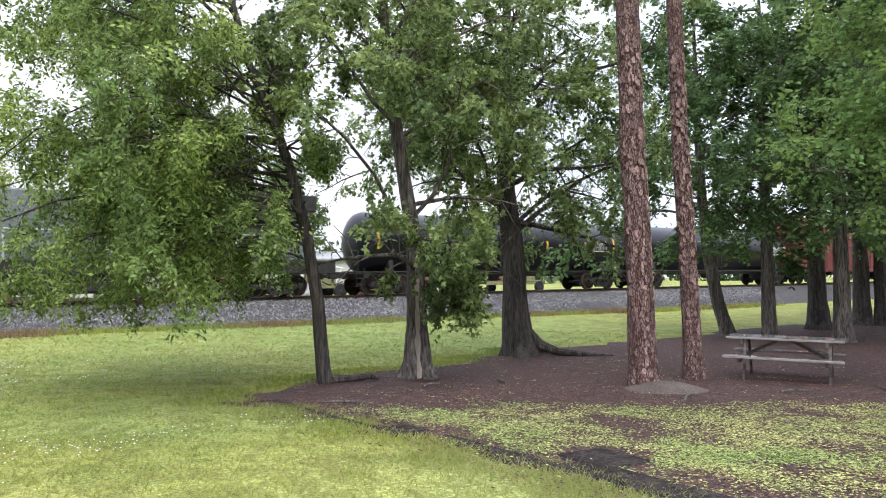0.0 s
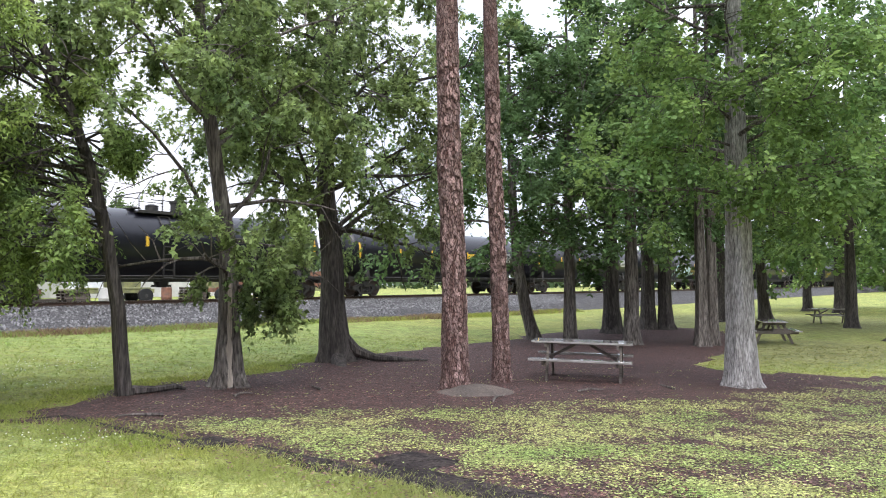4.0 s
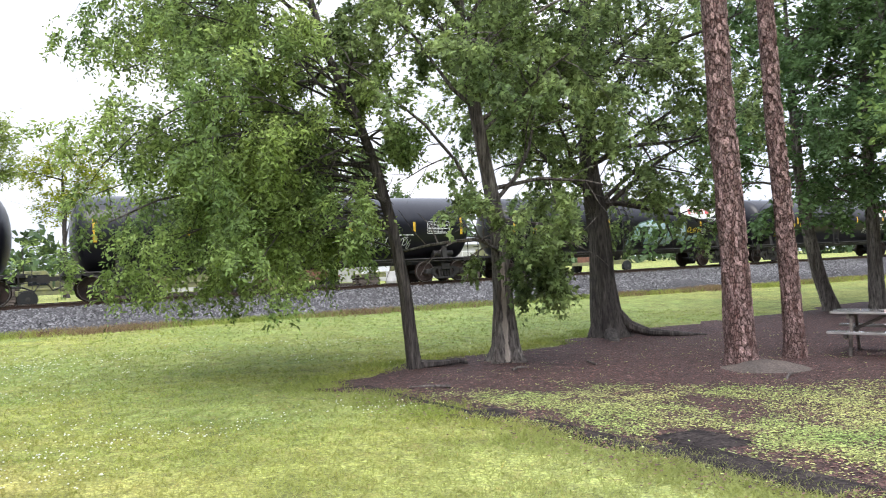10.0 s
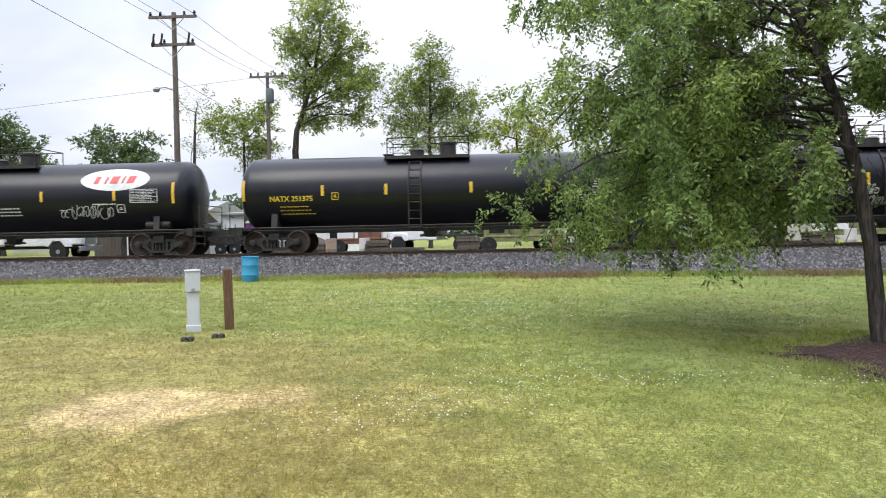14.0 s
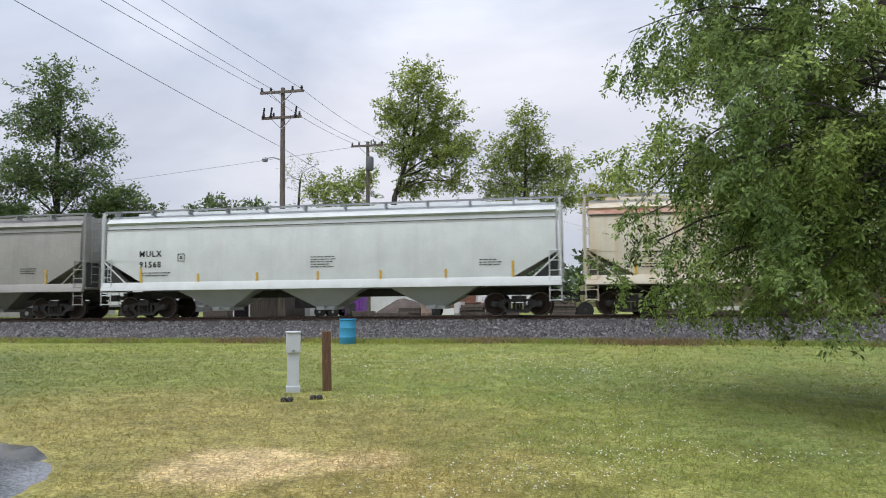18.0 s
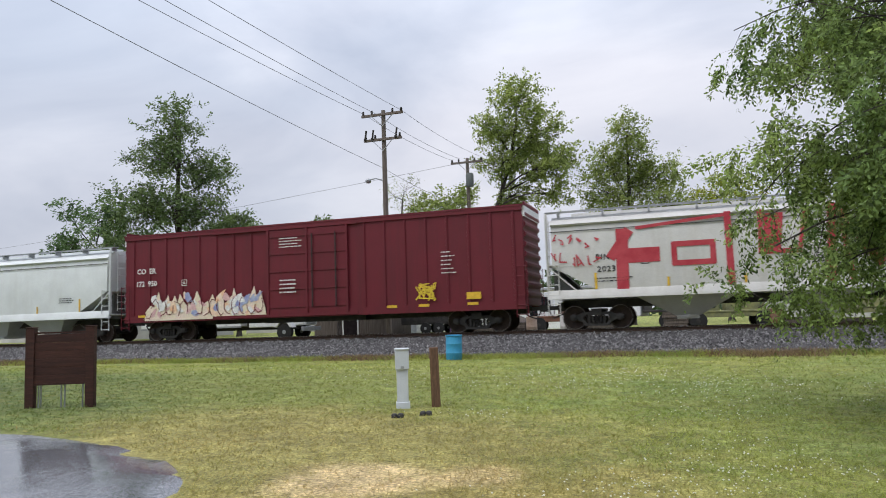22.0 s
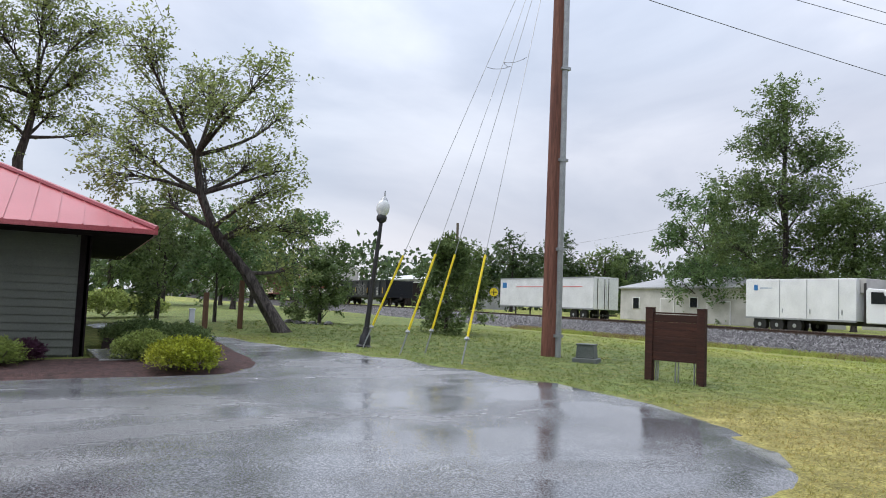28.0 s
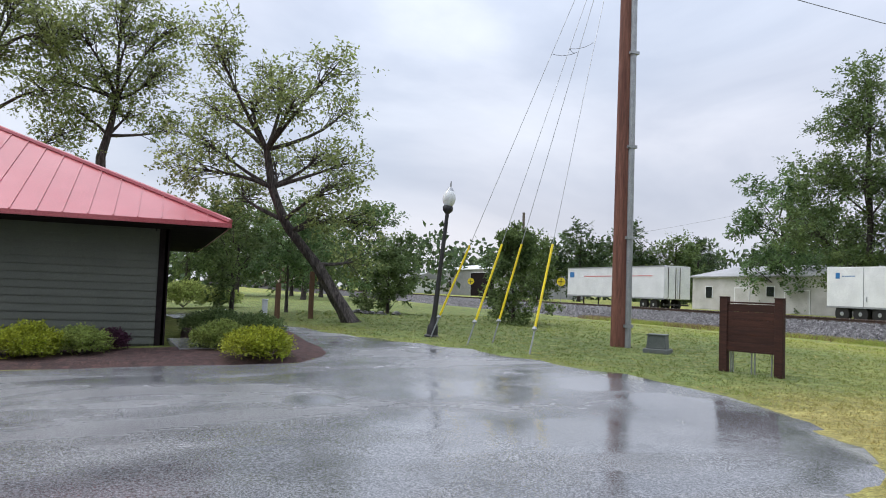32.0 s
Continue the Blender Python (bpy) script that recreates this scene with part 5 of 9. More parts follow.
def box_car(length, label, paint, words=(), art=True):
    car = thing("box_car", label, "box car", group="cars of the freight train")
    P, Y = M[paint], -1.52
    a, b, z0, z1 = 0.45, length - 0.45, 1.0, 4.98
    part("body", Geo().box((length / 2, 0, (z0 + z1) / 2), (b - a, 3.0, z1 - z0)), P, car, bevel=0.03)
    part("roof", Geo().prism([(-1.58, z1 - 0.02), (-1.58, z1 + 0.05), (0, z1 + 0.14), (1.58, z1 + 0.05), (1.58, z1 - 0.02)], a - 0.05, b + 0.05), P, car)
    d0, d1 = length * 0.41, length * 0.60
    for s in (-1, 1):
        x = a + 0.5
        while x < b - 0.3:
            if not d0 - 0.2 < x < d1 + 0.2:
                part("side_post", Geo().prism([(x - 0.055, 0), (x + 0.055, 0), (x + 0.035, 0.05), (x - 0.035, 0.05)], z0 + 0.2, z1 - 0.16, "z", Matrix.Translation((0, s * 1.5, 0)) @ Matrix.Diagonal((1, s, 1, 1))), P, car)
            x += 0.93
        part("side_sill", Geo().box((length / 2, s * 1.52, z0 + 0.02), (b - a, 0.10, 0.30)).box((length / 2, s * 1.52, z1 - 0.10), (b - a, 0.09, 0.16)), P, car)
        door = part("door", Geo().box(((d0 + d1) / 2, s * 1.545, 2.9), (d1 - d0, 0.06, 3.7)), P, car)
        for k in range(5):
            part("door_rib", Geo().box(((d0 + d1) / 2, s * 1.58, 1.35 + k * 0.78), (d1 - d0 - 0.1, 0.06, 0.09)), P, door)
        for x in (d0, (d0 + d1) / 2, d1):
            part("door_post", Geo().box((x, s * 1.59, 2.9), (0.10, 0.07, 3.75)), P, door)
        for z, h in ((0.98, 0.12), (4.82, 0.10)):
            part("door_track", Geo().box(((d0 + d1) / 2 - 1.2, s * 1.57, z), (d1 - d0 + 3.4, 0.08, h)), P, car)
        part("door_lever", Geo().rod(((d0 + d1) / 2 + 0.3, s * 1.66, 1.3), ((d0 + d1) / 2 + 0.3, s * 1.66, 4.5), 0.03).rod((d1 - 0.5, s * 1.66, 1.3), (d1 - 0.5, s * 1.66, 4.5), 0.03), M["dark"], door)
    for x, s in ((a, -1), (b, 1)):
        g = Geo()
        for k in range(10):
            z = z0 + 0.3 + k * 0.4
            g.prism([(0, z), (0.09 * s, z + 0.1), (0.09 * s, z + 0.2), (0, z + 0.3)], -1.4, 1.4, "y", Matrix.Translation((x, 0, 0)))
        part("end_rib", g, P, car)
        if art:
            part("end_cap", Geo().box((x + 0.03 * s, 0, z1 - 0.22), (0.08, 2.96, 0.42)), M["white"], car, "white band across the top of the end")
        for side in (-1.6, 1.6):
            part("end_ladder", ladder(Geo(), x - 0.15 if s < 0 else x - 0.35, side, 0.55, 2.6), P, car)
    part("centre_sill", Geo().box((length / 2, 0, 0.85), (length - 1.4, 0.6, 0.35)).box((length / 2, 0, 0.8), (5, 1.6, 0.3)), M["dark"], car)
    for x in (1.5, length * 0.33, length * 0.7, length * 0.77, length - 2.6):
        part("reflector_strip", Geo().box((x, Y - 0.065, 1.16), (0.45, 0.004, 0.11)), M["reflect"], car)
    if words:
        mark(car, words[0], 1.75, 3.27, 0.34, M["inkw"], Y - 0.075)
        mark(car, words[1], 1.75, 2.68, 0.34, M["inkw"], Y - 0.075)
        frame_mark(car, 3.9, 2.65, 0.26, M["inkw"], Y - 0.075)
        bars(car, length * 0.44, 4.35, 1.2, 0.5, 4, M["inkw"], -1.64)
        bars(car, length * 0.44, 2.5, 0.9, 0.7, 4, M["inkw"], -1.64)
        for k in range(6):
            bars(car, length - 3.9, 3.3 - k * 0.17, 0.55, 0.12, 1, M["inkw"], Y - 0.075)
    if art:
        rng = random.Random(8)
        # interlocked letters: a soft cream ground, then coloured shards and dark outlines
        for i in range(15):
            g, x = Geo(), 1.8 + i * 0.42
            hi = 1.6 + 0.55 * abs(math.sin(i * 1.3)) + rng.uniform(0, 0.25)
            g.prism([(x - 0.15, 0.94), (x + 0.6, 0.94), (x + 0.55 + rng.uniform(-0.1, 0.15), 1.4), (x + 0.3 + rng.uniform(-0.15, 0.2), hi), (x - 0.1, 1.35)], Y - 0.072 - i * 0.0006, Y - 0.071 - i * 0.0006, "y")
            part("graffiti", g, M["graffcream"], car, "cream spray-painted ground of the lettering")
        for k, (paint2, lab) in enumerate((("graffpink", "pink spray-painted shard"), ("grafforange", "peach spray-painted shard"), ("graffviolet", "violet-blue spray-painted shard"), ("inkw", "white spray-painted highlight"))):
            for i in range(12):
                g = Geo()
                x, z = 1.95 + rng.uniform(0, 6.0), 1.0 + rng.uniform(0, 0.75)
                w, h, t = rng.uniform(0.1, 0.32), rng.uniform(0.18, 0.6), rng.uniform(-0.35, 0.35)
                g.prism([(x, z), (x + w, z + 0.05), (x + w * 0.8 + t, z + h), (x + t, z + h * 0.85), (x - 0.1 + t * 0.4, z + h * 0.4)], Y - 0.086 - k * 0.006 - i * 0.0003, Y - 0.084 - k * 0.006 - i * 0.0003, "y")
                part("graffiti_shard", g, M[paint2], car, lab)
        for i in range(16):
            g, x = Geo(), 1.9 + i * 0.4
            k = rng.uniform(0, 6.28)
            stroke(g, [(x + 0.22 * math.cos(k + j * 0.8), 1.5 + rng.uniform(0.25, 0.5) * math.sin(k + j * 0.8)) for j in range(5)], 0.035, Y - 0.112)
            part("graffiti_outline", g, M["boxred"], car, "dark red outline stroke")
        for i in range(14):
            g = stroke(Geo(), [(length - 4.6 + rng.uniform(-0.45, 0.45), 1.75 + rng.uniform(-0.4, 0.4)) for _ in range(3)], 0.05, Y - 0.08)
            part("graffiti_tag", g, M["inky"], car, "yellow spray scrawl")
        part("stencil_plate", Geo().box((length - 2.55, Y - 0.07, 1.48), (0.6, 0.004, 0.28)), M["reflect"], car)
    couplers(car, length)
    bogie(car, 2.6)
    bogie(car, length - 2.6)
    return car


def gondola_car(length, label, words):
    car = thing("gondola_car", label, "gondola car", group="cars of the freight train")
    P, Y = M["gon"], -1.5
    a, b, z0, z1 = 0.5, length - 0.5, 0.95, 2.68
    for s in (-1, 1):
        g = Geo().box((length / 2, s * 1.42, (z0 + z1) / 2), (b - a, 0.06, z1 - z0)).box((length / 2, s * 1.47, z1), (b - a, 0.2, 0.12)).box((length / 2, s * 1.45, z0 + 0.05), (b - a, 0.14, 0.2))
        part("side_wall", g, P, car)
        for i in range(10):
            x = a + 0.2 + (b - a - 0.4) * i / 9
            part("side_post", Geo().prism([(x - 0.13, 0), (x + 0.13, 0), (x + 0.07, 0.09), (x - 0.07, 0.09)], z0 + 0.1, z1 - 0.05, "z", Matrix.Translation((0, s * 1.45, 0)) @ Matrix.Diagonal((1, s, 1, 1))), P, car)
    for x in (a, b):
        g = Geo().box((x, 0, (z0 + z1) / 2), (0.07, 2.86, z1 - z0))
        for k in range(3):
            g.box((x, 0, 1.35 + k * 0.5), (0.2, 2.7, 0.12))
        part("end_wall", g, P, car)
    part("floor", Geo().box((length / 2, 0, z0), (b - a, 2.8, 0.1)).box((length / 2, 0, 0.85), (b - a - 0.4, 0.6, 0.3)), M["dark"], car)
    for x in (a, b - 0.45):
        part("end_ladder", ladder(Geo(), x, -1.58, 0.4, 2.6), M["dark"], car)
    mark(car, words[0], 2.0, 2.16, 0.36, M["inkw"], Y - 0.02)
    mark(car, words[1], 2.0, 1.72, 0.36, M["inkw"], Y - 0.02)
    frame_mark(car, 3.35, 2.0, 0.3, M["inkw"], Y - 0.02)
    bars(car, 1.6, 1.25, 1.3, 0.34, 2, M["inkw"], Y - 0.05)
    bars(car, length - 3.2, 1.9, 0.6, 0.5, 4, M["inkw"], Y - 0.05)
    frame_mark(car, length - 2.9, 1.35, 0.42, M["inkw"], Y - 0.05)
    for x in (0.95, length * 0.27, length * 0.44, length * 0.66, length - 1.4):
        part("reflector_strip", Geo().box((x, Y - 0.08, 1.62), (0.12, 0.004, 0.62)), M["reflect"], car)
    rng, o = random.Random(12), length * 0.48
    for i in range(5):
        g = Geo()
        cx, w, h = o + i * 0.62, rng.uniform(0.36, 0.46), rng.uniform(0.5, 0.68)
        ph = rng.uniform(0, 6)
        ring = [(cx + w * math.cos(k) * (1 + 0.18 * math.sin(3 * k + ph)), 1.72 + h * math.sin(k) * (1 + 0.14 * math.sin(4 * k + ph)) + 0.1 * math.sin(i * 1.7)) for k in np.linspace(0, 6.283, 26)]
        stroke(g, ring, 0.045, Y - 0.1 - i * 0.012)
        stroke(g, [(cx - 0.14, 1.95), (cx + 0.02, 2.08), (cx + 0.16, 1.95), (cx - 0.1, 1.62), (cx + 0.1, 1.4), (cx - 0.12, 1.36)] if i % 2 else [(cx - 0.12, 2.05), (cx - 0.08, 1.4), (cx - 0.1, 1.75), (cx + 0.12, 1.78), (cx + 0.1, 2.05), (cx + 0.14, 1.38)], 0.04, Y - 0.1 - i * 0.012)
        part("graffiti", g, M["inkfade"], car, "faded white spray outline letter")
    couplers(car, length)
    bogie(car, 2.1)
    bogie(car, length - 2.1)
    return car


def locomotive(length):
    car = thing("locomotive", "grey diesel locomotive with a black cab roof", "locomotive", group="cars of the freight train")
    P = M["loco"]
    part("frame", Geo().box((length / 2, 0, 1.25), (length - 1.2, 2.9, 0.55)), M["dark"], car, bevel=0.03)
    part("long_hood", Geo().box((length * 0.58, 0, 2.75), (length * 0.68, 2.0, 2.5)), P, car, bevel=0.08)
    part("cab", Geo().box((length * 0.15, 0, 2.9), (2.4, 2.95, 2.9)), P, car, bevel=0.1)
    part("cab_roof", Geo().box((length * 0.15, 0, 4.38), (2.7, 3.0, 0.14)), M["dark"], car, bevel=0.05)
    part("nose", Geo().box((length * 0.06, 0, 2.3), (1.4, 2.4, 1.7)), P, car, bevel=0.12)
    for dx in (-0.6, 0.5):
        part("cab_window", Geo().box((length * 0.15 + dx, -1.49, 3.5), (0.8, 0.03, 0.7)), M["glassdark"], car, bevel=0.02)
    part("radiator", Geo().box((length * 0.86, 0, 3.95), (3.2, 3.0, 0.7)), M["dark"], car, bevel=0.05)
    for i in range(9):
        part("hood_door", Geo().box((length * 0.30 + i * 1.35, -1.02, 2.7), (1.15, 0.04, 1.9)), P, car, bevel=0.01)
    part("fuel_tank", Geo().box((length / 2, 0, 0.7), (5, 2.6, 0.8)), M["dark"], car, bevel=0.1)
    g = Geo()
    for s in (-1, 1):
        for i in range(10):
            x = length * 0.27 + i * length * 0.072
            g.rod((x, s * 1.45, 1.5), (x, s * 1.45, 2.55), 0.02)
        g.rod((length * 0.25, s * 1.45, 2.55), (length * 0.95, s * 1.45, 2.55), 0.02)
    part("handrail", g, M["inkw"], car)
    couplers(car, length)
    for x in (3.0, 5.0, length - 5.0, length - 3.0):
        bogie(car, x)
    return car


TRAIN = []  # (car, where its front coupler would stand at 0 s)
TANKS = ((72.50, 18.08, "GATX 208829", "inkw", False, 0),
         (90.58, 18.11, "", "inkw", False, 2),
         (108.69, 18.17, "", "inkw", False, 0),
         (126.86, 18.21, "", "inkw", False, 1),
         (145.07, 18.25, "UTLX", "inkw", False, 0),
         (163.32, 18.30, "", "inkw", False, 2),
         (181.37, 18.45, "UTLX 671590", "inky", True, 1),
         (199.82, 18.19, "UTLX 671899", "inky", True, 2),
         (218.01, 18.22, "NATX 251375", "inky", False, 0),
         (236.23, 17.65, "NATX 251370", "inky", False, 3))


def build_train():
    black = "black tank car with yellow reflector strips"
    TRAIN.append((locomotive(22.31), -6.50))
    TRAIN.append((tank_car(19.26, "plain black tank car behind the locomotive"), 15.81))
    TRAIN.append((tank_car(19.00, black), 35.07))
    TRAIN.append((box_car(18.43, "dull red high-sided box car", "boxred2", (), False), 54.07))
    for at, length, words, ink, logo, art in TANKS:
        name = black
        if art or words:
            name = "black tank car with " + ("a white oval emblem and " if logo else "") + ("spray-painted graffiti" if art else "stencilled lettering and yellow strips")
        TRAIN.append((tank_car(length, name, words, ink, logo, art, 0.468 if words.startswith("NATX") else 0.5), at))
    TRAIN.append((hopper_car(274.7 - 254.13, "grey covered hopper car with dusty sides", "hop_drab", ("",), 3), 254.13))
    TRAIN.append((hopper_car(20.45, "clean pale grey covered hopper car", "hop_white", ("MULX", "91568"), 3), 274.7))
    TRAIN.append((hopper_car(20.6, "rust-streaked cream covered hopper car with faded red roof edge", "hop_tan", ("WFRX", "883677"), 3, roof_red=True), 295.15))
    TRAIN.append((hopper_car(20.8, "white covered hopper car with orange strips", "hop_white", ("FINX", "10647"), 4), 315.75))
    TRAIN.append((box_car(20.4, "oxide-red box car with peach graffiti along the sill", "boxred", ("CO  ER", "172  950"), True), 336.55))
    TRAIN.append((hopper_car(20.45, "white covered hopper car covered in tall red graffiti letters", "hop_grey", ("PINX", "2023"), 3, art=True, big=0.34), 356.95))
    TRAIN.append((gondola_car(17.6, "black gondola car with ribbed sides and white lettering", ("ZVBX", "1026")), 377.15))


build_train()

# ---- trees ----
def leaves_mesh(name, centres, size, material, rng, droop=0.0, aspect=0.55):
    """Folded rhombic leaves, one at each centre, turned at random; droop hangs their tips."""
    n = len(centres)
    d = rng.normal(size=(n, 3))
    d[:, 2] -= droop * 1.6
    d /= np.linalg.norm(d, axis=1, keepdims=True)
    s = np.cross(d, rng.normal(size=(n, 3)))
    s /= np.linalg.norm(s, axis=1, keepdims=True) + 1e-9
    up = np.cross(s, d)
    l = (size * rng.uniform(0.65, 1.35, n))[:, None]
    w = l * aspect
    base = centres
    v = np.stack([base, base + d * l * 0.45 + s * w * 0.5 + up * w * 0.12, base + d * l, base + d * l * 0.45 - s * w * 0.5 + up * w * 0.12], 1)
    f = np.arange(n * 4).reshape(n, 4)
    f = np.concatenate([f[:, [0, 1, 2]], f[:, [0, 2, 3]]])
    return numpy_mesh(name, v.reshape(-1, 3), f, material)


def sprays_mesh(name, tips, dirs, size, material, rng, per=9, reach=0.3, droop=0.3, aspect=0.5, lobed=False, tilt=0.45):
    """Leafy twigs: leaves set left and right of each twig, lying nearly in one plane, as foliage turns to the light."""
    n = len(tips)
    unit = lambda a: a / (np.linalg.norm(a, axis=-1, keepdims=True) + 1e-9)
    d = unit(dirs) + rng.normal(size=(n, 3)) * 0.35
    d[:, 2] -= droop
    d = unit(d)
    s = unit(np.cross(d, np.array([0, 0, 1.0]) + rng.normal(size=(n, 3)) * tilt))
    up = np.cross(s, d)
    u = (np.arange(per)[None] + rng.uniform(0, 1, (n, per))) / per
    sign = np.where(np.arange(per) % 2 == 0, 1.0, -1.0)[None] * np.ones((n, 1))
    R = reach * rng.uniform(0.6, 1.3, (n, 1))
    pos = tips[:, None] + d[:, None] * (u * R)[..., None] + rng.normal(size=(n, per, 3)) * size * 0.35
    pos[..., 2] -= droop * 0.35 * u * u * R
    ld = d[:, None] * 0.55 + s[:, None] * sign[..., None] * 0.8 + rng.normal(size=(n, per, 3)) * 0.3
    ld[..., 2] -= droop * 0.45
    ld = unit(ld).reshape(-1, 3)
    ls = unit(np.cross(ld, (up[:, None] + rng.normal(size=(n, per, 3)) * 0.4).reshape(-1, 3)))
    ln = np.cross(ls, ld)
    base = pos.reshape(-1, 3)
    m = len(base)
    l = (size * rng.uniform(0.6, 1.35, m))[:, None]
    if lobed:
        v = np.stack([base, base + ld * l * 0.42 + ls * l * 0.52, base + ld * l * 0.5 + ls * l * 0.16 + ln * l * 0.06, base + ld * l, base + ld * l * 0.5 - ls * l * 0.16 + ln * l * 0.06, base + ld * l * 0.42 - ls * l * 0.52], 1)
        f = np.arange(m * 6).reshape(m, 6)
        f = np.concatenate([f[:, [0, 2, 1]], f[:, [0, 3, 2]], f[:, [0, 4, 3]], f[:, [0, 5, 4]]])
    else:
        w = l * aspect
        v = np.stack([base, base + ld * l * 0.45 + ls * w * 0.5 + ln * w * 0.12, base + ld * l, base + ld * l * 0.45 - ls * w * 0.5 + ln * w * 0.12], 1)
        f = np.arange(m * 4).reshape(m, 4)
        f = np.concatenate([f[:, [0, 2, 1]], f[:, [0, 3, 2]]])
    return numpy_mesh(name, v.reshape(-1, 3), f, material)


class Plant:
    """Grows a limb skeleton; keeps the wood in one Geo and the twig points for the crown."""

    def __init__(self, seed, twigs=0.35):
        self.r, self.wood, self.tips, self.dirs, self.all, self.twigs, self.floor = random.Random(seed), None, [], [], [], twigs, -99.0

    def limb(self, p, d, length, rad, depth, sag=0.0, bend=0.25, kids=4, spread=0.9, shrink=0.62, seg=5, first=0.35, up=0.0, main=True):
        r = self.r
        if main:
            self.wood = Geo()
            self.all.append(self.wood)
        pts, rads, p, d = [Vector(p)], [rad], Vector(p), Vector(d).normalized()
        for i in range(seg):
            d = (d + Vector((r.gauss(0, bend), r.gauss(0, bend), r.gauss(0, bend) - sag * (i + 1) / seg + up)) * 0.5).normalized()
            p = p + d * length / seg
            pts.append(p)
            rads.append(rad * (1 - 0.7 * (i + 1) / seg))
            if p.z < self.floor and i > 0:
                break
        seg = len(pts) - 1
        if depth or r.random() < self.twigs:
            self.wood.tube(pts, rads, 8 if rad > 0.08 else 5 if rad > 0.025 else 3, False)
        if depth == 0:
            for i in range(1, seg + 1):
                self.tips += [pts[i], (pts[i] + pts[i - 1]) / 2]
                self.dirs += [pts[i] - pts[i - 1]] * 2
            return
        for k in range(kids):
            t = first + (1 - first) * (k + r.uniform(0.2, 0.9)) / kids
            i = min(int(t * seg), seg - 1)
            q = pts[i].lerp(pts[i + 1], t * seg - i)
            dd = (pts[i + 1] - pts[i]).normalized()
            side = dd.orthogonal().normalized()
            side = Matrix.Rotation(r.uniform(0, 6.283), 3, dd) @ side
            nd = (dd * (1 - spread * 0.55) + side * spread).normalized()
            self.limb(q, nd, length * shrink * r.uniform(0.75, 1.2), rads[i] * 0.55, depth - 1, sag, bend, max(2, kids - (depth < 2)), spread, shrink, max(3, seg - 1), 0.25, up, False)

    def bough(self, a, c, rx, rz, rad, count, twig, sag=0.0, shell=0.5):
        """A limb from a to the middle of a clump of foliage, with branches and twigs that fill the clump."""
        r = self.r
        self.wood = Geo()
        self.all.append(self.wood)
        a, c = Vector(a), Vector(c)
        mid = a.lerp(c, 0.5) + Vector((r.gauss(0, 0.12), r.gauss(0, 0.12), r.gauss(0.08, 0.12))) * (c - a).length
        path = [a * (1 - t) ** 2 + mid * (2 * t * (1 - t)) + c * t * t for t in (0, 0.2, 0.4, 0.6, 0.8, 1)]
        self.wood.tube(path, [rad * (1 - 0.75 * i / 5) for i in range(6)], 7, False)
        for i in range(count):
            q = Vector((r.gauss(0, 1), r.gauss(0, 1), r.gauss(0, 1))).normalized() * r.uniform(shell, 1.08)
            end = c + Vector((q.x * rx, q.y * rx, q.z * rz))
            t = r.uniform(0.5, 1.0)
            k = min(int(t * 5), 4)
            start = path[k].lerp(path[k + 1], t * 5 - k)
            way = end - start
            bent = start + way * 0.5 + Vector((r.gauss(0, 0.1), r.gauss(0, 0.1), r.gauss(0.06, 0.08))) * way.length
            line = [start * (1 - u) ** 2 + bent * (2 * u * (1 - u)) + end * u * u for u in (0, 0.33, 0.67, 1)]
            self.wood.tube(line, [rad * 0.28, rad * 0.2, rad * 0.12, rad * 0.05], 4, False)
            for j in range(5):
                u = 0.35 + 0.65 * (j + r.random()) / 5
                m = min(int(u * 3), 2)
                p = line[m].lerp(line[m + 1], u * 3 - m)
                d = (way.normalized() * 0.6 + Vector((r.gauss(0, 0.6), r.gauss(0, 0.6), r.gauss(0.1, 0.5) - sag))).normalized()
                l = twig * r.uniform(0.6, 1.3)
                if r.random() < self.twigs:
                    self.wood.rod(p, p + d * l, rad * 0.05 + 0.003, 3)
                for k in (0.5, 1.0):
                    self.tips.append(p + d * l * k)
                    self.dirs.append(d)

    def crown(self, keep=None):
        """The twig points that carry leaves, and the ways in which they grow."""
        rng = np.random.default_rng(self.r.randrange(1 << 30))
        t, d = np.array([tuple(p) for p in self.tips]), np.array([tuple(p) for p in self.dirs])
        if keep is not None:
            ok = [bool(keep(p)) for p in t]
            t, d = t[ok], d[ok]
        return t, d, rng


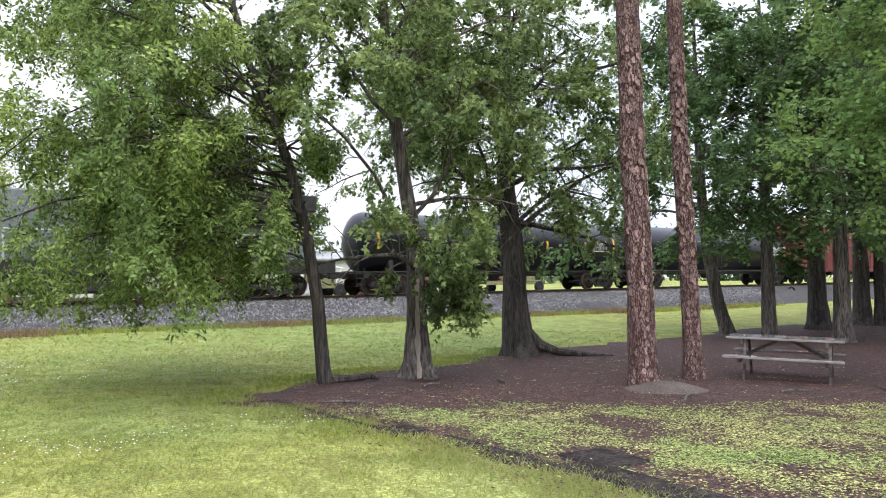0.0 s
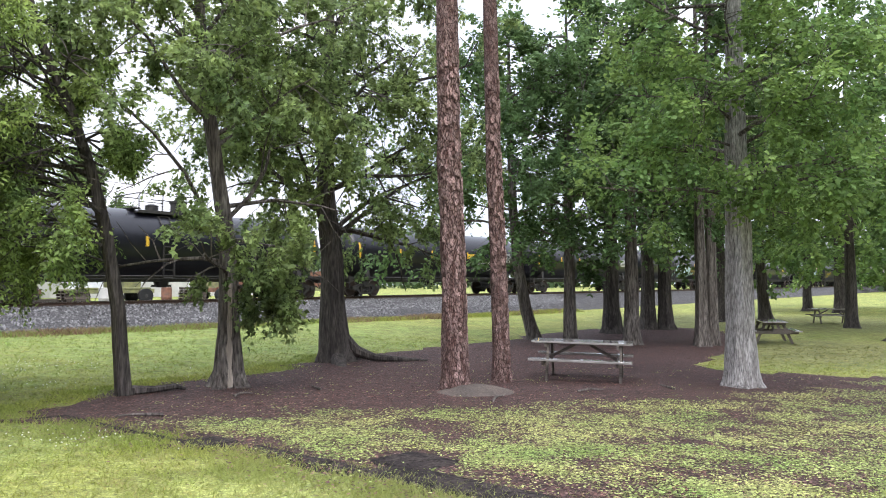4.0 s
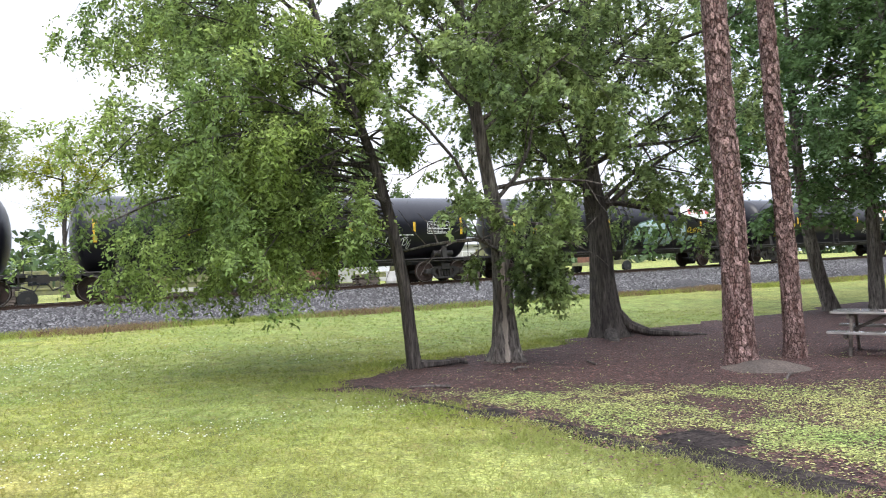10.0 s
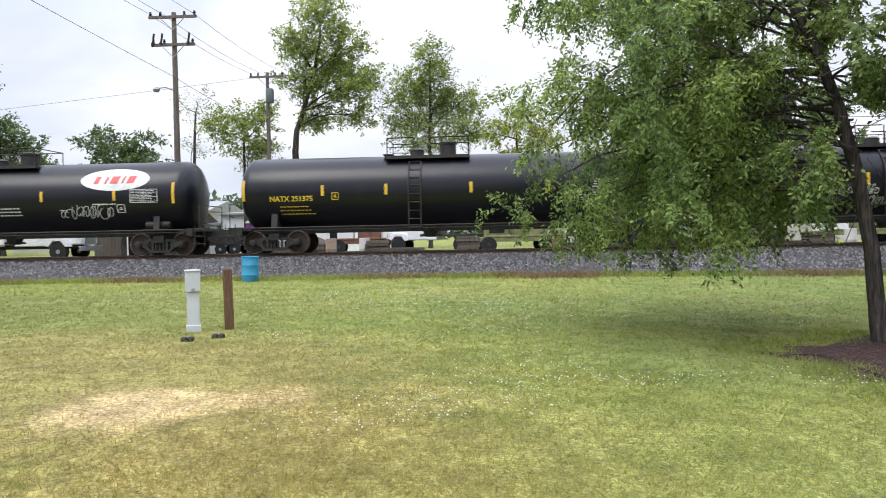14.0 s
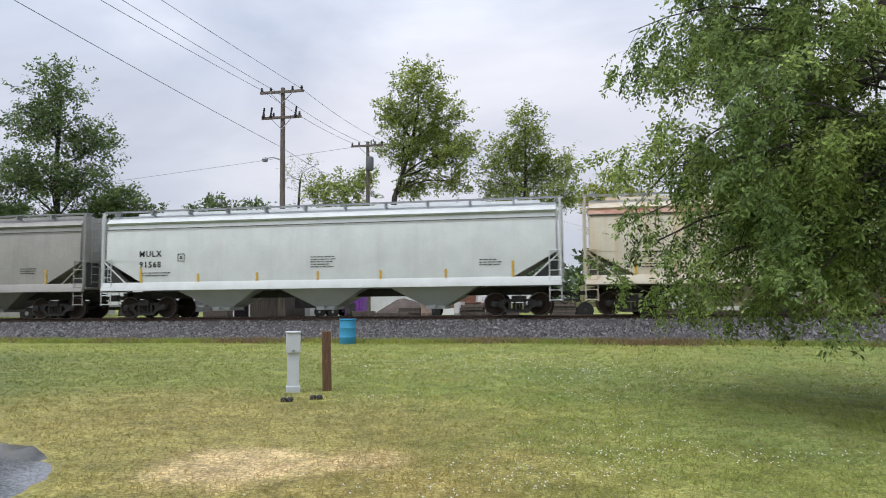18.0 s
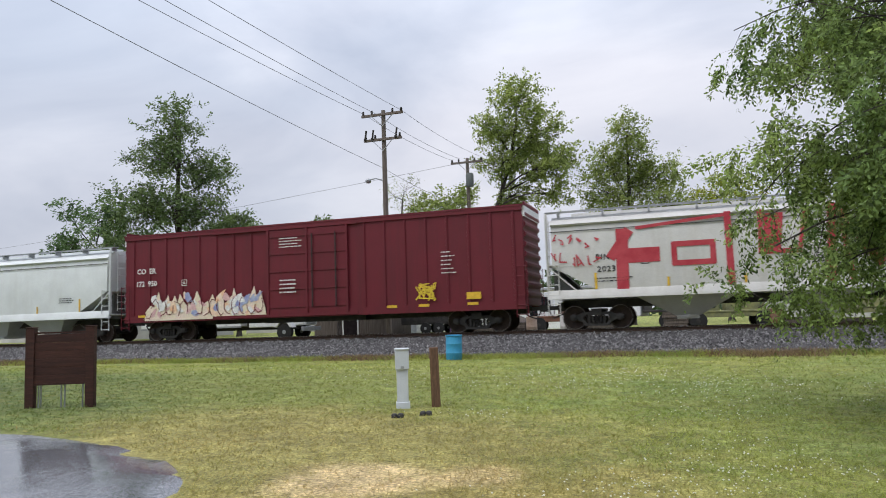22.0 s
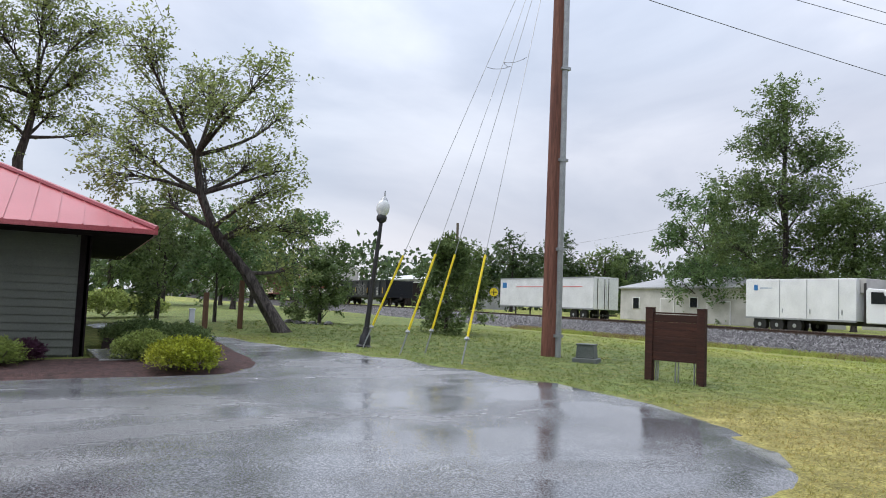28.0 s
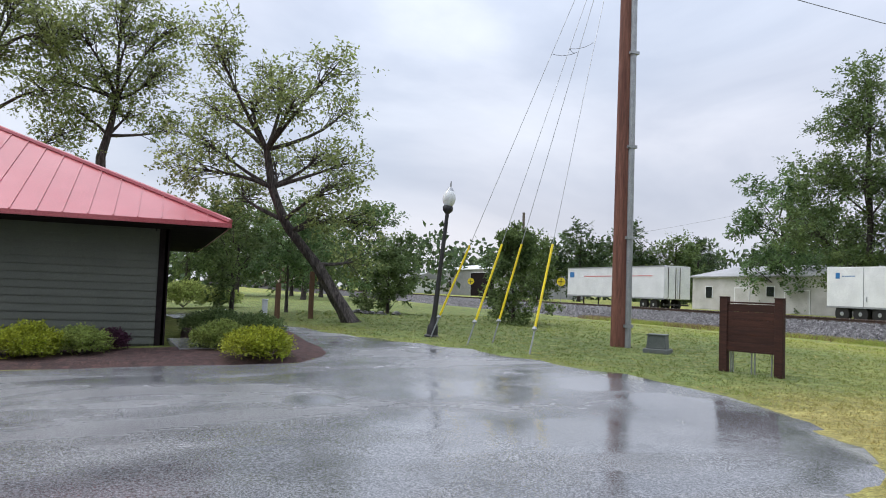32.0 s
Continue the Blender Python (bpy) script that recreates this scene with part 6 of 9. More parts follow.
def trunk_tube(g, pts, rads, flare=1.8, n=14, ribs=0.12, seed=0):
    """A trunk with a flared, ribbed foot."""
    r = random.Random(seed)
    ph = r.uniform(0, 6.28)
    P = [Vector(p) for p in pts]
    h0 = (P[1] - P[0])
    extra = [(P[0] - h0.normalized() * 0.25, rads[0] * flare * 1.15), (P[0], rads[0] * flare), (P[0] + h0.normalized() * 0.12, rads[0] * (1 + (flare - 1) * 0.55)), (P[0] + h0.normalized() * 0.35, rads[0] * (1 + (flare - 1) * 0.2)), (P[0] + h0.normalized() * 0.8, rads[0])]
    seq = extra + [(p, q) for p, q in zip(P[1:], rads[1:])]
    rows = []
    for i in range(len(seq) - 1):
        (a, ra), (b, rb) = seq[i], seq[i + 1]
        m = max(1, int((b - a).length / 0.5))
        rows += [(a.lerp(b, k / m), ra + (rb - ra) * k / m) for k in range(m)]
    rows.append(seq[-1])
    v, f = [], []
    for i, (p, rad) in enumerate(rows):
        fl = max(0, rad / rads[0] - 1)
        for k in range(n):
            a = 2 * math.pi * k / n
            q = rad * (1 + (ribs + fl * 0.35) * math.sin(a * 4 + ph) * 0.6 + 0.05 * math.sin(a * 7 + i) + 0.06 * r.uniform(-1, 1))
            v.append((p.x + q * math.cos(a), p.y + q * math.sin(a), p.z))
    for i in range(len(rows) - 1):
        f += [(i * n + k, i * n + (k + 1) % n, i * n + n + (k + 1) % n, i * n + n + k) for k in range(n)]
    g.add(v, f)


def plant(name, label, base, g_trunk, p, leaf, bark, per, reach, size, category="tree", droop=0.2, group="", keep=None, aspect=0.5, lobed=False, tilt=0.45):
    """Joins trunk, limbs and crown under one Empty at the foot of the tree; all were drawn round the foot as origin."""
    ob = thing(name, label, category, Matrix.Translation(base), group)
    part("trunk", g_trunk, M[bark], ob)
    for w in p.all:
        part("limb", w, M["bark" if bark == "bark_pale" else bark], ob)
    t, d, rng = p.crown(keep)
    part("crown", sprays_mesh("crown", t, d, size, M[leaf], rng, per, reach, droop, aspect, lobed, tilt), None, ob)
    return ob


def at_ground(x, y, sink=0.02):
    return Vector((x, y, gz(x, y) - sink))


def weeping_tree():
    """The slim tree whose long limbs hang over the lawn on its open side."""
    p, g = Plant(5), Geo()
    p.floor = 1.35
    trunk = [(0, 0, 0), (-0.10, 0.02, 1.4), (-0.30, 0.05, 2.6), (-0.55, 0.08, 3.6), (-0.85, 0.15, 4.5), (-1.2, 0.3, 5.4), (-1.5, 0.4, 6.6), (-1.7, 0.5, 8.4)]
    trunk_tube(g, trunk, [0.115, 0.105, 0.098, 0.09, 0.08, 0.066, 0.05, 0.03], 1.25, 14)
    g.tube([(0.05, -0.02, 0.10), (0.45, -0.10, 0.09), (0.8, -0.15, 0.11), (1.0, -0.1, 0.05)], [0.10, 0.06, 0.05, 0.03], 7)
    for i in range(50):
        h = 2.5 + 5.8 * (i / 49) ** 1.1
        k = max(j for j in range(len(trunk)) if trunk[j][2] <= h)
        q = Vector(trunk[k]).lerp(Vector(trunk[min(k + 1, 7)]), (h - trunk[k][2]) / max(trunk[min(k + 1, 7)][2] - trunk[k][2], 0.1))
        a = radians(153 + p.r.gauss(0, 48))
        if i % 6 == 5 and h > 4.6:
            a = radians(p.r.uniform(-60, 60))
        left = max(0.0, math.cos(a - radians(153)))
        l = (1.4 + 3.75 * left) * p.r.uniform(0.8, 1.12) * 0.94 * (1 - 0.52 * max(0, h - 4.3) / 3.9)
        p.limb(q, (math.cos(a), math.sin(a), 0.35 + 0.10 * (h - 4) + p.r.uniform(-0.3, 0.35)), l, 0.026 if i % 5 else 0.04, 2, 0.42, 0.22, 7, 0.75, 0.30, 6, 0.18)
    # the lowest limbs make a skirt that hangs almost to the lawn
    for i in range(16):
        h = 2.1 + 1.9 * i / 15
        a = radians(153 + p.r.gauss(0, 38))
        p.limb((-0.18 - 0.12 * (h - 2), 0.04, h), (math.cos(a), math.sin(a), 0.42), (2.6 + 1.9 * max(0.0, math.cos(a - radians(153)))) * p.r.uniform(0.7, 1.05), 0.024, 2, 0.42, 0.22, 7, 0.75, 0.32, 6, 0.3)
    lean_at = lambda z: np.interp(z, [q[2] for q in trunk], [0.889 * q[0] - 0.459 * q[1] for q in trunk])

    def keep(c):
        lat, near = 0.889 * c[0] - 0.459 * c[1], -0.459 * c[0] - 0.889 * c[1]
        if c[2] < 5.0 and near > -0.1 and abs(lat - lean_at(c[2])) < 0.22:
            return False
        if c[2] < 1.28 + 0.95 * (1 - sstep((-lat - 0.1) / 1.6)) + 0.45 * noise.noise((c[0] * 0.9, c[1] * 0.9, 4.0)):
            return False
        # gaps between the tiers of limbs, wider towards the top
        return noise.noise((c[0] * 0.75, c[1] * 0.75, c[2] * 1.3)) + 0.55 * noise.noise((c[0] * 2.1, c[1] * 2.1, c[2] * 3.0)) > -0.31 + 0.06 * max(0.0, c[2] - 3.8)

    plant("weeping_tree", "slim leaning tree with drooping feathery green limbs", at_ground(5.85, 11.33), g, p, "leaf_a", "bark_dark", 9, 0.32, 0.082, droop=0.55, keep=keep, aspect=0.42, tilt=0.6)


def split_tree():
    """A sweetgum with a bleached scar down its flared foot."""
    p, g = Plant(11), Geo()
    trunk_tube(g, [(0, 0, 0), (0.03, 0, 1.0), (0.0, 0, 2.4), (-0.25, 0, 3.8), (-0.55, 0, 5.6), (-0.7, 0, 8)], [0.205, 0.18, 0.155, 0.12, 0.10, 0.06], 1.9, 18, 0.22, 2)
    for q, d, l in (((0, 0, 2.3), (-0.5, -0.1, 0.9), 4.2), ((-0.1, 0, 2.9), (0.6, -0.3, 0.8), 3.2), ((0, 0, 2.0), (-0.8, -0.6, 0.25), 2.0), ((-0.02, 0, 2.1), (0.55, -0.7, 0.05), 1.7), ((0, 0, 2.2), (-0.95, 0.3, 0.3), 2.3),
                    ((-0.3, 0, 4.2), (0.8, 0.2, 0.5), 3.0), ((-0.35, 0, 4.6), (-0.8, 0.2, 0.6), 2.8), ((-0.5, 0, 5.4), (0.6, -0.5, 0.6), 3.0), ((-0.55, 0, 6.0), (-0.5, 0.6, 0.7), 2.8), ((-0.6, 0, 6.8), (0.3, 0.1, 1), 2.6), ((0, 0, 2.6), (0.2, -0.9, 0.1), 1.5),
                    ((0.02, 0, 1.8), (0.4, -0.6, -0.15), 1.2), ((0, 0, 3.2), (0.9, -0.1, 0.2), 2.2), ((-0.4, 0, 5.0), (0.5, 0.6, 0.4), 2.4), ((-0.3, 0, 4.4), (0.3, -0.9, 0.3), 2.2), ((-0.5, 0, 5.8), (0.9, -0.2, 0.4), 2.6), ((-0.6, 0, 6.4), (-0.9, -0.3, 0.3), 2.4), ((-0.65, 0, 7.2), (0.8, 0.4, 0.3), 2.4), ((-0.65, 0, 7.6), (-0.6, -0.6, 0.5), 2.2), ((-0.45, 0, 5.2), (-0.6, -0.8, 0.1), 2.0)):
        p.limb(q, d, l, 0.045, 2, 0.25, 0.28, 5, 0.85, 0.42, 5, 0.3)
    for lat, z, w, h in ((0.4, 5.4, 0.8, 0.6), (-0.8, 6.4, 1.0, 0.7), (0.5, 7.2, 1.0, 0.7)):
        p.bough((-0.45, 0, z - 1.0), (lat * 0.81 - 0.3, lat * -0.59, z), w, h, 0.045, 8, 0.4, 0.2)
    side = lambda c: -0.83 * c[0] + 0.56 * c[1]
    keep = lambda c: c[2] > 1.25 and (-1.0 if c[2] < 2.3 else -1.4 if c[2] < 3.8 else -3.0) < side(c) < (0.5 if c[2] < 2.6 else 0.85 if c[2] < 4.1 else 2.6)
    ob = plant("sweetgum_tree", "sweetgum tree with a pale split down its trunk", at_ground(7.55, 11.05), g, p, "leaf_b", "bark", 14, 0.32, 0.102, droop=0.45, keep=keep, lobed=True, tilt=0.6)
    scar = Geo()
    v, f = [], []
    for i in range(12):
        z = 0.08 + i * 0.16
        w = 0.055 * (1 - 0.45 * i / 11) * (1 + 0.3 * math.sin(i * 2.1))
        r = 0.19 * (1 + 0.42 * max(0, 1 - z / 0.4)) + 0.022
        for s in (-1, 0, 1):
            a = radians(-118) + s * w / r
            v.append((0.01 + r * math.cos(a) * (1.03 if s == 0 else 1), r * math.sin(a) * (1.03 if s == 0 else 1), z))
    f = [(i * 3 + k, i * 3 + k + 1, i * 3 + k + 4, i * 3 + k + 3) for i in range(11) for k in range(2)]
    part("scar", scar.add(v, f), M["scar"], ob, "bleached bare wood strip")


def big_root_tree():
    p, g = Plant(21), Geo()
    trunk_tube(g, [(0, 0, 0), (-0.1, 0, 1.4), (-0.15, 0, 2.6), (-0.35, 0, 4.2), (-0.3, 0, 6), (-0.2, 0, 9)], [0.33, 0.28, 0.25, 0.20, 0.16, 0.09], 1.55, 16, 0.16, 5)
    for pts in (((0.16, -0.08, 0.62), (0.45, -0.25, 0.30), (0.85, -0.48, 0.13), (1.4, -0.8, 0.06), (2.1, -1.15, -0.01)), ((0.2, 0.1, 0.2), (0.9, 0.2, 0.06), (1.6, 0.2, 0.0)), ((-0.2, -0.3, 0.15), (-0.5, -0.7, 0.03), (-0.7, -1.1, -0.03))):
        g.tube(pts, [0.19, 0.15, 0.10, 0.07, 0.03][:len(pts)], 9)
    for q, d, l in (((-0.2, 0, 2.8), (-0.5, -0.3, 0.8), 3.8), ((-0.2, 0, 3.0), (0.7, -0.2, 0.7), 3.8), ((-0.3, 0, 3.6), (-0.7, 0.4, 0.7), 3.6), ((-0.3, 0, 4.2), (0.9, 0.1, 0.4), 4.0), ((-0.3, 0, 5), (-0.8, -0.4, 0.5), 3.8), ((-0.3, 0, 5.6), (0.7, -0.6, 0.5), 4.0),
                    ((-0.3, 0, 6.4), (0.5, 0.5, 0.7), 3.6), ((-0.2, 0, 7.2), (-0.6, 0, 0.8), 3.4), ((-0.2, 0, 8), (0.4, -0.2, 1), 3.2), ((-0.2, 0, 3.3), (0.9, -0.5, 0.15), 2.8), ((-0.3, 0, 3.9), (-0.4, -0.9, 0.3), 2.6), ((-0.3, 0, 4.6), (0.5, -0.9, 0.2), 2.8), ((-0.3, 0, 5.2), (0.9, 0.4, 0.3), 3.4), ((-0.3, 0, 5.5), (-0.9, 0.2, 0.3), 3.2), ((-0.25, 0, 6.2), (-0.5, -0.8, 0.3), 3.0), ((-0.25, 0, 6.8), (0.9, -0.2, 0.3), 3.2), ((-0.2, 0, 7.5), (0.3, -0.9, 0.4), 2.8), ((-0.2, 0, 7.8), (-0.9, 0.3, 0.4), 2.8), ((-0.3, 0, 4.0), (0.2, 0.9, 0.4), 3.0)):
        p.limb(q, d, l, 0.075, 2, 0.18, 0.28, 5, 0.85, 0.45, 5, 0.3)
    for lat, z, w, h in ((1.6, 4.3, 0.9, 0.8), (2.0, 5.4, 1.1, 0.9), (1.3, 6.6, 1.2, 1.0), (1.9, 7.8, 1.2, 1.0), (-1.4, 7.0, 1.1, 0.9), (0.4, 8.7, 1.4, 0.9)):
        p.bough((-0.3, 0, z - 1.2), (lat * 0.74 - 0.3, lat * -0.67, z), w, h, 0.07, 9, 0.45, 0.2)
    plant("sweetgum_tree", "stout sweetgum tree with long surface roots", at_ground(12.25, 13.45), g, p, "leaf_b", "bark_dark", 14, 0.42, 0.116, droop=0.4, lobed=True, tilt=0.6, keep=lambda c: c[2] > 2.3 and noise.noise((c[0] * 0.7, c[1] * 0.7, c[2] * 0.9)) > (-0.12 if c[2] < 4.8 else -0.32))


def pine(x, y, r, lean, seed, height=19):
    p, g = Plant(seed), Geo()
    pts = [(lean * h / 10 + 0.02 * math.sin(h), 0.01 * math.sin(h * 2), h) for h in (0, 2, 4, 6, 8, 11, 14, height)]
    trunk_tube(g, pts, [r, r * 0.93, r * 0.88, r * 0.83, r * 0.78, r * 0.66, r * 0.5, r * 0.2], 1.35, 16, 0.05, seed)
    for i in range(22):
        h = 11 + i * 0.36
        a = p.r.uniform(0, 6.28)
        p.limb((lean * h / 10, 0, h), (math.cos(a), math.sin(a), 0.25), 3.4 - i * 0.09, 0.05, 1, 0.1, 0.2, 5, 0.7, 0.4, 4, 0.4)
    ob = plant("pine_tree", "tall straight pine with plated red-brown bark", at_ground(x, y), g, p, "needle", "bark_pine", 9, 0.3, 0.22, group="pines", aspect=0.10)
    # bark plates on the lower trunk, each one proud of the last
    rng = random.Random(seed)
    base = ob.matrix_basis.translation
    holder_me = [Geo().prism([(-w, -l), (w * 0.7, -l * 1.1), (w, -l * 0.2), (w * 0.8, l), (-w * 0.6, l * 1.05), (-w * 1.05, l * 0.3)], 0, 0.012, "x").mesh("bark_plate", M["plate"]) for w, l in ((0.022, 0.035), (0.028, 0.05), (0.018, 0.06))]
    for i in range(230):
        h = rng.uniform(0.1, 6.0)
        a = rng.uniform(math.pi * 0.9, 1.9 * math.pi)
        rr = r * (1 - 0.024 * h) * (1 + 0.3 * max(0, 1 - h / 0.4))
        part("bark_plate", holder_me[i % 3], None, ob, m=pose(lean * h / 10 + 0.02 * math.sin(h) + rr * math.cos(a), rr * math.sin(a), h, 0, 0, math.degrees(a)))
    return ob


def grove_tree(x, y, r, seed, height=13, bark="bark", leaf="leaf_c", lean=(0, 0), low=3.2, label="straight maple with bright green foliage", n=17, size=0.165, per=11, width=3.4, flare=1.5, sprays=(), clear=0.0, clumps=()):
    p, g = Plant(seed), Geo()
    hs = (0, 1.2, 3, 5, 8, height)
    pts = [(lean[0] * (1 - math.exp(-h / 2.5)), lean[1] * (1 - math.exp(-h / 2.5)), h) for h in hs]
    if x > 27:
        per, size = max(5, per - 4), size * 1.12
    trunk_tube(g, pts, [r, r * 0.9, r * 0.8, r * 0.68, r * 0.45, r * 0.12], flare, 12, 0.12, seed)
    for i in range(n):
        h = low + (height - low - 0.5) * (i / n)
        a = i * 2.4 + p.r.uniform(-0.5, 0.5)
        l = width * (1.05 - 0.55 * i / n) * p.r.uniform(0.75, 1.2)
        p.limb((lean[0], lean[1], h), (math.cos(a), math.sin(a), 0.25), l, 0.05, 2, 0.15, 0.25, 4, 0.8, 0.45, 4, 0.3)
    for h, a, l in sprays:
        p.limb((lean[0], lean[1], h), (math.cos(radians(a)), math.sin(radians(a)), 0.2), l, 0.03, 2, 0.12, 0.25, 5, 0.9, 0.5, 4, 0.35)
    for lat, near, z, w, h in clumps:
        p.bough((0, 0, z - 0.5), (lat * 0.309 - near * 0.951, lat * -0.951 - near * 0.309, z), w, h, 0.04, 9, 0.35, 0.05)
    return plant("maple_tree", label, at_ground(x, y), g, p, leaf, bark, per, 0.5, size, droop=0.22, group="grove trees", aspect=0.62, tilt=0.35,
                 keep=(lambda c: not (c[2] < clear and not 3.45 < c[2] < 4.1 and not 5.3 < c[2] < 5.9 and -0.954 * c[0] - 0.3 * c[1] > -0.1 and abs(0.3 * c[0] - 0.954 * c[1]) < 0.5)) if clear else None)


def crown_tree(name, label, x, y, height, width, leaf, seed, low=0.25, r=0.3, per=7, size=0.3, bark="bark_dark", sigma=0.45, kids=4, up=0.08, n=11, lean=0.0, oval=0.5):
    """A free-standing tree: limbs up a wavering leader."""
    p, g = Plant(seed), Geo()
    wob = [Vector((p.r.gauss(0, 0.02) * height * k + lean * k, p.r.gauss(0, 0.02) * height * k, height * k)) for k in (0, 0.12, 0.3, 0.5, 0.68, 0.85)]
    trunk_tube(g, wob, [r, r * 0.9, r * 0.72, r * 0.5, r * 0.28, r * 0.1], 1.4, 10, 0.1, seed)
    for i in range(n):
        k = i / (n - 1)
        h = height * (low + (0.84 - low) * k)
        j = max(q for q in range(6) if wob[q].z <= h + 1e-6)
        q = wob[j].lerp(wob[min(j + 1, 5)], (h - wob[j].z) / max(wob[min(j + 1, 5)].z - wob[j].z, 0.1))
        a = i * 2.4 + p.r.uniform(-0.5, 0.5)
        l = width * (1 - abs(k - oval) ** 1.6 * 0.75) * p.r.uniform(0.7, 1.12)
        p.limb(q, (math.cos(a), math.sin(a), 0.25 + 0.9 * k), l, r * 0.3, 2, 0.02, 0.3, kids, 0.85, 0.5, 4, 0.25, up)
    return plant(name, label, Vector((x, y, gz(x, y) - 0.05)), g, p, leaf, bark, per, sigma * 1.5, size)


def lobed_tree(name, label, x, y, way, trunk, lobes, leaf, seed, r=0.3, dens=3.0, twig=0.5, per=8, reach=0.45, size=0.2, bark="bark_dark", deep=0.45, sag=0.0, shell=0.5, droop=0.2, group=""):
    """A tree drawn clump by clump: way is the compass turn of its broad side; trunk and lobes give (across, height) and (across, height, half width, half height)."""
    p, g = Plant(seed), Geo()
    ux, uy = math.cos(radians(way)), math.sin(radians(way))
    stem = [Vector((a * ux, a * uy, z)) for a, z in trunk]
    trunk_tube(g, stem, [r * (1 - 0.6 * i / (len(stem) - 1)) for i in range(len(stem))], 1.35, 12, 0.1, seed)
    wide = max(abs(a) + w for a, z, w, h in lobes)
    for i, (a, z, w, h) in enumerate(lobes):
        dep = (((i * 0.618) % 1) - 0.5) * 2 * deep * wide * 0.7
        c = Vector((a * ux - dep * uy, a * uy + dep * ux, z))
        low = [q for q in stem if q.z < z - 0.3 * h] or stem[:1]
        src = min(low[-3:], key=lambda q: (q - c).length + 0.3 * abs(q.z - z))
        p.bough(src, c, w * 1.05, h * 1.05, r * 0.30, max(6, int(dens * 4 * (w * h) ** 0.75)), twig, sag, shell)
    return plant(name, label, Vector((x, y, gz(x, y) - 0.05)), g, p, leaf, bark, per, reach, size, droop=droop, group=group)


def build_trees():
    weeping_tree()
    split_tree()
    big_root_tree()
    pine(10.0, 7.95, 0.225, -0.28, 31)
    pine(11.75, 8.2, 0.165, -0.42, 32, 17)
    grove_tree(23.6, 14.9, 0.26, 41, 12, "bark", lean=(-0.9, 0.5), low=3.9, label="maple with a bowed lower trunk", n=22, width=3.8)
    grove_tree(23.4, 13.3, 0.24, 42, 13, "bark", low=3.2, n=22, width=3.8)
    grove_tree(28.5, 14.2, 0.36, 43, 13, "bark_dark", low=4.5)
    grove_tree(23.8, 11.1, 0.28, 44, 12.5, "bark", low=3.4)
    grove_tree(32.2, 14.2, 0.36, 45, 13, "bark_dark", low=4.5, size=0.2)
    grove_tree(32.5, 13.5, 0.33, 46, 13, "bark_dark", low=5.0, size=0.2)
    grove_tree(24.4, 8.9, 0.22, 47, 14, "bark", low=4.4)
    grove_tree(25.0, 8.75, 0.22, 48, 14, "bark", low=5.0)
    grove_tree(14.45, 4.55, 0.28, 49, 13.5, "bark_pale", leaf="leaf_g", sprays=((3.9, 215, 1.5), (5.3, 200, 1.9), (5.6, 165, 2.2), (5.5, 250, 2.2), (4.0, 260, 2.0), (6.6, 195, 1.6), (4.6, 150, 2.0), (3.7, 285, 2.4)), low=3.3, label="tall maple with a pale lichened trunk", size=0.11, per=10, width=2.6, flare=1.45, n=26, clear=6.2, clumps=((0.2, 0.6, 3.8, 0.75, 0.28), (-0.5, 0.6, 5.6, 0.9, 0.35), (1.2, 0.3, 5.1, 1.2, 0.4), (2.0, 0.2, 3.9, 1.0, 0.4), (-1.5, 0.2, 4.7, 0.9, 0.4), (1.8, 0.5, 6.3, 1.2, 0.5), (-1.4, 0.4, 6.4, 1.0, 0.5)))
    grove_tree(45.0, 12.6, 0.36, 50, 13, "bark_dark", lean=(-1.2, 0), low=4.0, size=0.24)
    grove_tree(31.0, 4.15, 0.27, 51, 13, "bark", low=4.6, size=0.2, flare=1.7)
    grove_tree(60.0, 13.8, 0.33, 52, 13, "bark_dark", low=4.0, size=0.3, width=4.2)
    grove_tree(58.0, 11.2, 0.45, 53, 13, "bark_dark", low=4.0, size=0.3, width=4.2)
    grove_tree(52.0, 3.5, 0.35, 54, 13, "bark_dark", low=4.2, size=0.28, width=4.0)
    grove_tree(38.0, 1.0, 0.3, 55, 13, "bark", low=4.2, size=0.22, width=4.0)
    # deeper in the grove
    for i, (x, y, r, low) in enumerate(((38.5, 7.0, 0.28, 3.8), (41.0, 13.8, 0.3, 3.4), (66.0, 8.0, 0.35, 2.6), (70.0, 13.0, 0.35, 2.6))):
        grove_tree(x, y, r, 120 + i, 12.5, "bark_dark", low=low, leaf="leaf_g", size=0.26, width=3.8, per=6, label="maple with low hanging foliage deep in the grove")
    # beyond the track
    lobed_tree("oak_tree", "broad dark green tree beyond the track", -41.3, 51.6, 39, ((0, 0), (0, 4), (0.1, 8), (-0.1, 12), (0, 15), (0.1, 18)),
               ((0.1, 18.2, 3.0, 1.4), (-2.0, 15.6, 2.6, 1.7), (0.2, 15.2, 3.4, 2.0), (3.0, 14.5, 2.2, 1.4), (-3.3, 11.1, 3.3, 2.3), (-0.2, 11.0, 3.8, 2.3), (2.3, 11.3, 2.5, 1.8), (-4.2, 7.2, 3.0, 2.2), (0.2, 7.4, 3.6, 2.2), (3.6, 7.6, 2.6, 2.0), (-1.5, 4.2, 3.2, 1.8), (2.5, 4.4, 3.0, 1.7)), "leaf_d", 61, 0.28, 2.6, 0.65, 8, 0.65, 0.26)
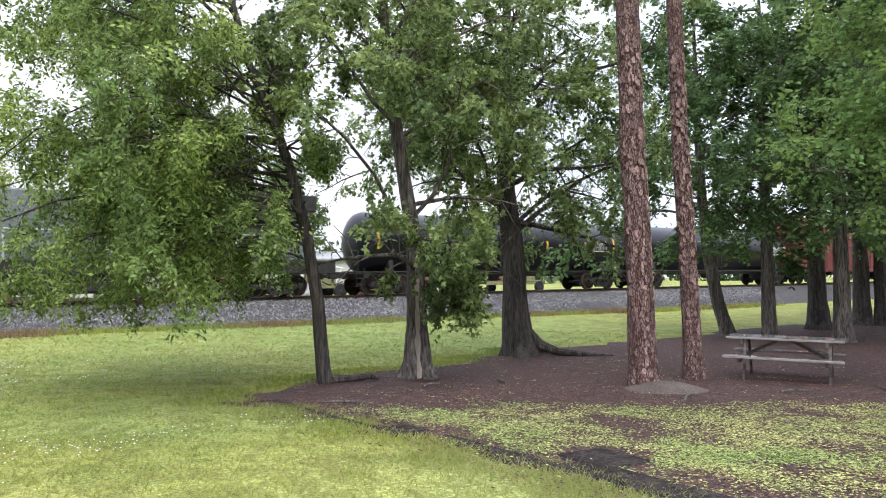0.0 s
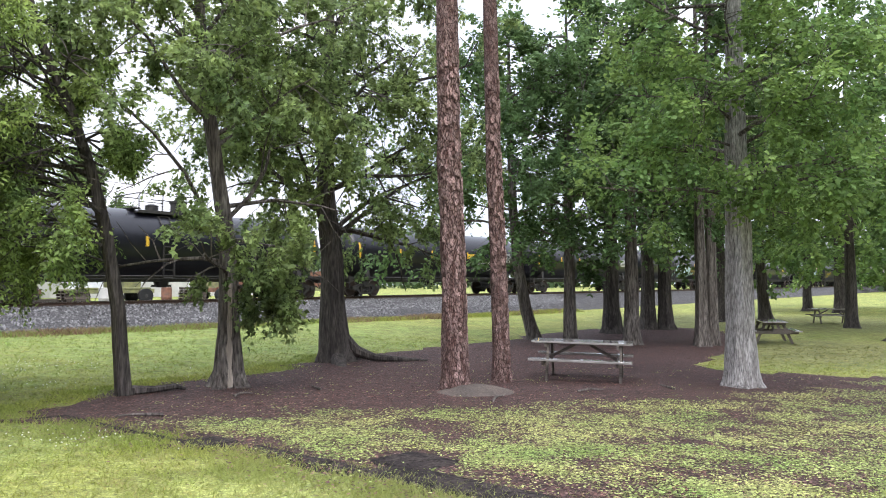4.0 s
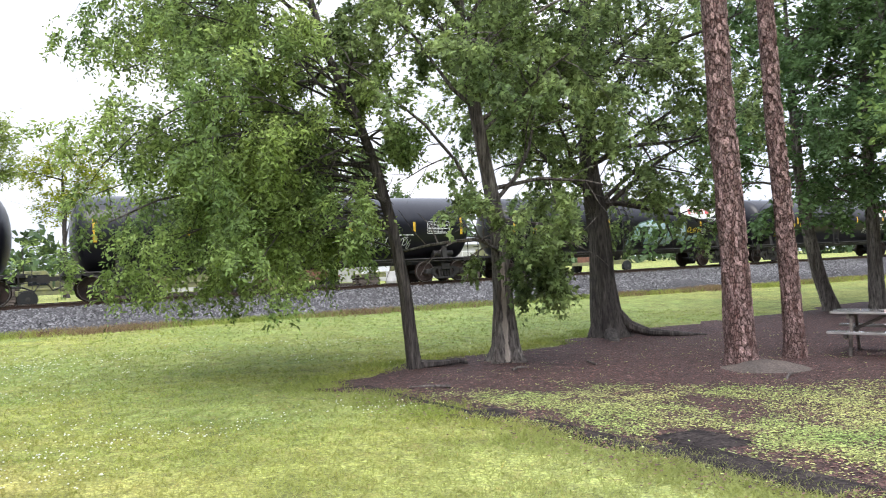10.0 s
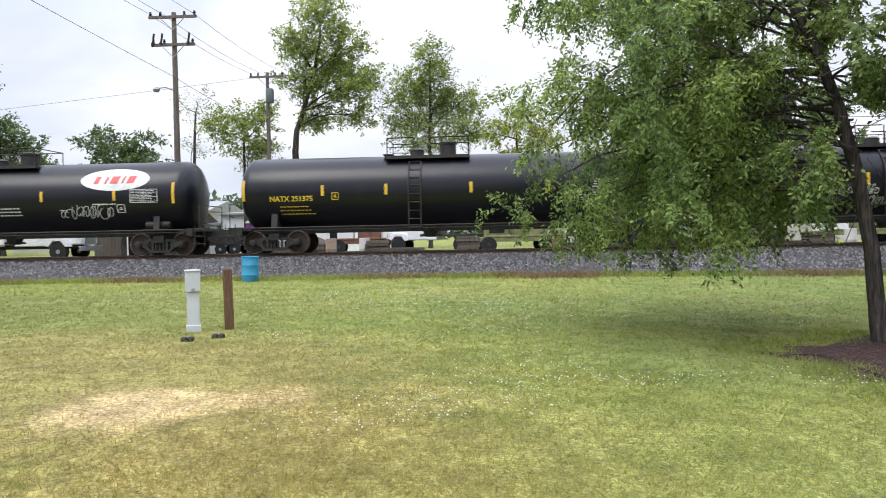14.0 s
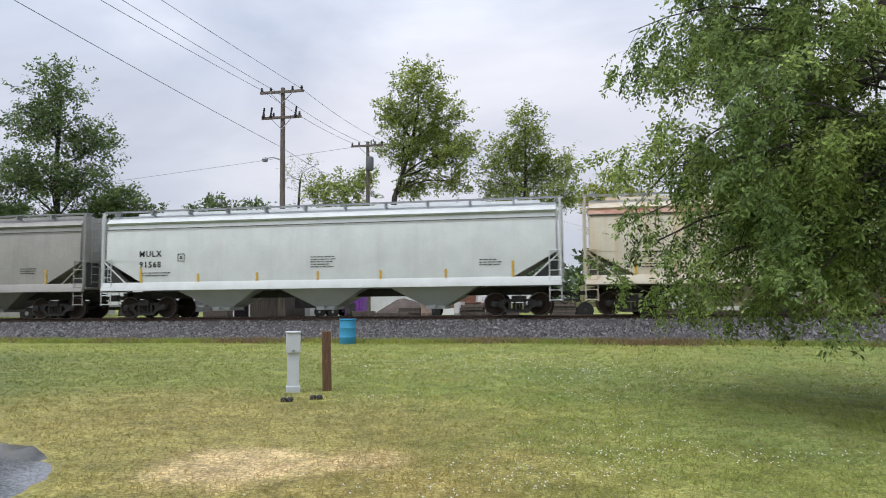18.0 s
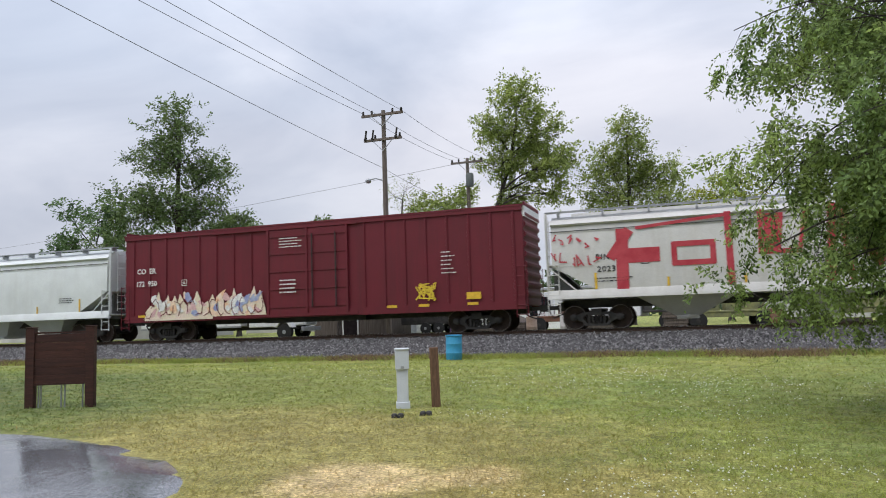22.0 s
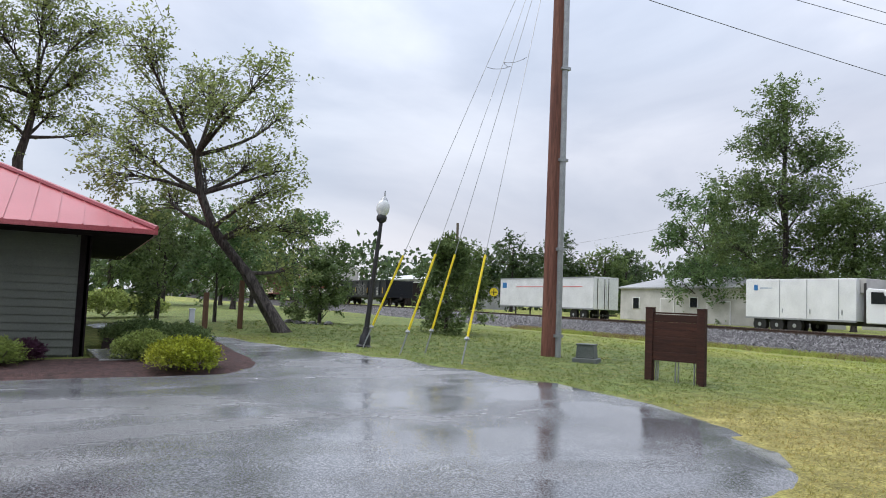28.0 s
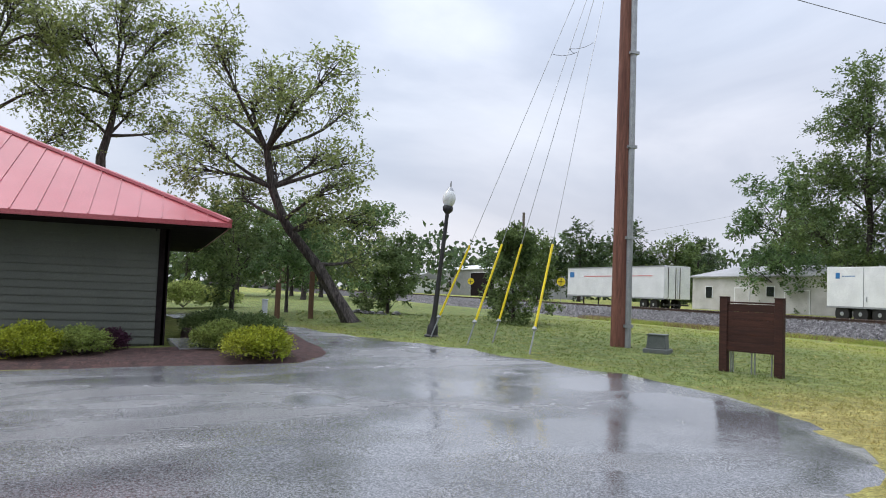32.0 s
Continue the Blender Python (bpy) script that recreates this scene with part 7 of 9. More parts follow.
    lobed_tree("oak_tree", "rounded green tree beside the taller one", -36.2, 52.9, 34, ((0, 0), (0, 3), (0.1, 6), (0, 8.5)),
               ((0, 9.0, 1.9, 1.2), (-1.5, 8.5, 1.8, 1.2), (1.6, 8.4, 1.5, 1.0), (2.6, 6.2, 1.8, 1.4), (-0.4, 6.0, 2.4, 1.6), (0.9, 3.6, 2.4, 1.5)), "leaf_d", 62, 0.2, 3.6, 0.5, 10, 0.55, 0.24)
    crown_tree("oak_tree", "rounded bright green tree by the yard", -51.5, 53, 10.6, 5.0, "leaf_c", 63, 0.1, 0.25, 6, 0.3, n=14, kids=5)
    crown_tree("oak_tree", "low green tree beyond the warehouse", -58, 66, 10.5, 5.0, "leaf_c", 73, 0.1, 0.25, 5, 0.4, n=13, kids=5)
    crown_tree("crape_myrtle", "dense dark tree beside the shed", -20.3, 40, 6.1, 2.5, "leaf_d", 64, 0.30, 0.14, 6, 0.22, sigma=0.28, n=15, kids=5, oval=0.45)
    lobed_tree("elm_tree", "spring-green tree with heaped clumps of foliage beyond the track", -13.1, 50.4, 14.6, ((0, 0), (0, 4), (0, 7), (0.13, 8.5), (0.63, 9.9), (1.4, 12.5), (1.9, 15)),
               ((2.0, 15.9, 2.1, 1.5), (0.2, 14.6, 1.6, 1.4), (3.3, 14.0, 2.0, 1.6), (5.3, 12.6, 1.2, 1.0), (0.8, 12.2, 2.0, 1.3), (3.8, 11.1, 1.8, 1.3), (1.6, 9.8, 1.8, 1.0), (4.4, 9.4, 1.0, 0.8), (2.4, 13.2, 1.4, 1.2)), "leaf_e", 65, 0.27, 4.4, 0.5, 8, 0.5, 0.22)
    lobed_tree("elm_tree", "small feathery tree behind the utility poles", -19.5, 48.3, 22, ((0, 0), (0, 5), (0.1, 8), (0.2, 9.6)),
               ((0.3, 10.2, 1.1, 0.8), (0.7, 9.0, 1.0, 0.8), (-0.5, 9.9, 0.7, 0.6), (0.2, 7.6, 1.2, 0.8)), "leaf_h", 66, 0.13, 3.0, 0.45, 3, 0.4, 0.13)
    lobed_tree("elm_tree", "low rounded tree behind the second utility pole", -15.8, 47.6, 18, ((0, 0), (0, 4), (0, 7.5)),
               ((-0.2, 8.6, 1.8, 1.0), (1.6, 9.1, 0.7, 0.8), (-1.7, 8.1, 0.9, 0.7), (0.3, 7.0, 1.9, 1.0)), "leaf_e", 67, 0.14, 4.5, 0.45, 8, 0.5, 0.21)
    lobed_tree("poplar_tree", "sparse upright tree in new leaf", -4.1, 55, 4.3, ((0, 0), (0, 5), (0.1, 9), (0.2, 12), (0.2, 14.4)),
               ((0.3, 14.0, 1.2, 1.5), (-1.5, 12.3, 1.3, 1.4), (-2.4, 10.2, 1.4, 1.5), (0.4, 10.8, 2.0, 1.9), (2.6, 11.1, 1.5, 1.4), (3.0, 9.0, 1.4, 1.2), (-0.3, 8.6, 3.0, 1.3), (0.6, 12.4, 1.1, 1.1)), "leaf_e", 68, 0.17, 4.6, 0.5, 8, 0.5, 0.2)
    lobed_tree("willow_tree", "yellow-green tree beyond the yard", 2.8, 62, 0, ((0, 0), (0, 4), (0, 9)),
               ((0.1, 10.2, 2.4, 1.3), (-1.9, 9.6, 1.4, 1.0), (2.2, 9.2, 1.9, 1.2), (0.2, 7.6, 3.0, 1.6)), "leaf_f", 69, 0.22, 3.0, 0.5, 8, 0.5, 0.22)
    crown_tree("willow_tree", "yellow-green tree beyond the track", 14, 64, 11.5, 4.2, "leaf_f", 70, 0.12, 0.25, 6, 0.36, n=13, kids=5)
    crown_tree("oak_tree", "dark tree at the far end of the yard", 30, 66, 12, 5, "leaf_d", 71, 0.15, 0.3, 8, 0.4, n=12)
    # lot side
    crown_tree("cedar_bush", "bushy dark evergreen by the guy wires", -22.0, 11.05, 3.2, 1.1, "leaf_d", 72, 0.04, 0.06, 8, 0.11, sigma=0.15, n=20, kids=4, up=0.15, oval=0.2)


build_trees()

# ---- small growth ----
def ground_z(x, y):
    return gz(x, y) + 0.035 * noise.noise((x * 0.35, y * 0.35, 0.0)) + 0.012 * noise.noise((x * 1.3, y * 1.3, 5.0))


def scatter(rng, count, d0, d1, a0, a1, power=1.0):
    """Points over the lawn, thinning with distance from its middle."""
    d = d0 * (d1 / d0) ** (rng.random(count) ** power)
    a = np.radians(rng.uniform(a0, a1, count))
    return np.sin(a) * d, np.cos(a) * d, d


def within(x, y, loop):
    """Which of the points lie inside an outline."""
    hit, j = np.zeros(len(x), dtype=bool), len(loop) - 1
    for i in range(len(loop)):
        (ax, ay), (bx, by) = loop[i], loop[j]
        if ay != by:
            hit ^= ((ay > y) != (by > y)) & (x < (bx - ax) * (y - ay) / (by - ay) + ax)
        j = i
    return hit


def blades(name, label, x, y, d, rng, material, h0, h1, w, per=3, spread=0.03, lean=0.5, lift=0.0):
    n = len(x) * per
    bx, by = np.repeat(x, per) + rng.normal(0, spread, n), np.repeat(y, per) + rng.normal(0, spread, n)
    bz = np.repeat(np.array([ground_z(a, b) for a, b in zip(x, y)]), per) - 0.005 + lift
    k = np.repeat(d, per)
    h = rng.uniform(h0, h1, n) * (0.8 + 0.02 * k)
    ww = w * (0.7 + 0.09 * k)
    a = rng.uniform(0, 6.283, n)
    tip = np.stack([bx + rng.normal(0, lean, n) * h, by + rng.normal(0, lean, n) * h, bz + h], -1)
    l = np.stack([bx - np.cos(a) * ww / 2, by - np.sin(a) * ww / 2, bz], -1)
    r = np.stack([bx + np.cos(a) * ww / 2, by + np.sin(a) * ww / 2, bz], -1)
    v = np.stack([l, r, tip], 1).reshape(-1, 3)
    solo(name, numpy_mesh(name, v, np.arange(n * 3).reshape(-1, 3), M[material]), None, label, "grass", kind="stuff")


def flattened(me):
    """Lay loose leaves nearly flat on the ground."""
    co = np.zeros(len(me.vertices) * 3, dtype=np.float32)
    me.vertices.foreach_get("co", co)
    co = co.reshape(-1, 4, 3)
    base = co[:, :1, 2:3]
    co[:, :, 2:3] = base + np.abs(co[:, :, 2:3] - base) * 0.2
    me.vertices.foreach_set("co", co.ravel())
    return me


def build_growth():
    rng = np.random.default_rng(19)
    x, y, d = scatter(rng, 100000, 3.2, 28, -80, 89)
    # the lawn underfoot and behind
    r, a = np.sqrt(rng.random(26000)) * 7.5, rng.uniform(0, 6.283, 26000)
    more = (r < 3.3) | (a > np.radians(89)) & (a < np.radians(280))
    x, y = np.concatenate([x, (np.sin(a) * r)[more]]), np.concatenate([y, (np.cos(a) * r)[more]])
    d = np.concatenate([d, np.maximum(r[more], 3.2)])
    lot, bed, grove = [(p.x, p.y) for p in LOT], [(p.x, p.y) for p in BED], [(p.x, p.y) for p in GROVE]
    ok = []
    ragged = np.array([0.35 * noise.noise((a * 1.6, b * 1.6, 2.0)) for a, b in zip(x, y)]) + rng.normal(0, 0.16, len(x))
    in_lot, in_bed, in_grove = within(x, y, lot), within(x, y, bed), within(x + ragged + 0.1, y + ragged, grove)
    for i in range(len(x)):
        if y[i] > 25.8 or in_lot[i] or in_bed[i]:
            continue
        if in_grove[i]:
            continue
        bare = math.exp(-((x[i] + 3.2) ** 2 + (y[i] - 6.5) ** 2) / 1.2)
        if rng.random() < bare * 0.8:
            continue
        ok.append(i)
    ok = np.array(ok)
    dry = rng.random(len(ok)) < np.clip(1.0 - np.hypot((x[ok] + 4.5) / 5.0, (y[ok] - 8.0) / 3.4), 0.03, 0.75)
    g, b = ok[~dry], ok[dry]
    blades("grass", "short mown green grass blades", x[g], y[g], d[g], rng, "grass", 0.02, 0.05, 0.0075, 3, 0.03, 0.95, 0.012)
    blades("dry_grass", "short straw-coloured grass blades", x[b], y[b], d[b], rng, "straw", 0.015, 0.04, 0.0075, 3, 0.03, 0.95, 0.01)
    wx, wy, wd = scatter(rng, 90000, 4.2, 20, 28, 89)
    inn = within(wx, wy, grove)
    wx, wy, wd = wx[inn], wy[inn], wd[inn]
    top = np.interp(wx, [4.4, 5.3, 6.3, 7.8, 9, 12, 16], [9.4, 9.1, 8.5, 7.2, 6.4, 4.9, 3.2])
    rim = np.interp(wy, [0, 2.7, 3.8, 5.0, 6.6, 8.6, 10.6], [5.8, 4.95, 4.75, 4.6, 4.4, 4.3, 4.1]) + 0.42
    bare = [(p.x, p.y) for p in BARE]
    n1, n2 = (np.array([noise.noise((a * f, b * f, c)) for a, b in zip(wx, wy)]) for f, c in ((0.8, 1.0), (1.9, 7.0)))
    k = np.clip((top - wy + 0.9 * n1) / 1.1, 0, 1) * np.clip((wx - rim + 0.3 * n2) / 0.4, 0.04, 1) * np.clip(0.62 + 1.0 * n2 + 0.7 * n1, 0.05, 1) * np.where(within(wx, wy, bare), 0.06, 1.0)
    sel = rng.random(len(wx)) < 0.9 * k + 0.015
    c = np.stack([wx[sel], wy[sel], np.array([ground_z(a, b) for a, b in zip(wx[sel], wy[sel])]) + 0.036], -1)
    c = np.repeat(c, 5, 0) + rng.normal(size=(len(c) * 5, 3)) * np.array([0.05, 0.05, 0.004])
    solo("weeds", flattened(leaves_mesh("weeds", c, 0.036, M["weed"], rng, 0, 0.7)), None, "low yellow-green weeds on the bare soil", "weeds", kind="stuff")
    # rank growth and red-brown weeds along the foot of the ballast
    n = 17000
    x = rng.uniform(-40, 45, n)
    y = 25.42 + rng.normal(0, 0.45, n) + np.array([0.35 * noise.noise((a * 0.25, 9.0, 1.0)) for a in x])
    k = np.array([noise.noise((a * 0.22, 2.0, 3.0)) for a in x]) + rng.normal(0, 0.15, n)
    d = np.hypot(x, y) * 0.55
    blades("verge_grass", "ragged tall grass along the ballast", x[k < 0.12], y[k < 0.12], d[k < 0.12], rng, "grass", 0.06, 0.2, 0.010, 4, 0.08, 0.7)
    blades("verge_weeds", "red-brown dry weeds along the ballast", x[k >= 0.12], y[k >= 0.12], d[k >= 0.12], rng, "drygrass", 0.07, 0.24, 0.012, 4, 0.09, 0.7)
    # clover in drifts
    n = 42000
    x, y, d = scatter(rng, n, 4.5, 26, -60, 50)
    k = np.array([noise.noise((a * 0.22, b * 0.3, 11.0)) + 0.35 * noise.noise((a * 0.9, b * 0.9, 12.0)) for a, b in zip(x, y)])
    mid = np.interp(y, [5, 6.8, 8.5, 11, 15.4, 17.7, 22], [0.2, 1.0, 2.2, 2.4, 1.1, 0.1, -3])
    drift = 1.5 * np.exp(-((x - mid) / 1.5) ** 2) * np.exp(-np.maximum(y - 17, 0) / 2) + 0.9 * np.exp(-((x + 3) / 8) ** 2 - ((y - 17.5) / 2.0) ** 2) + 0.6 * np.exp(-((x - 5) / 3) ** 2 - ((y - 16) / 3.5) ** 2) + np.exp(-((x + 3.3) / 0.8) ** 2 - ((y - 10.9) / 0.5) ** 2)
    keep = (rng.random(n) < np.clip(k * 1.1 + 0.22, 0, 1) * drift) & (y < 25)
    keep &= ~within(x, y, grove) & ~within(x, y, lot)
    x, y, d = x[keep], y[keep], d[keep]
    n = len(x)
    c = np.stack([x, y, np.array([ground_z(a, b) for a, b in zip(x, y)]) + rng.uniform(0.035, 0.07, n)], -1)
    oct_v = np.array([(1, 0, 0), (0, 1, 0), (-1, 0, 0), (0, -1, 0), (0, 0, 0.9), (0, 0, -0.6)])
    oct_f = np.array([(0, 1, 4), (1, 2, 4), (2, 3, 4), (3, 0, 4), (1, 0, 5), (2, 1, 5), (3, 2, 5), (0, 3, 5)])
    v = c[:, None] + oct_v[None] * (rng.uniform(0.006, 0.011, n) * (0.95 + 0.03 * d))[:, None, None]
    f = oct_f[None] + (np.arange(n) * 6)[:, None, None]
    solo("clover_flowers", numpy_mesh("clover_flowers", v.reshape(-1, 3), f.reshape(-1, 3), M["clover"]), None, "white clover flowers scattered over the lawn", "flowers", kind="stuff")
    # fallen leaves and twigs on the soil
    n = 62000
    x, y, d = scatter(rng, n, 4.5, 26, 20, 84, 0.9)
    jit = rng.normal(0, 0.22, len(x))
    keep = within(x + jit, y + jit, grove)
    x, y = x[keep], y[keep]
    c = np.stack([x, y, np.array([ground_z(a, b) for a, b in zip(x, y)]) + 0.034], -1)
    half = rng.random(len(c)) < 0.8
    for sel, material, name, size, label in ((half, "litter", "fallen_leaves", 0.046, "brown fallen leaves on the soil"), (~half, "chips", "bark_chips", 0.042, "red-brown bark chips on the soil")):
        solo(name, flattened(leaves_mesh(name, c[sel], size, M[material], rng, 0, 0.5)), None, label, "leaf litter", kind="stuff")
    # tufts and litter straggling over the edge of the bare soil
    rim = [(p.x, p.y) for p in GROVE if p.x < 16]
    pick = rng.integers(0, len(rim) - 1, 5200)
    u = rng.random(5200)
    ex = np.array([rim[i][0] + (rim[i + 1][0] - rim[i][0]) * t if abs(rim[i + 1][0] - rim[i][0]) < 2 else rim[i][0] for i, t in zip(pick, u)])
    ey = np.array([rim[i][1] + (rim[i + 1][1] - rim[i][1]) * t if abs(rim[i + 1][1] - rim[i][1]) < 2 else rim[i][1] for i, t in zip(pick, u)])
    wob = np.array([0.5 * noise.noise((a * 1.7, b * 1.7, 3.0)) for a, b in zip(ex, ey)])
    ex, ey = ex + wob + rng.normal(0, 0.22, 5200), ey - wob + rng.normal(0, 0.22, 5200)
    blades("edge_grass", "ragged grass tufts along the soil's edge", ex, ey, np.hypot(ex, ey), rng, "grass", 0.03, 0.075, 0.009, 5, 0.05, 0.9, 0.015)
    pick = rng.permutation(5200)[:1500]
    lx, ly = ex[pick] + rng.normal(0, 0.25, 1500), ey[pick] + rng.normal(0, 0.25, 1500)
    c = np.stack([lx, ly, np.array([ground_z(a, b) for a, b in zip(lx, ly)]) + 0.035], -1)
    solo("edge_litter", flattened(leaves_mesh("edge_litter", c, 0.055, M["litter"], rng, 0.0, 0.5)), None, "brown leaves blown over the grass edge", "leaf litter", kind="stuff")
    # a soil mound at the foot of the nearer pine and a fallen branch
    g = Geo().lathe([(0.95, -0.05), (0.7, 0.05), (0.45, 0.11), (0.25, 0.15), (0.05, 0.16)], 22)
    for i, q in enumerate(g.v):
        k = 1 + 0.25 * noise.noise((q[0] * 2, q[1] * 2, 1.0))
        g.v[i] = (q[0] * k, q[1] * k * 0.8, q[2])
    solo("soil_mound", g, M["mound"], "bare grey soil heaped at the pine", "soil mound", pose(10.0, 7.55, gz(10, 7.55)))
    for i, (x, y, l, a) in enumerate(((9.2, 6.6, 0.7, 20), (8.4, 9.6, 0.5, 70), (5.2, 9.0, 0.6, 140), (11.3, 6.3, 0.5, -30), (6.9, 9.9, 0.35, 10), (12.8, 5.2, 0.6, 50))):
        z = gz(x, y) + 0.05
        solo("fallen_branch", Geo().tube([(0, 0, 0), (l * 0.5, 0.04, 0.02), (l, -0.02, 0.0)], [0.022, 0.018, 0.008], 6), M["bark"], "short fallen branch lying on the soil", "branch", pose(x, y, z, 0, 0, a), "fallen branches")


build_growth()

# ---- things ----
def utility_pole(x, y, top, label, arms, r=0.16, second=True, material="poleg"):
    b = gz(x, y) - 0.1
    ob = thing("utility_pole", label, "utility pole", pose(x, y, b), "utility poles")
    h = top - b
    part("pole", Geo().tube([(0, 0, 0), (0, 0, h * 0.5), (0, 0, h)], [r, r * 0.85, r * 0.66], 14), M[material], ob)
    for k, (dz, w) in enumerate(arms):
        g = Geo().box((0, -0.16, h - dz), (w, 0.1, 0.13))
        arm = part("crossarm", g, M["poleg"], ob, bevel=0.01)
        for s in (-0.46, -0.25, 0.25, 0.46) if k == 0 else (-0.45, -0.2, 0.45):
            part("insulator", cached("insulator", lambda: Geo().lathe([(0.03, 0), (0.07, 0.03), (0.04, 0.06), (0.075, 0.1), (0.04, 0.14), (0.06, 0.18), (0.02, 0.2)], 10), M["dark"]), None, arm, m=pose(s * w, -0.16, h - dz + 0.065))
        part("brace", Geo().rod((-w * 0.28, -0.2, h - dz), (0, -0.16, h - dz - 0.6), 0.02).rod((w * 0.28, -0.2, h - dz), (0, -0.16, h - dz - 0.6), 0.02), M["steel"], ob)
    if second:
        for s in (-0.95, -0.55, 0.75):
            part("cutout", Geo().rod((s, -0.25, h - 1.55), (s + 0.1, -0.3, h - 1.05), 0.05, 8).box((s, -0.22, h - 1.5), (0.12, 0.12, 0.1)), M["dark"], ob, "dark fused cutout")
    return ob


def wire(a, b, sag, r=0.011, n=14, label="thin black overhead wire"):
    a, b = Vector(a), Vector(b)
    pts = [a.lerp(b, i / n) - Vector((0, 0, sag * 4 * (i / n) * (1 - i / n))) for i in range(n + 1)]
    solo("overhead_wire", Geo().tube(pts, r, 5), M["wire"], label, "wire", group="overhead wires")


def build_poles():
    p1 = utility_pole(-14.5, 34, 12.35, "weathered grey utility pole with two crossarms", ((0.25, 2.3), (1.55, 2.1)))
    p1h = 12.35 - (gz(-14.5, 34) - 0.1)
    part("street_light", Geo().tube([(0, 0, p1h - 3.7), (-0.4, -0.2, p1h - 3.55), (-0.75, -0.3, p1h - 3.6)], 0.03, 6).lathe([(0.12, -0.12), (0.16, 0.0), (0.08, 0.1)], 12, pose(-0.8, -0.3, p1h - 3.65)), M["steel"], p1)
    p2 = utility_pole(-13.65, 46, 12.15, "second utility pole with one crossarm and a transformer", ((0.3, 2.2),), second=False)
    part("transformer", Geo().lathe([(0.24, 0), (0.26, 0.05), (0.26, 0.8), (0.2, 0.9)], 14, pose(0.25, -0.4, 9.6)), M["boxgreen"], p2, "grey transformer can")
    # the tall brown pole by the lot with its conduit
    b = gz(-14.95, 10.3)
    bp = thing("utility_pole", "tall red-brown wooden pole with a grey conduit", "utility pole", pose(-14.95, 10.35, b - 0.1), "utility poles")
    part("pole", Geo().tube([(0, 0, 0), (0.0, 0, 5), (0.02, 0, 14)], [0.21, 0.185, 0.14], 20), M["poler"], bp)
    part("conduit", Geo().tube([(0.19, 0.10, 0.0), (0.175, 0.09, 5), (0.15, 0.07, 13)], [0.085, 0.085, 0.08], 14), M["steel"], bp, "grey metal conduit")
    for h in (0.6, 2.7, 4.9, 7.2):
        part("conduit_strap", Geo().box((0.16, 0.08, h), (0.22, 0.24, 0.07)), M["steel"], bp)
    for k, (x, y) in enumerate(((-16.6, 6.15), (-15.05, 6.45), (-15.45, 7.25), (-13.35, 7.1))):
        a = Vector((x, y, gz(x, y)))
        top = Vector((-15.0, 10.25, 11.9 - 0.15 * k))
        d = (top - a).normalized()
        gw = thing("guy_wire", "steel guy wire with a yellow plastic guard", "guy wire", Matrix(), "guy wires")
        part("wire", Geo().rod(a + d * 0.4, top, 0.0075, 5), M["steel"], gw)
        part("anchor_rod", Geo().rod(a - d * 0.1, a + d * 0.55, 0.018, 6).lathe([(0.05, 0), (0.06, 0.03), (0.03, 0.08)], 8, Matrix.Translation(a + d * 0.5)), M["steel"], gw)
        part("guard", Geo().rod(a + d * 0.5, a + d * 2.4, 0.027, 8), M["yellow"], gw, "yellow plastic guard tube")
    foot = [Vector((x, y, gz(x, y))) for x, y in ((-16.6, 6.15), (-15.05, 6.45), (-15.45, 7.25), (-13.35, 7.1))]
    at = [p.lerp(Vector((-15.0, 10.25, 11.75)), 0.62) for p in foot]
    for a, c in ((0, 2), (2, 1), (1, 3)):
        wire(at[a], at[c], 0.06, 0.006, 8, "thin tie wire between the guy wires")
    for s, z, z2 in ((-1.06, 12.25, 11.25), (-0.4, 12.2, 11.7), (1.06, 12.2, 12.35)):
        wire((-14.5 + s, 33.85, z), (-15.05 + s * 0.1, 10.3, z2), 0.12)
        wire((-14.5 + s, 33.85, z), (-13.65 + s, 45.85, 12.1), 0.2)
    wire((-14.5, 33.9, 9.3), (-15.0, 10.3, 10.1), 0.1)
    wire((-15.1, 10.3, 11.9), (-42, -30, 11.5), 0.5)
    wire((-14.5, 33.9, 9.3), (-13.65, 45.9, 8.8), 0.2)
    wire((-13.65, 45.9, 11.9), (6, 110, 11), 0.8)
    wire((-13.65, 45.9, 11.9), (-150, 75, 12), 1.5)
    # the near pole at the edge of the lawn
    b = gz(4.2, 0.35)
    ob = thing("utility_pole", "near grey-brown wooden pole with a small yellow tag", "utility pole", pose(4.22, 0.345, b - 0.05), "utility poles")
    part("pole", Geo().tube([(0, 0, 0), (0, 0, 4), (0, 0, 10)], [0.165, 0.15, 0.12], 20), M["polenear"], ob)
    part("tag", Geo().box((-0.16, 0.02, 1.52), (0.012, 0.09, 0.07)), M["yellow"], ob, "small yellow tag")


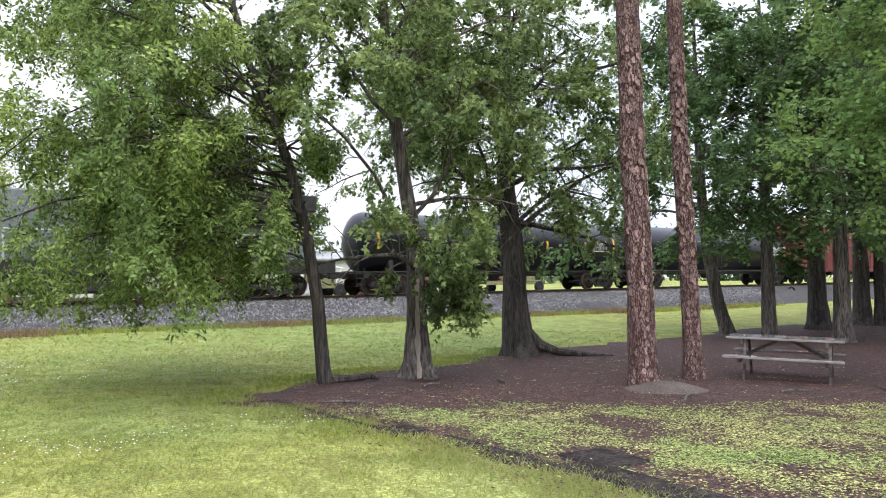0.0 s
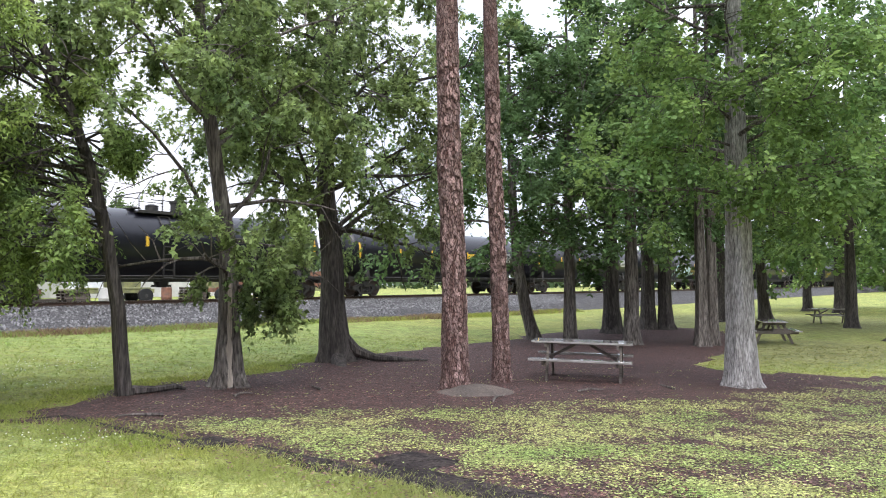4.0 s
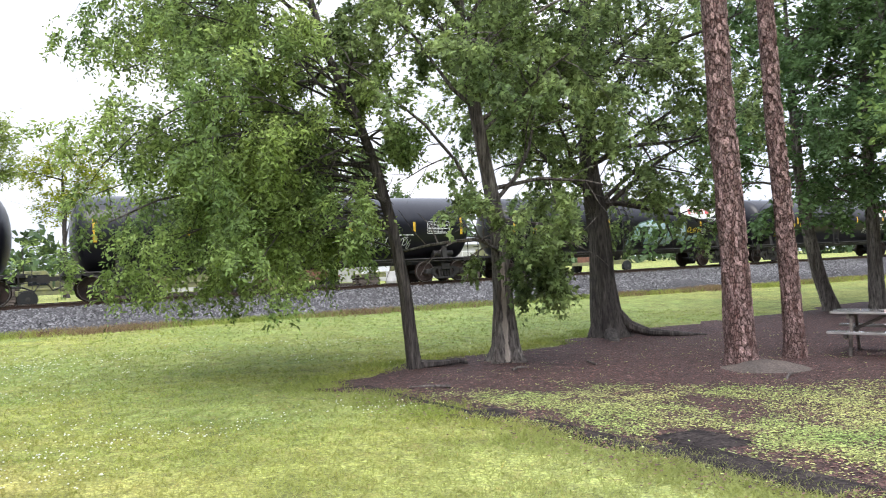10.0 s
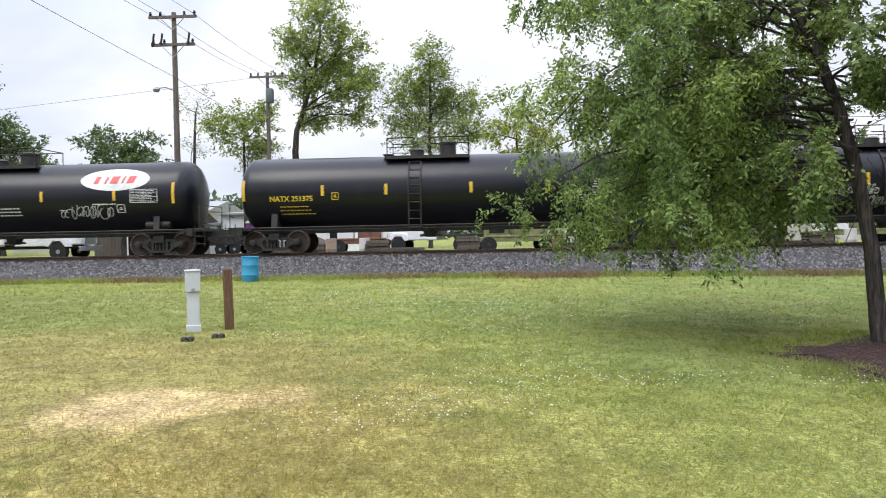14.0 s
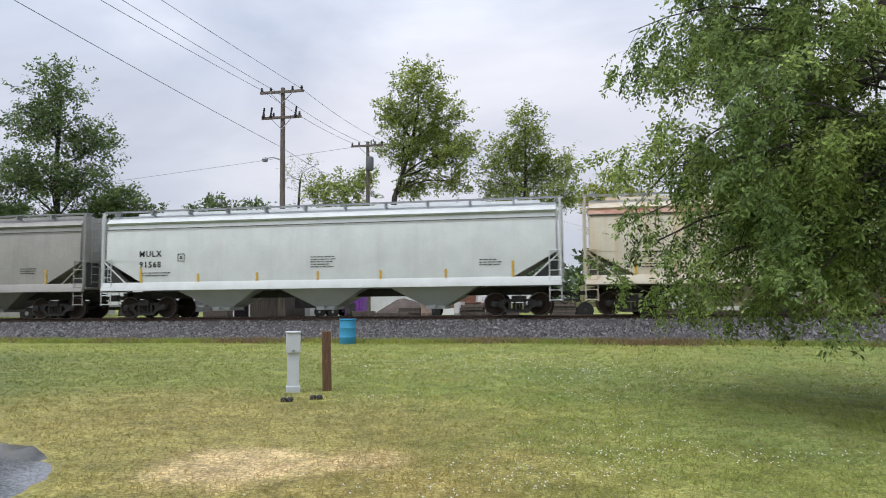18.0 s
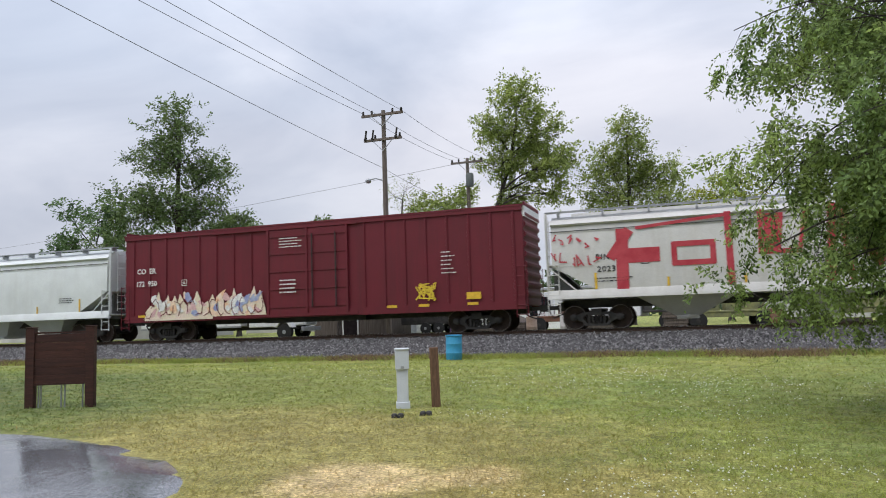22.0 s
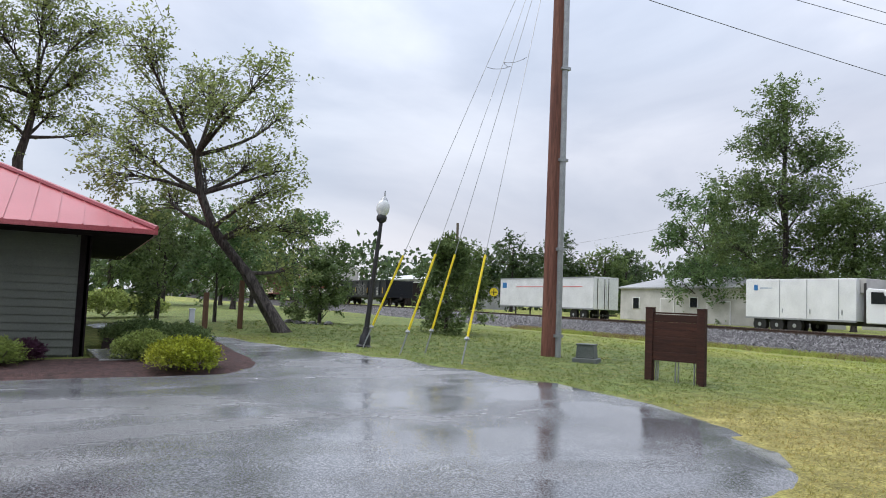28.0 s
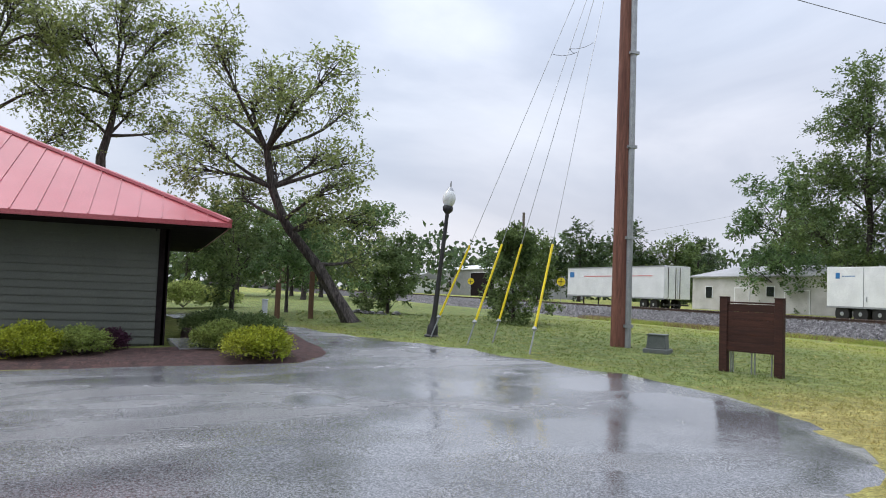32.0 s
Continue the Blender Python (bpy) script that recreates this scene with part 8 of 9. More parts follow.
def picnic_table(m, label):
    ob = thing("picnic_table", label, "picnic table", m, "picnic tables")
    for i in range(5):
        part("top_board", Geo().box((0, -0.32 + i * 0.16, 0.75), (1.95, 0.145, 0.04)), M["wettop"], ob, bevel=0.006)
    for s in (-1, 1):
        part("bench", Geo().box((0, s * 0.72, 0.44), (1.95, 0.25, 0.045)), M["wettop"], ob, bevel=0.006)
    for x in (-0.7, 0.7):
        part("bench_rail", Geo().box((x, 0, 0.39), (0.05, 1.55, 0.10)), M["wood"], ob)
        part("top_rail", Geo().box((x, 0, 0.69), (0.05, 0.75, 0.09)), M["wood"], ob)
        for s in (-1, 1):
            part("leg", Geo().prism([(s * 0.22, 0.72), (s * 0.32, 0.72), (s * 0.64, 0.0), (s * 0.54, 0.0)], x + 0.03, x + 0.075), M["wood"], ob)
        part("brace", Geo().rod((x * 0.95, 0, 0.42), (x * 0.2, 0, 0.7), 0.04, 4), M["wood"], ob)
    return ob


def build_park():
    picnic_table(pose(13.2, 7.25, gz(13.2, 7.2) + 0.03, 0, 1.2, -66), "weathered wooden picnic table with a wet top")
    picnic_table(pose(27.6, 7.6, gz(27.6, 7.6) + 0.02, 0, 0, 24), "weathered picnic table under the maples")
    picnic_table(pose(42.0, 8.6, gz(42, 8.6) + 0.02, 0, 0, -60), "weathered picnic table far in the grove")
    # pedestal, post, barrel, stones
    b = thing("utility_pedestal", "grey metal utility pedestal on the lawn", "utility pedestal", pose(-4.70, 11.55, gz(-4.7, 11.55) - 0.02, 0, 0, 24))
    part("base", Geo().box((0, 0, 0.06), (0.23, 0.2, 0.12)), M["ped"], b, bevel=0.01)
    part("cabinet", Geo().box((0, 0, 0.40), (0.19, 0.16, 0.66)), M["ped"], b, bevel=0.01)
    part("hood", Geo().box((0, -0.01, 0.82), (0.23, 0.20, 0.34)).box((0, -0.02, 0.99), (0.25, 0.22, 0.03)), M["ped"], b, bevel=0.012)
    part("latch", Geo().box((0, -0.12, 0.69), (0.05, 0.02, 0.04)), M["steel"], b)
    b = thing("wooden_post", "short dark brown square wooden post", "post", pose(-4.22, 11.85, gz(-4.2, 11.85) - 0.05, 1, -1, 20))
    part("shaft", Geo().box((0, 0, 0.52), (0.15, 0.15, 1.04)), M["postwood"], b, bevel=0.012)
    x, y = -8.05, 24.6
    b = thing("barrel", "blue plastic drum standing by the ballast", "barrel", pose(x, y, gz(x, y) - 0.03, 1, 1.5))
    part("body", Geo().lathe([(0.26, 0), (0.28, 0.03), (0.285, 0.25), (0.295, 0.27), (0.285, 0.29), (0.285, 0.58), (0.295, 0.60), (0.285, 0.62), (0.28, 0.84), (0.25, 0.86)], 28), M["blue"], b)
    part("rim", Geo().lathe([(0.285, 0.85), (0.30, 0.86), (0.30, 0.89), (0.27, 0.89), (0.26, 0.86)], 28), M["blue"], b)
    for x, y in ((-4.34, 10.41), (-4.02, 10.78)):
        for k in range(2):
            g = Geo().lathe([(0.035, 0), (0.055, 0.02), (0.05, 0.06), (0.03, 0.08)], 7)
            solo("valve_box", g, M["dark"], "small dark irrigation cap in the grass", "irrigation cap", pose(x + k * 0.085 - 0.04, y + k * 0.03, gz(x, y) - 0.01, 4, 3, k * 50), "irrigation caps")
    # the wooden sign seen from behind
    a, c = Vector((-10.92, 9.80, 0)), Vector((-9.9, 10.22, 0))
    mid, yaw = (a + c) / 2, math.degrees(math.atan2(c.y - a.y, c.x - a.x))
    b = thing("notice_board", "dark brown wooden notice board seen from behind", "sign", pose(mid.x, mid.y, gz(mid.x, mid.y) - 0.05, 0, 0, yaw))
    for s in (-1, 1):
        part("post", Geo().box((s * 0.50, 0, 0.71), (0.15, 0.13, 1.42)).box((s * 0.50, 0, 1.43), (0.165, 0.145, 0.02)), M["signwood"], b, bevel=0.012)
    for i in range(6):
        part("board", Geo().box((0, -0.02 + 0.003 * (i % 2), 0.54 + i * 0.14), (0.86, 0.045, 0.1388)), M["signwood"], b, bevel=0.005)
    part("ledge", Geo().box((0, -0.03, 0.46), (0.86, 0.06, 0.03)), M["signwood"], b)
    part("cap", Geo().box((0, 0, 1.335), (0.86, 0.08, 0.03)), M["signwood"], b)
    for x in (-0.38, -0.34, 0.0, 0.06, 0.36):
        part("stake", Geo().rod((x, 0.02, 0), (x + 0.005, 0.02, 0.55), 0.014, 6), M["steel"], b)
    # service box
    b = thing("service_box", "dark green utility box on a low plinth", "utility box", pose(-13.75, 10.55, gz(-13.75, 10.5) - 0.03, 0, 0, 40))
    part("plinth", Geo().box((0, 0, 0.06), (0.56, 0.5, 0.12)), M["boxgreen"], b, bevel=0.015)
    part("body", Geo().prism([(-0.22, 0.12), (0.22, 0.12), (0.19, 0.42), (-0.19, 0.42)], -0.19, 0.19, "y"), M["boxgreen"], b, bevel=0.015)
    part("lid", Geo().box((0, 0, 0.43), (0.42, 0.42, 0.03)), M["boxgreen"], b, bevel=0.01)
    # street lamp
    b = thing("street_lamp", "black iron lamp post with an acorn globe", "street lamp", pose(-16.8, 6.25, gz(-16.8, 6.25) - 0.03, 0, 5.0, 70))
    part("base", Geo().lathe([(0.19, 0), (0.19, 0.05), (0.14, 0.08), (0.13, 0.28), (0.09, 0.34), (0.08, 0.5)], 16), M["lampblack"], b)
    part("shaft", Geo().lathe([(0.065, 0.4), (0.055, 1.8), (0.045, 3.1)], 14), M["lampblack"], b)
    part("fitter", Geo().lathe([(0.05, 3.05), (0.12, 3.12), (0.13, 3.2), (0.10, 3.26)], 16), M["lampblack"], b)
    part("globe", Geo().lathe([(0.10, 3.25), (0.15, 3.34), (0.165, 3.45), (0.14, 3.56), (0.09, 3.62)], 20), M["globe"], b, "ribbed acorn glass globe")
    part("finial", Geo().lathe([(0.10, 3.61), (0.06, 3.68), (0.02, 3.72), (0.015, 3.86)], 12), M["steel"], b)


def bush(x, y, w, h, leaf, label, seed, size=0.042, n=9000):
    n, h = int(n * 1.25), h * 0.86
    rng = np.random.default_rng(seed)
    ob = thing("shrub", label, "shrub", Matrix.Translation((x, y, gz(x, y) + 0.03)), "shrubs")
    g = Geo()
    for i in range(9):
        a = i * 0.7
        g.rod((0, 0, 0), (math.cos(a) * w * 0.3, math.sin(a) * w * 0.3, h * 0.6), 0.012, 4)
    part("stem", g, M["bark"], ob)
    # a heap of rounded clumps, leafy outside and hollow within
    m = 11
    ang, rad = np.arange(m) * 2.4, np.sqrt(np.arange(m) / m) * 0.36
    mid = np.stack([np.cos(ang) * rad * w, np.sin(ang) * rad * w, h * (0.62 - 0.55 * rad / 0.36 * 0.6) * rng.uniform(0.8, 1.15, m)], -1)
    which = rng.integers(0, m, n // 4)
    d = rng.normal(size=(len(which), 3))
    d /= np.linalg.norm(d, axis=1, keepdims=True)
    d[:, 2] = np.where(d[:, 2] < -0.3, -d[:, 2], d[:, 2])
    c = mid[which] + d * np.array([w * 0.2, w * 0.2, h * 0.38]) * rng.uniform(0.7, 1.08, len(which))[:, None]
    ok = c[:, 2] > 0.02
    part("foliage", sprays_mesh("foliage", c[ok], d[ok], size * 1.25, M[leaf], rng, 4, 0.09, 0.0, 0.55, False, 0.5), None, ob)
    return ob


def build_pavilion():
    """Green-sided building with a hipped red metal roof; its corner looks to the lot."""
    x0, x1, y0, y1, top = -27.0, -15.95, -11.0, 0.1, 2.62
    floor = gz(-16, 0) - 0.05
    ob = thing("pavilion_building", "olive lap-sided building with a red metal hip roof", "building")
    part("wall", Geo().box(((x0 + x1) / 2, y1 - 0.1, (top + floor) / 2), (x1 - x0, 0.16, top - floor)).box((x1 - 0.1, (y0 + y1) / 2, (top + floor) / 2), (0.16, y1 - y0 - 0.4, top - floor)), M["siding"], ob)
    part("wall", Geo().box(((x0 + x1) / 2, y0, (top + floor) / 2), (x1 - x0, 0.16, top - floor)).box((x0, (y0 + y1) / 2, (top + floor) / 2), (0.16, y1 - y0, top - floor)), M["siding"], ob)
    g = Geo().box((x1 + 0.015, y1 - 0.02, (top + floor) / 2), (0.05, 0.20, top - floor)).box((x1 - 0.06, y1 + 0.02, (top + floor) / 2), (0.20, 0.05, top - floor))
    part("corner_board", g, M["trimdark"], ob, "dark corner board")
    e = 1.15
    ex0, ex1, ey0, ey1, ez = x0 - e, x1 + e, y0 - e, y1 + e, 2.72
    k = 0.456
    w = (ex1 - ex0) / 2
    cx, cy = (ex0 + ex1) / 2, (ey0 + ey1) / 2
    apex = Vector((cx, cy, ez + w * k))
    corners = [Vector((ex0, ey0, ez)), Vector((ex1, ey0, ez)), Vector((ex1, ey1, ez)), Vector((ex0, ey1, ez))]
    part("soffit", Geo().box((cx, cy, ez - 0.09), (ex1 - ex0 - 0.1, ey1 - ey0 - 0.1, 0.06)), M["trimdark"], ob, "dark soffit")
    g = Geo()
    for i in range(4):
        a, b = corners[i], corners[(i + 1) % 4]
        m = (a + b) / 2
        d = b - a
        g.box((m.x, m.y, ez - 0.045), (max(abs(d.x), 0.05), max(abs(d.y), 0.05), 0.09))
    part("fascia", g, M["redroof"], ob, "red metal fascia")
    for i in range(4):
        a, b = corners[i], corners[(i + 1) % 4]
        nrm = (b - a).cross(apex - a).normalized()
        if nrm.z < 0:
            nrm.negate()
        low = [a, b, apex]
        part("roof_plane", Geo().add([*low, *[p - nrm * 0.05 for p in low]], [(0, 1, 2), (5, 4, 3), (0, 3, 4, 1), (1, 4, 5, 2), (2, 5, 3, 0)]), M["redroof"], ob)
        seams = round((b - a).length / 0.42)
        for s in range(1, seams):
            t = s / seams
            foot = a.lerp(b, t)
            tt = min(t, 1 - t) * 2
            head = foot + ((apex - (a + b) / 2) * tt)
            if tt > 0.03:
                part("roof_seam", Geo().tube([foot + nrm * 0.012, head + nrm * 0.012], 0.014, 4), M["redroof"], ob)
        part("hip_cap", Geo().tube([a + Vector((0, 0, 0.03)), apex + Vector((0, 0, 0.03))], 0.055, 6), M["redroof"], ob)
    for s in range(16):
        z = floor + 0.08 + s * 0.152
        if z < top - 0.12:
            part("siding_board", Geo().prism([(0, z), (0.045, z), (0.045, z + 0.012), (0.018, z + 0.160), (0, z + 0.160)], y0 + 0.2, y1 - 0.12, "y", Matrix.Translation((x1 - 0.02, 0, 0))), M["siding"], ob)
    part("vent", Geo().lathe([(0.05, 0), (0.05, 0.35), (0.08, 0.36), (0.08, 0.42)], 10, pose(ex1 - 3.2, -3.6, ez + 3.2 * k - 0.03)), M["steel"], ob)
    for x, y, w, h, leaf, lab, n in ((-14.05, -2.0, 1.25, 0.66, "leaf_f", "clipped yellow-green shrub by the wall", 8000), (-14.35, -1.15, 0.95, 0.55, "leaf_e", "loose green shrub in the mulch bed", 5000), (-14.95, -0.75, 0.62, 0.45, "purple_leaf", "low dark purple shrub", 3000),
                                     (-13.3, 1.75, 1.25, 0.62, "leaf_f", "bright yellow-green mounded shrub", 9000), (-14.75, 1.15, 1.0, 0.62, "leaf_e", "shrub with bronze new growth", 7000), (-17.6, 1.3, 1.6, 0.68, "leaf_d", "wide clipped green shrub", 8000),
                                     (-16.9, 2.15, 1.3, 0.58, "leaf_d", "clipped green shrub by the path", 7000), (-14.0, -3.4, 1.3, 0.7, "leaf_f", "clipped yellow-green shrub by the wall", 6000)):
        bush(x, y, w, h, leaf, lab, int(abs(x * 31 + y * 17)), n=n)


def leaning_tree():
    lobed_tree("leaning_tree", "leaning dark-trunked tree in sparse new leaf", -21.15, 5.35, 76, ((0, 0), (-0.56, 0.85), (-1.11, 1.7), (-1.87, 2.6), (-2.1, 2.95), (-2.5, 3.9), (-2.7, 5.0)),
               ((-4.0, 7.6, 1.2, 0.7), (-2.4, 7.5, 1.0, 0.6), (-0.8, 7.3, 0.9, 0.6), (-4.6, 6.4, 0.9, 0.8), (-3.2, 6.4, 1.2, 0.8), (-1.8, 6.2, 1.0, 0.7), (-0.5, 6.5, 0.6, 0.6), (-4.4, 5.1, 1.3, 0.7), (-2.7, 5.0, 1.0, 0.7), (-1.2, 5.0, 1.0, 0.7),
                (-4.7, 4.1, 1.0, 0.6), (-3.5, 3.8, 1.0, 0.6), (-0.3, 4.7, 0.6, 0.6), (-0.6, 3.8, 0.8, 0.6), (0.1, 3.0, 0.8, 0.6), (-0.9, 3.1, 0.9, 0.5), (0.0, 1.9, 0.7, 0.45)), "leaf_h", 81, 0.24, 7.5, 0.36, 5, 0.26, 0.115, deep=0.5, shell=0.3, droop=0.25)


def build_lot_trees():
    leaning_tree()
    lobed_tree("pecan_tree", "tall open-branched tree behind the red roof", -32.0, -2.2, 94, ((0, 0), (-0.1, 3), (-0.27, 6), (-0.07, 6.9), (0.2, 8.4)),
               ((-1.3, 10.6, 1.5, 1.2), (0.7, 11.3, 1.7, 1.0), (2.0, 11.6, 1.1, 0.9), (-1.9, 9.0, 1.1, 1.2), (-0.2, 9.4, 1.5, 1.2), (1.5, 9.4, 1.4, 1.2), (0.7, 8.1, 1.5, 0.7), (-1.2, 7.6, 1.0, 0.9), (-2.6, 11.2, 1.2, 1.0), (0.2, 12.9, 1.8, 0.9), (2.1, 7.2, 1.0, 0.7)), "leaf_h", 83, 0.26, 6.5, 0.45, 4, 0.32, 0.15, shell=0.3)
    lobed_tree("pecan_tree", "bare-limbed tree in early leaf behind the building", -31.0, -6.3, 94, ((0, 0), (0.1, 3), (0.2, 5.2), (0.0, 7.0), (-0.2, 9)),
               ((-1.6, 10.8, 1.6, 1.2), (0.6, 11.6, 1.8, 1.2), (2.0, 10.2, 1.4, 1.2), (-2.2, 8.6, 1.3, 1.2), (0.1, 9.4, 1.6, 1.2), (1.9, 8.0, 1.3, 1.0), (0.4, 13.0, 1.8, 1.0), (2.6, 6.6, 1.2, 0.9)), "leaf_h", 84, 0.26, 6.5, 0.45, 4, 0.32, 0.15, shell=0.3)
    crown_tree("crape_myrtle", "multi-stemmed small tree on the lawn", -24.5, 2.2, 3.6, 1.5, "leaf_d", 85, 0.2, 0.07, 6, 0.12, sigma=0.18, n=10)
    crown_tree("crape_myrtle", "small green tree by the path", -26.0, 4.2, 3.0, 1.5, "leaf_c", 86, 0.35, 0.06, 6, 0.12, sigma=0.18, n=10)
    crown_tree("holly_bush", "dark bush beside the leaning tree", -26.0, 7.9, 2.3, 1.2, "leaf_d", 87, 0.06, 0.06, 8, 0.12, sigma=0.18, n=12)
    crown_tree("oak_tree", "green tree at the far lawn", -52, 14, 6, 3.0, "leaf_c", 88, 0.2, 0.15, 8, 0.22, n=10)
    crown_tree("oak_tree", "green tree at the far lawn", -60, 10, 6, 3.4, "leaf_c", 89, 0.2, 0.15, 8, 0.24, n=10)
    crown_tree("oak_tree", "green tree beside the far street", -56, 5, 6, 3.4, "leaf_d", 90, 0.2, 0.15, 8, 0.24, n=10)
    for i, (x, y, h) in enumerate(((-50, -3.0, 6.0), (-49, 1.5, 5.6), (-53, 5.0, 6.4), (-47, 8.6, 5.2), (-58, 12.0, 6.5))):
        lobed_tree("park_tree", "dark green tree with trailing moss at the far lawn", x, y, 80 + 11 * i, ((0, 0), (0.1, h * 0.3), (0, h * 0.6), (0.1, h * 0.85)),
                   ((0, h * 0.85, h * 0.2, h * 0.13), (-h * 0.22, h * 0.66, h * 0.22, h * 0.15), (h * 0.22, h * 0.62, h * 0.22, h * 0.15), (-h * 0.1, h * 0.42, h * 0.3, h * 0.14), (h * 0.25, h * 0.4, h * 0.22, h * 0.14)), "leaf_d", 300 + i, 0.16, 2.6, 0.5, 8, 0.5, 0.24, droop=0.5)
    for x, y, w, h in ((-30.5, 0.9, 2.4, 1.25), (-31.5, 2.4, 1.8, 1.0), (-30.0, -0.8, 2.2, 1.2)):
        bush(x, y, w, h, "leaf_e", "rounded green hedge shrub on the far lawn", int(abs(x * 31 + y * 17)), size=0.08, n=5000)
    for x, y, h in ((-21.7, 3.25, 1.15), (-22.6, 4.4, 1.5)):
        b = thing("wooden_post", "brown wooden post on the lawn", "post", pose(x, y, gz(x, y) - 0.05))
        part("shaft", Geo().box((0, 0, h / 2), (0.14, 0.14, h)), M["postwood"], b, bevel=0.01)
    b = thing("utility_pedestal", "small grey pedestal beside a post", "utility pedestal", pose(-21.4, 2.85, gz(-21.4, 2.85) - 0.03))
    part("cabinet", Geo().box((0, 0, 0.33), (0.16, 0.14, 0.66)), M["ped"], b, bevel=0.01)
    part("cap", Geo().box((0, 0, 0.67), (0.19, 0.17, 0.04)), M["ped"], b, bevel=0.01)
    b = thing("small_sign", "small blank white sign on the lawn", "sign", pose(-22.6, 1.75, gz(-22.6, 1.75) - 0.03, 0, 0, 88))
    part("panel", Geo().box((0, 0, 0.22), (0.36, 0.02, 0.24)), M["white"], b, bevel=0.004)
    part("stake", Geo().rod((-0.12, 0.02, 0), (-0.12, 0.02, 0.3), 0.008, 5).rod((0.12, 0.02, 0), (0.12, 0.02, 0.3), 0.008, 5), M["steel"], b)


build_poles()
build_park()
build_pavilion()
build_lot_trees()

# ---- beyond the track ----
def house(name, label, x0, x1, y0, y1, z1, roof, wall, roofmat, ridge="x", openings=()):
    z0 = 0.45
    ob = thing(name, label, "building")
    part("wall", Geo().box(((x0 + x1) / 2, (y0 + y1) / 2, (z0 + z1) / 2), (x1 - x0, y1 - y0, z1 - z0)), M[wall], ob)
    e = 0.3
    if ridge == "x":
        ym = (y0 + y1) / 2
        prof = [(y0 - e, z1), (y0 - e, z1 + 0.12), (ym, z1 + roof + 0.12), (y1 + e, z1 + 0.12), (y1 + e, z1)]
        part("roof", Geo().prism(prof, x0 - e, x1 + e), M[roofmat], ob)
    else:
        xm = (x0 + x1) / 2
        prof = [(x0 - e, z1), (x0 - e, z1 + 0.12), (xm, z1 + roof + 0.12), (x1 + e, z1 + 0.12), (x1 + e, z1)]
        part("roof", Geo().prism(prof, y0 - e, y1 + e, "y"), M[roofmat], ob)
    for kind, x, z, w, h in openings:
        o = part(kind, Geo().box((x, y0 - 0.02, z), (w, 0.08, h)), M["glassdark" if kind == "window" else "offwhite" if kind == "door" else "trimdark"], ob)
        part("frame", Geo().box((x, y0 - 0.04, z + h / 2 + 0.04), (w + 0.16, 0.06, 0.08)).box((x - w / 2 - 0.04, y0 - 0.04, z), (0.08, 0.06, h)).box((x + w / 2 + 0.04, y0 - 0.04, z), (0.08, 0.06, h)), M["white"], o)
    return ob


def tyre(parent, x, y, z, r=0.48, w=0.28, name="wheel", rim="steel"):
    ob = part(name, cached("tyre%.2f" % r, lambda: Geo().lathe([(r * 0.62, -w / 2), (r * 0.97, -w / 2), (r, -w / 2 + 0.04), (r, w / 2 - 0.04), (r * 0.97, w / 2), (r * 0.62, w / 2)], 22), M["tyre"]), None, parent, m=pose(x, y, z, 90))
    part("rim", cached("rim%.2f%s" % (r, rim), lambda: Geo().lathe([(r * 0.6, -w * 0.4), (r * 0.62, w * 0.42), (r * 0.5, w * 0.30), (r * 0.3, w * 0.2), (r * 0.25, w * 0.5), (r * 0.05, w * 0.55)], 16), M[rim]), None, ob)
    return ob


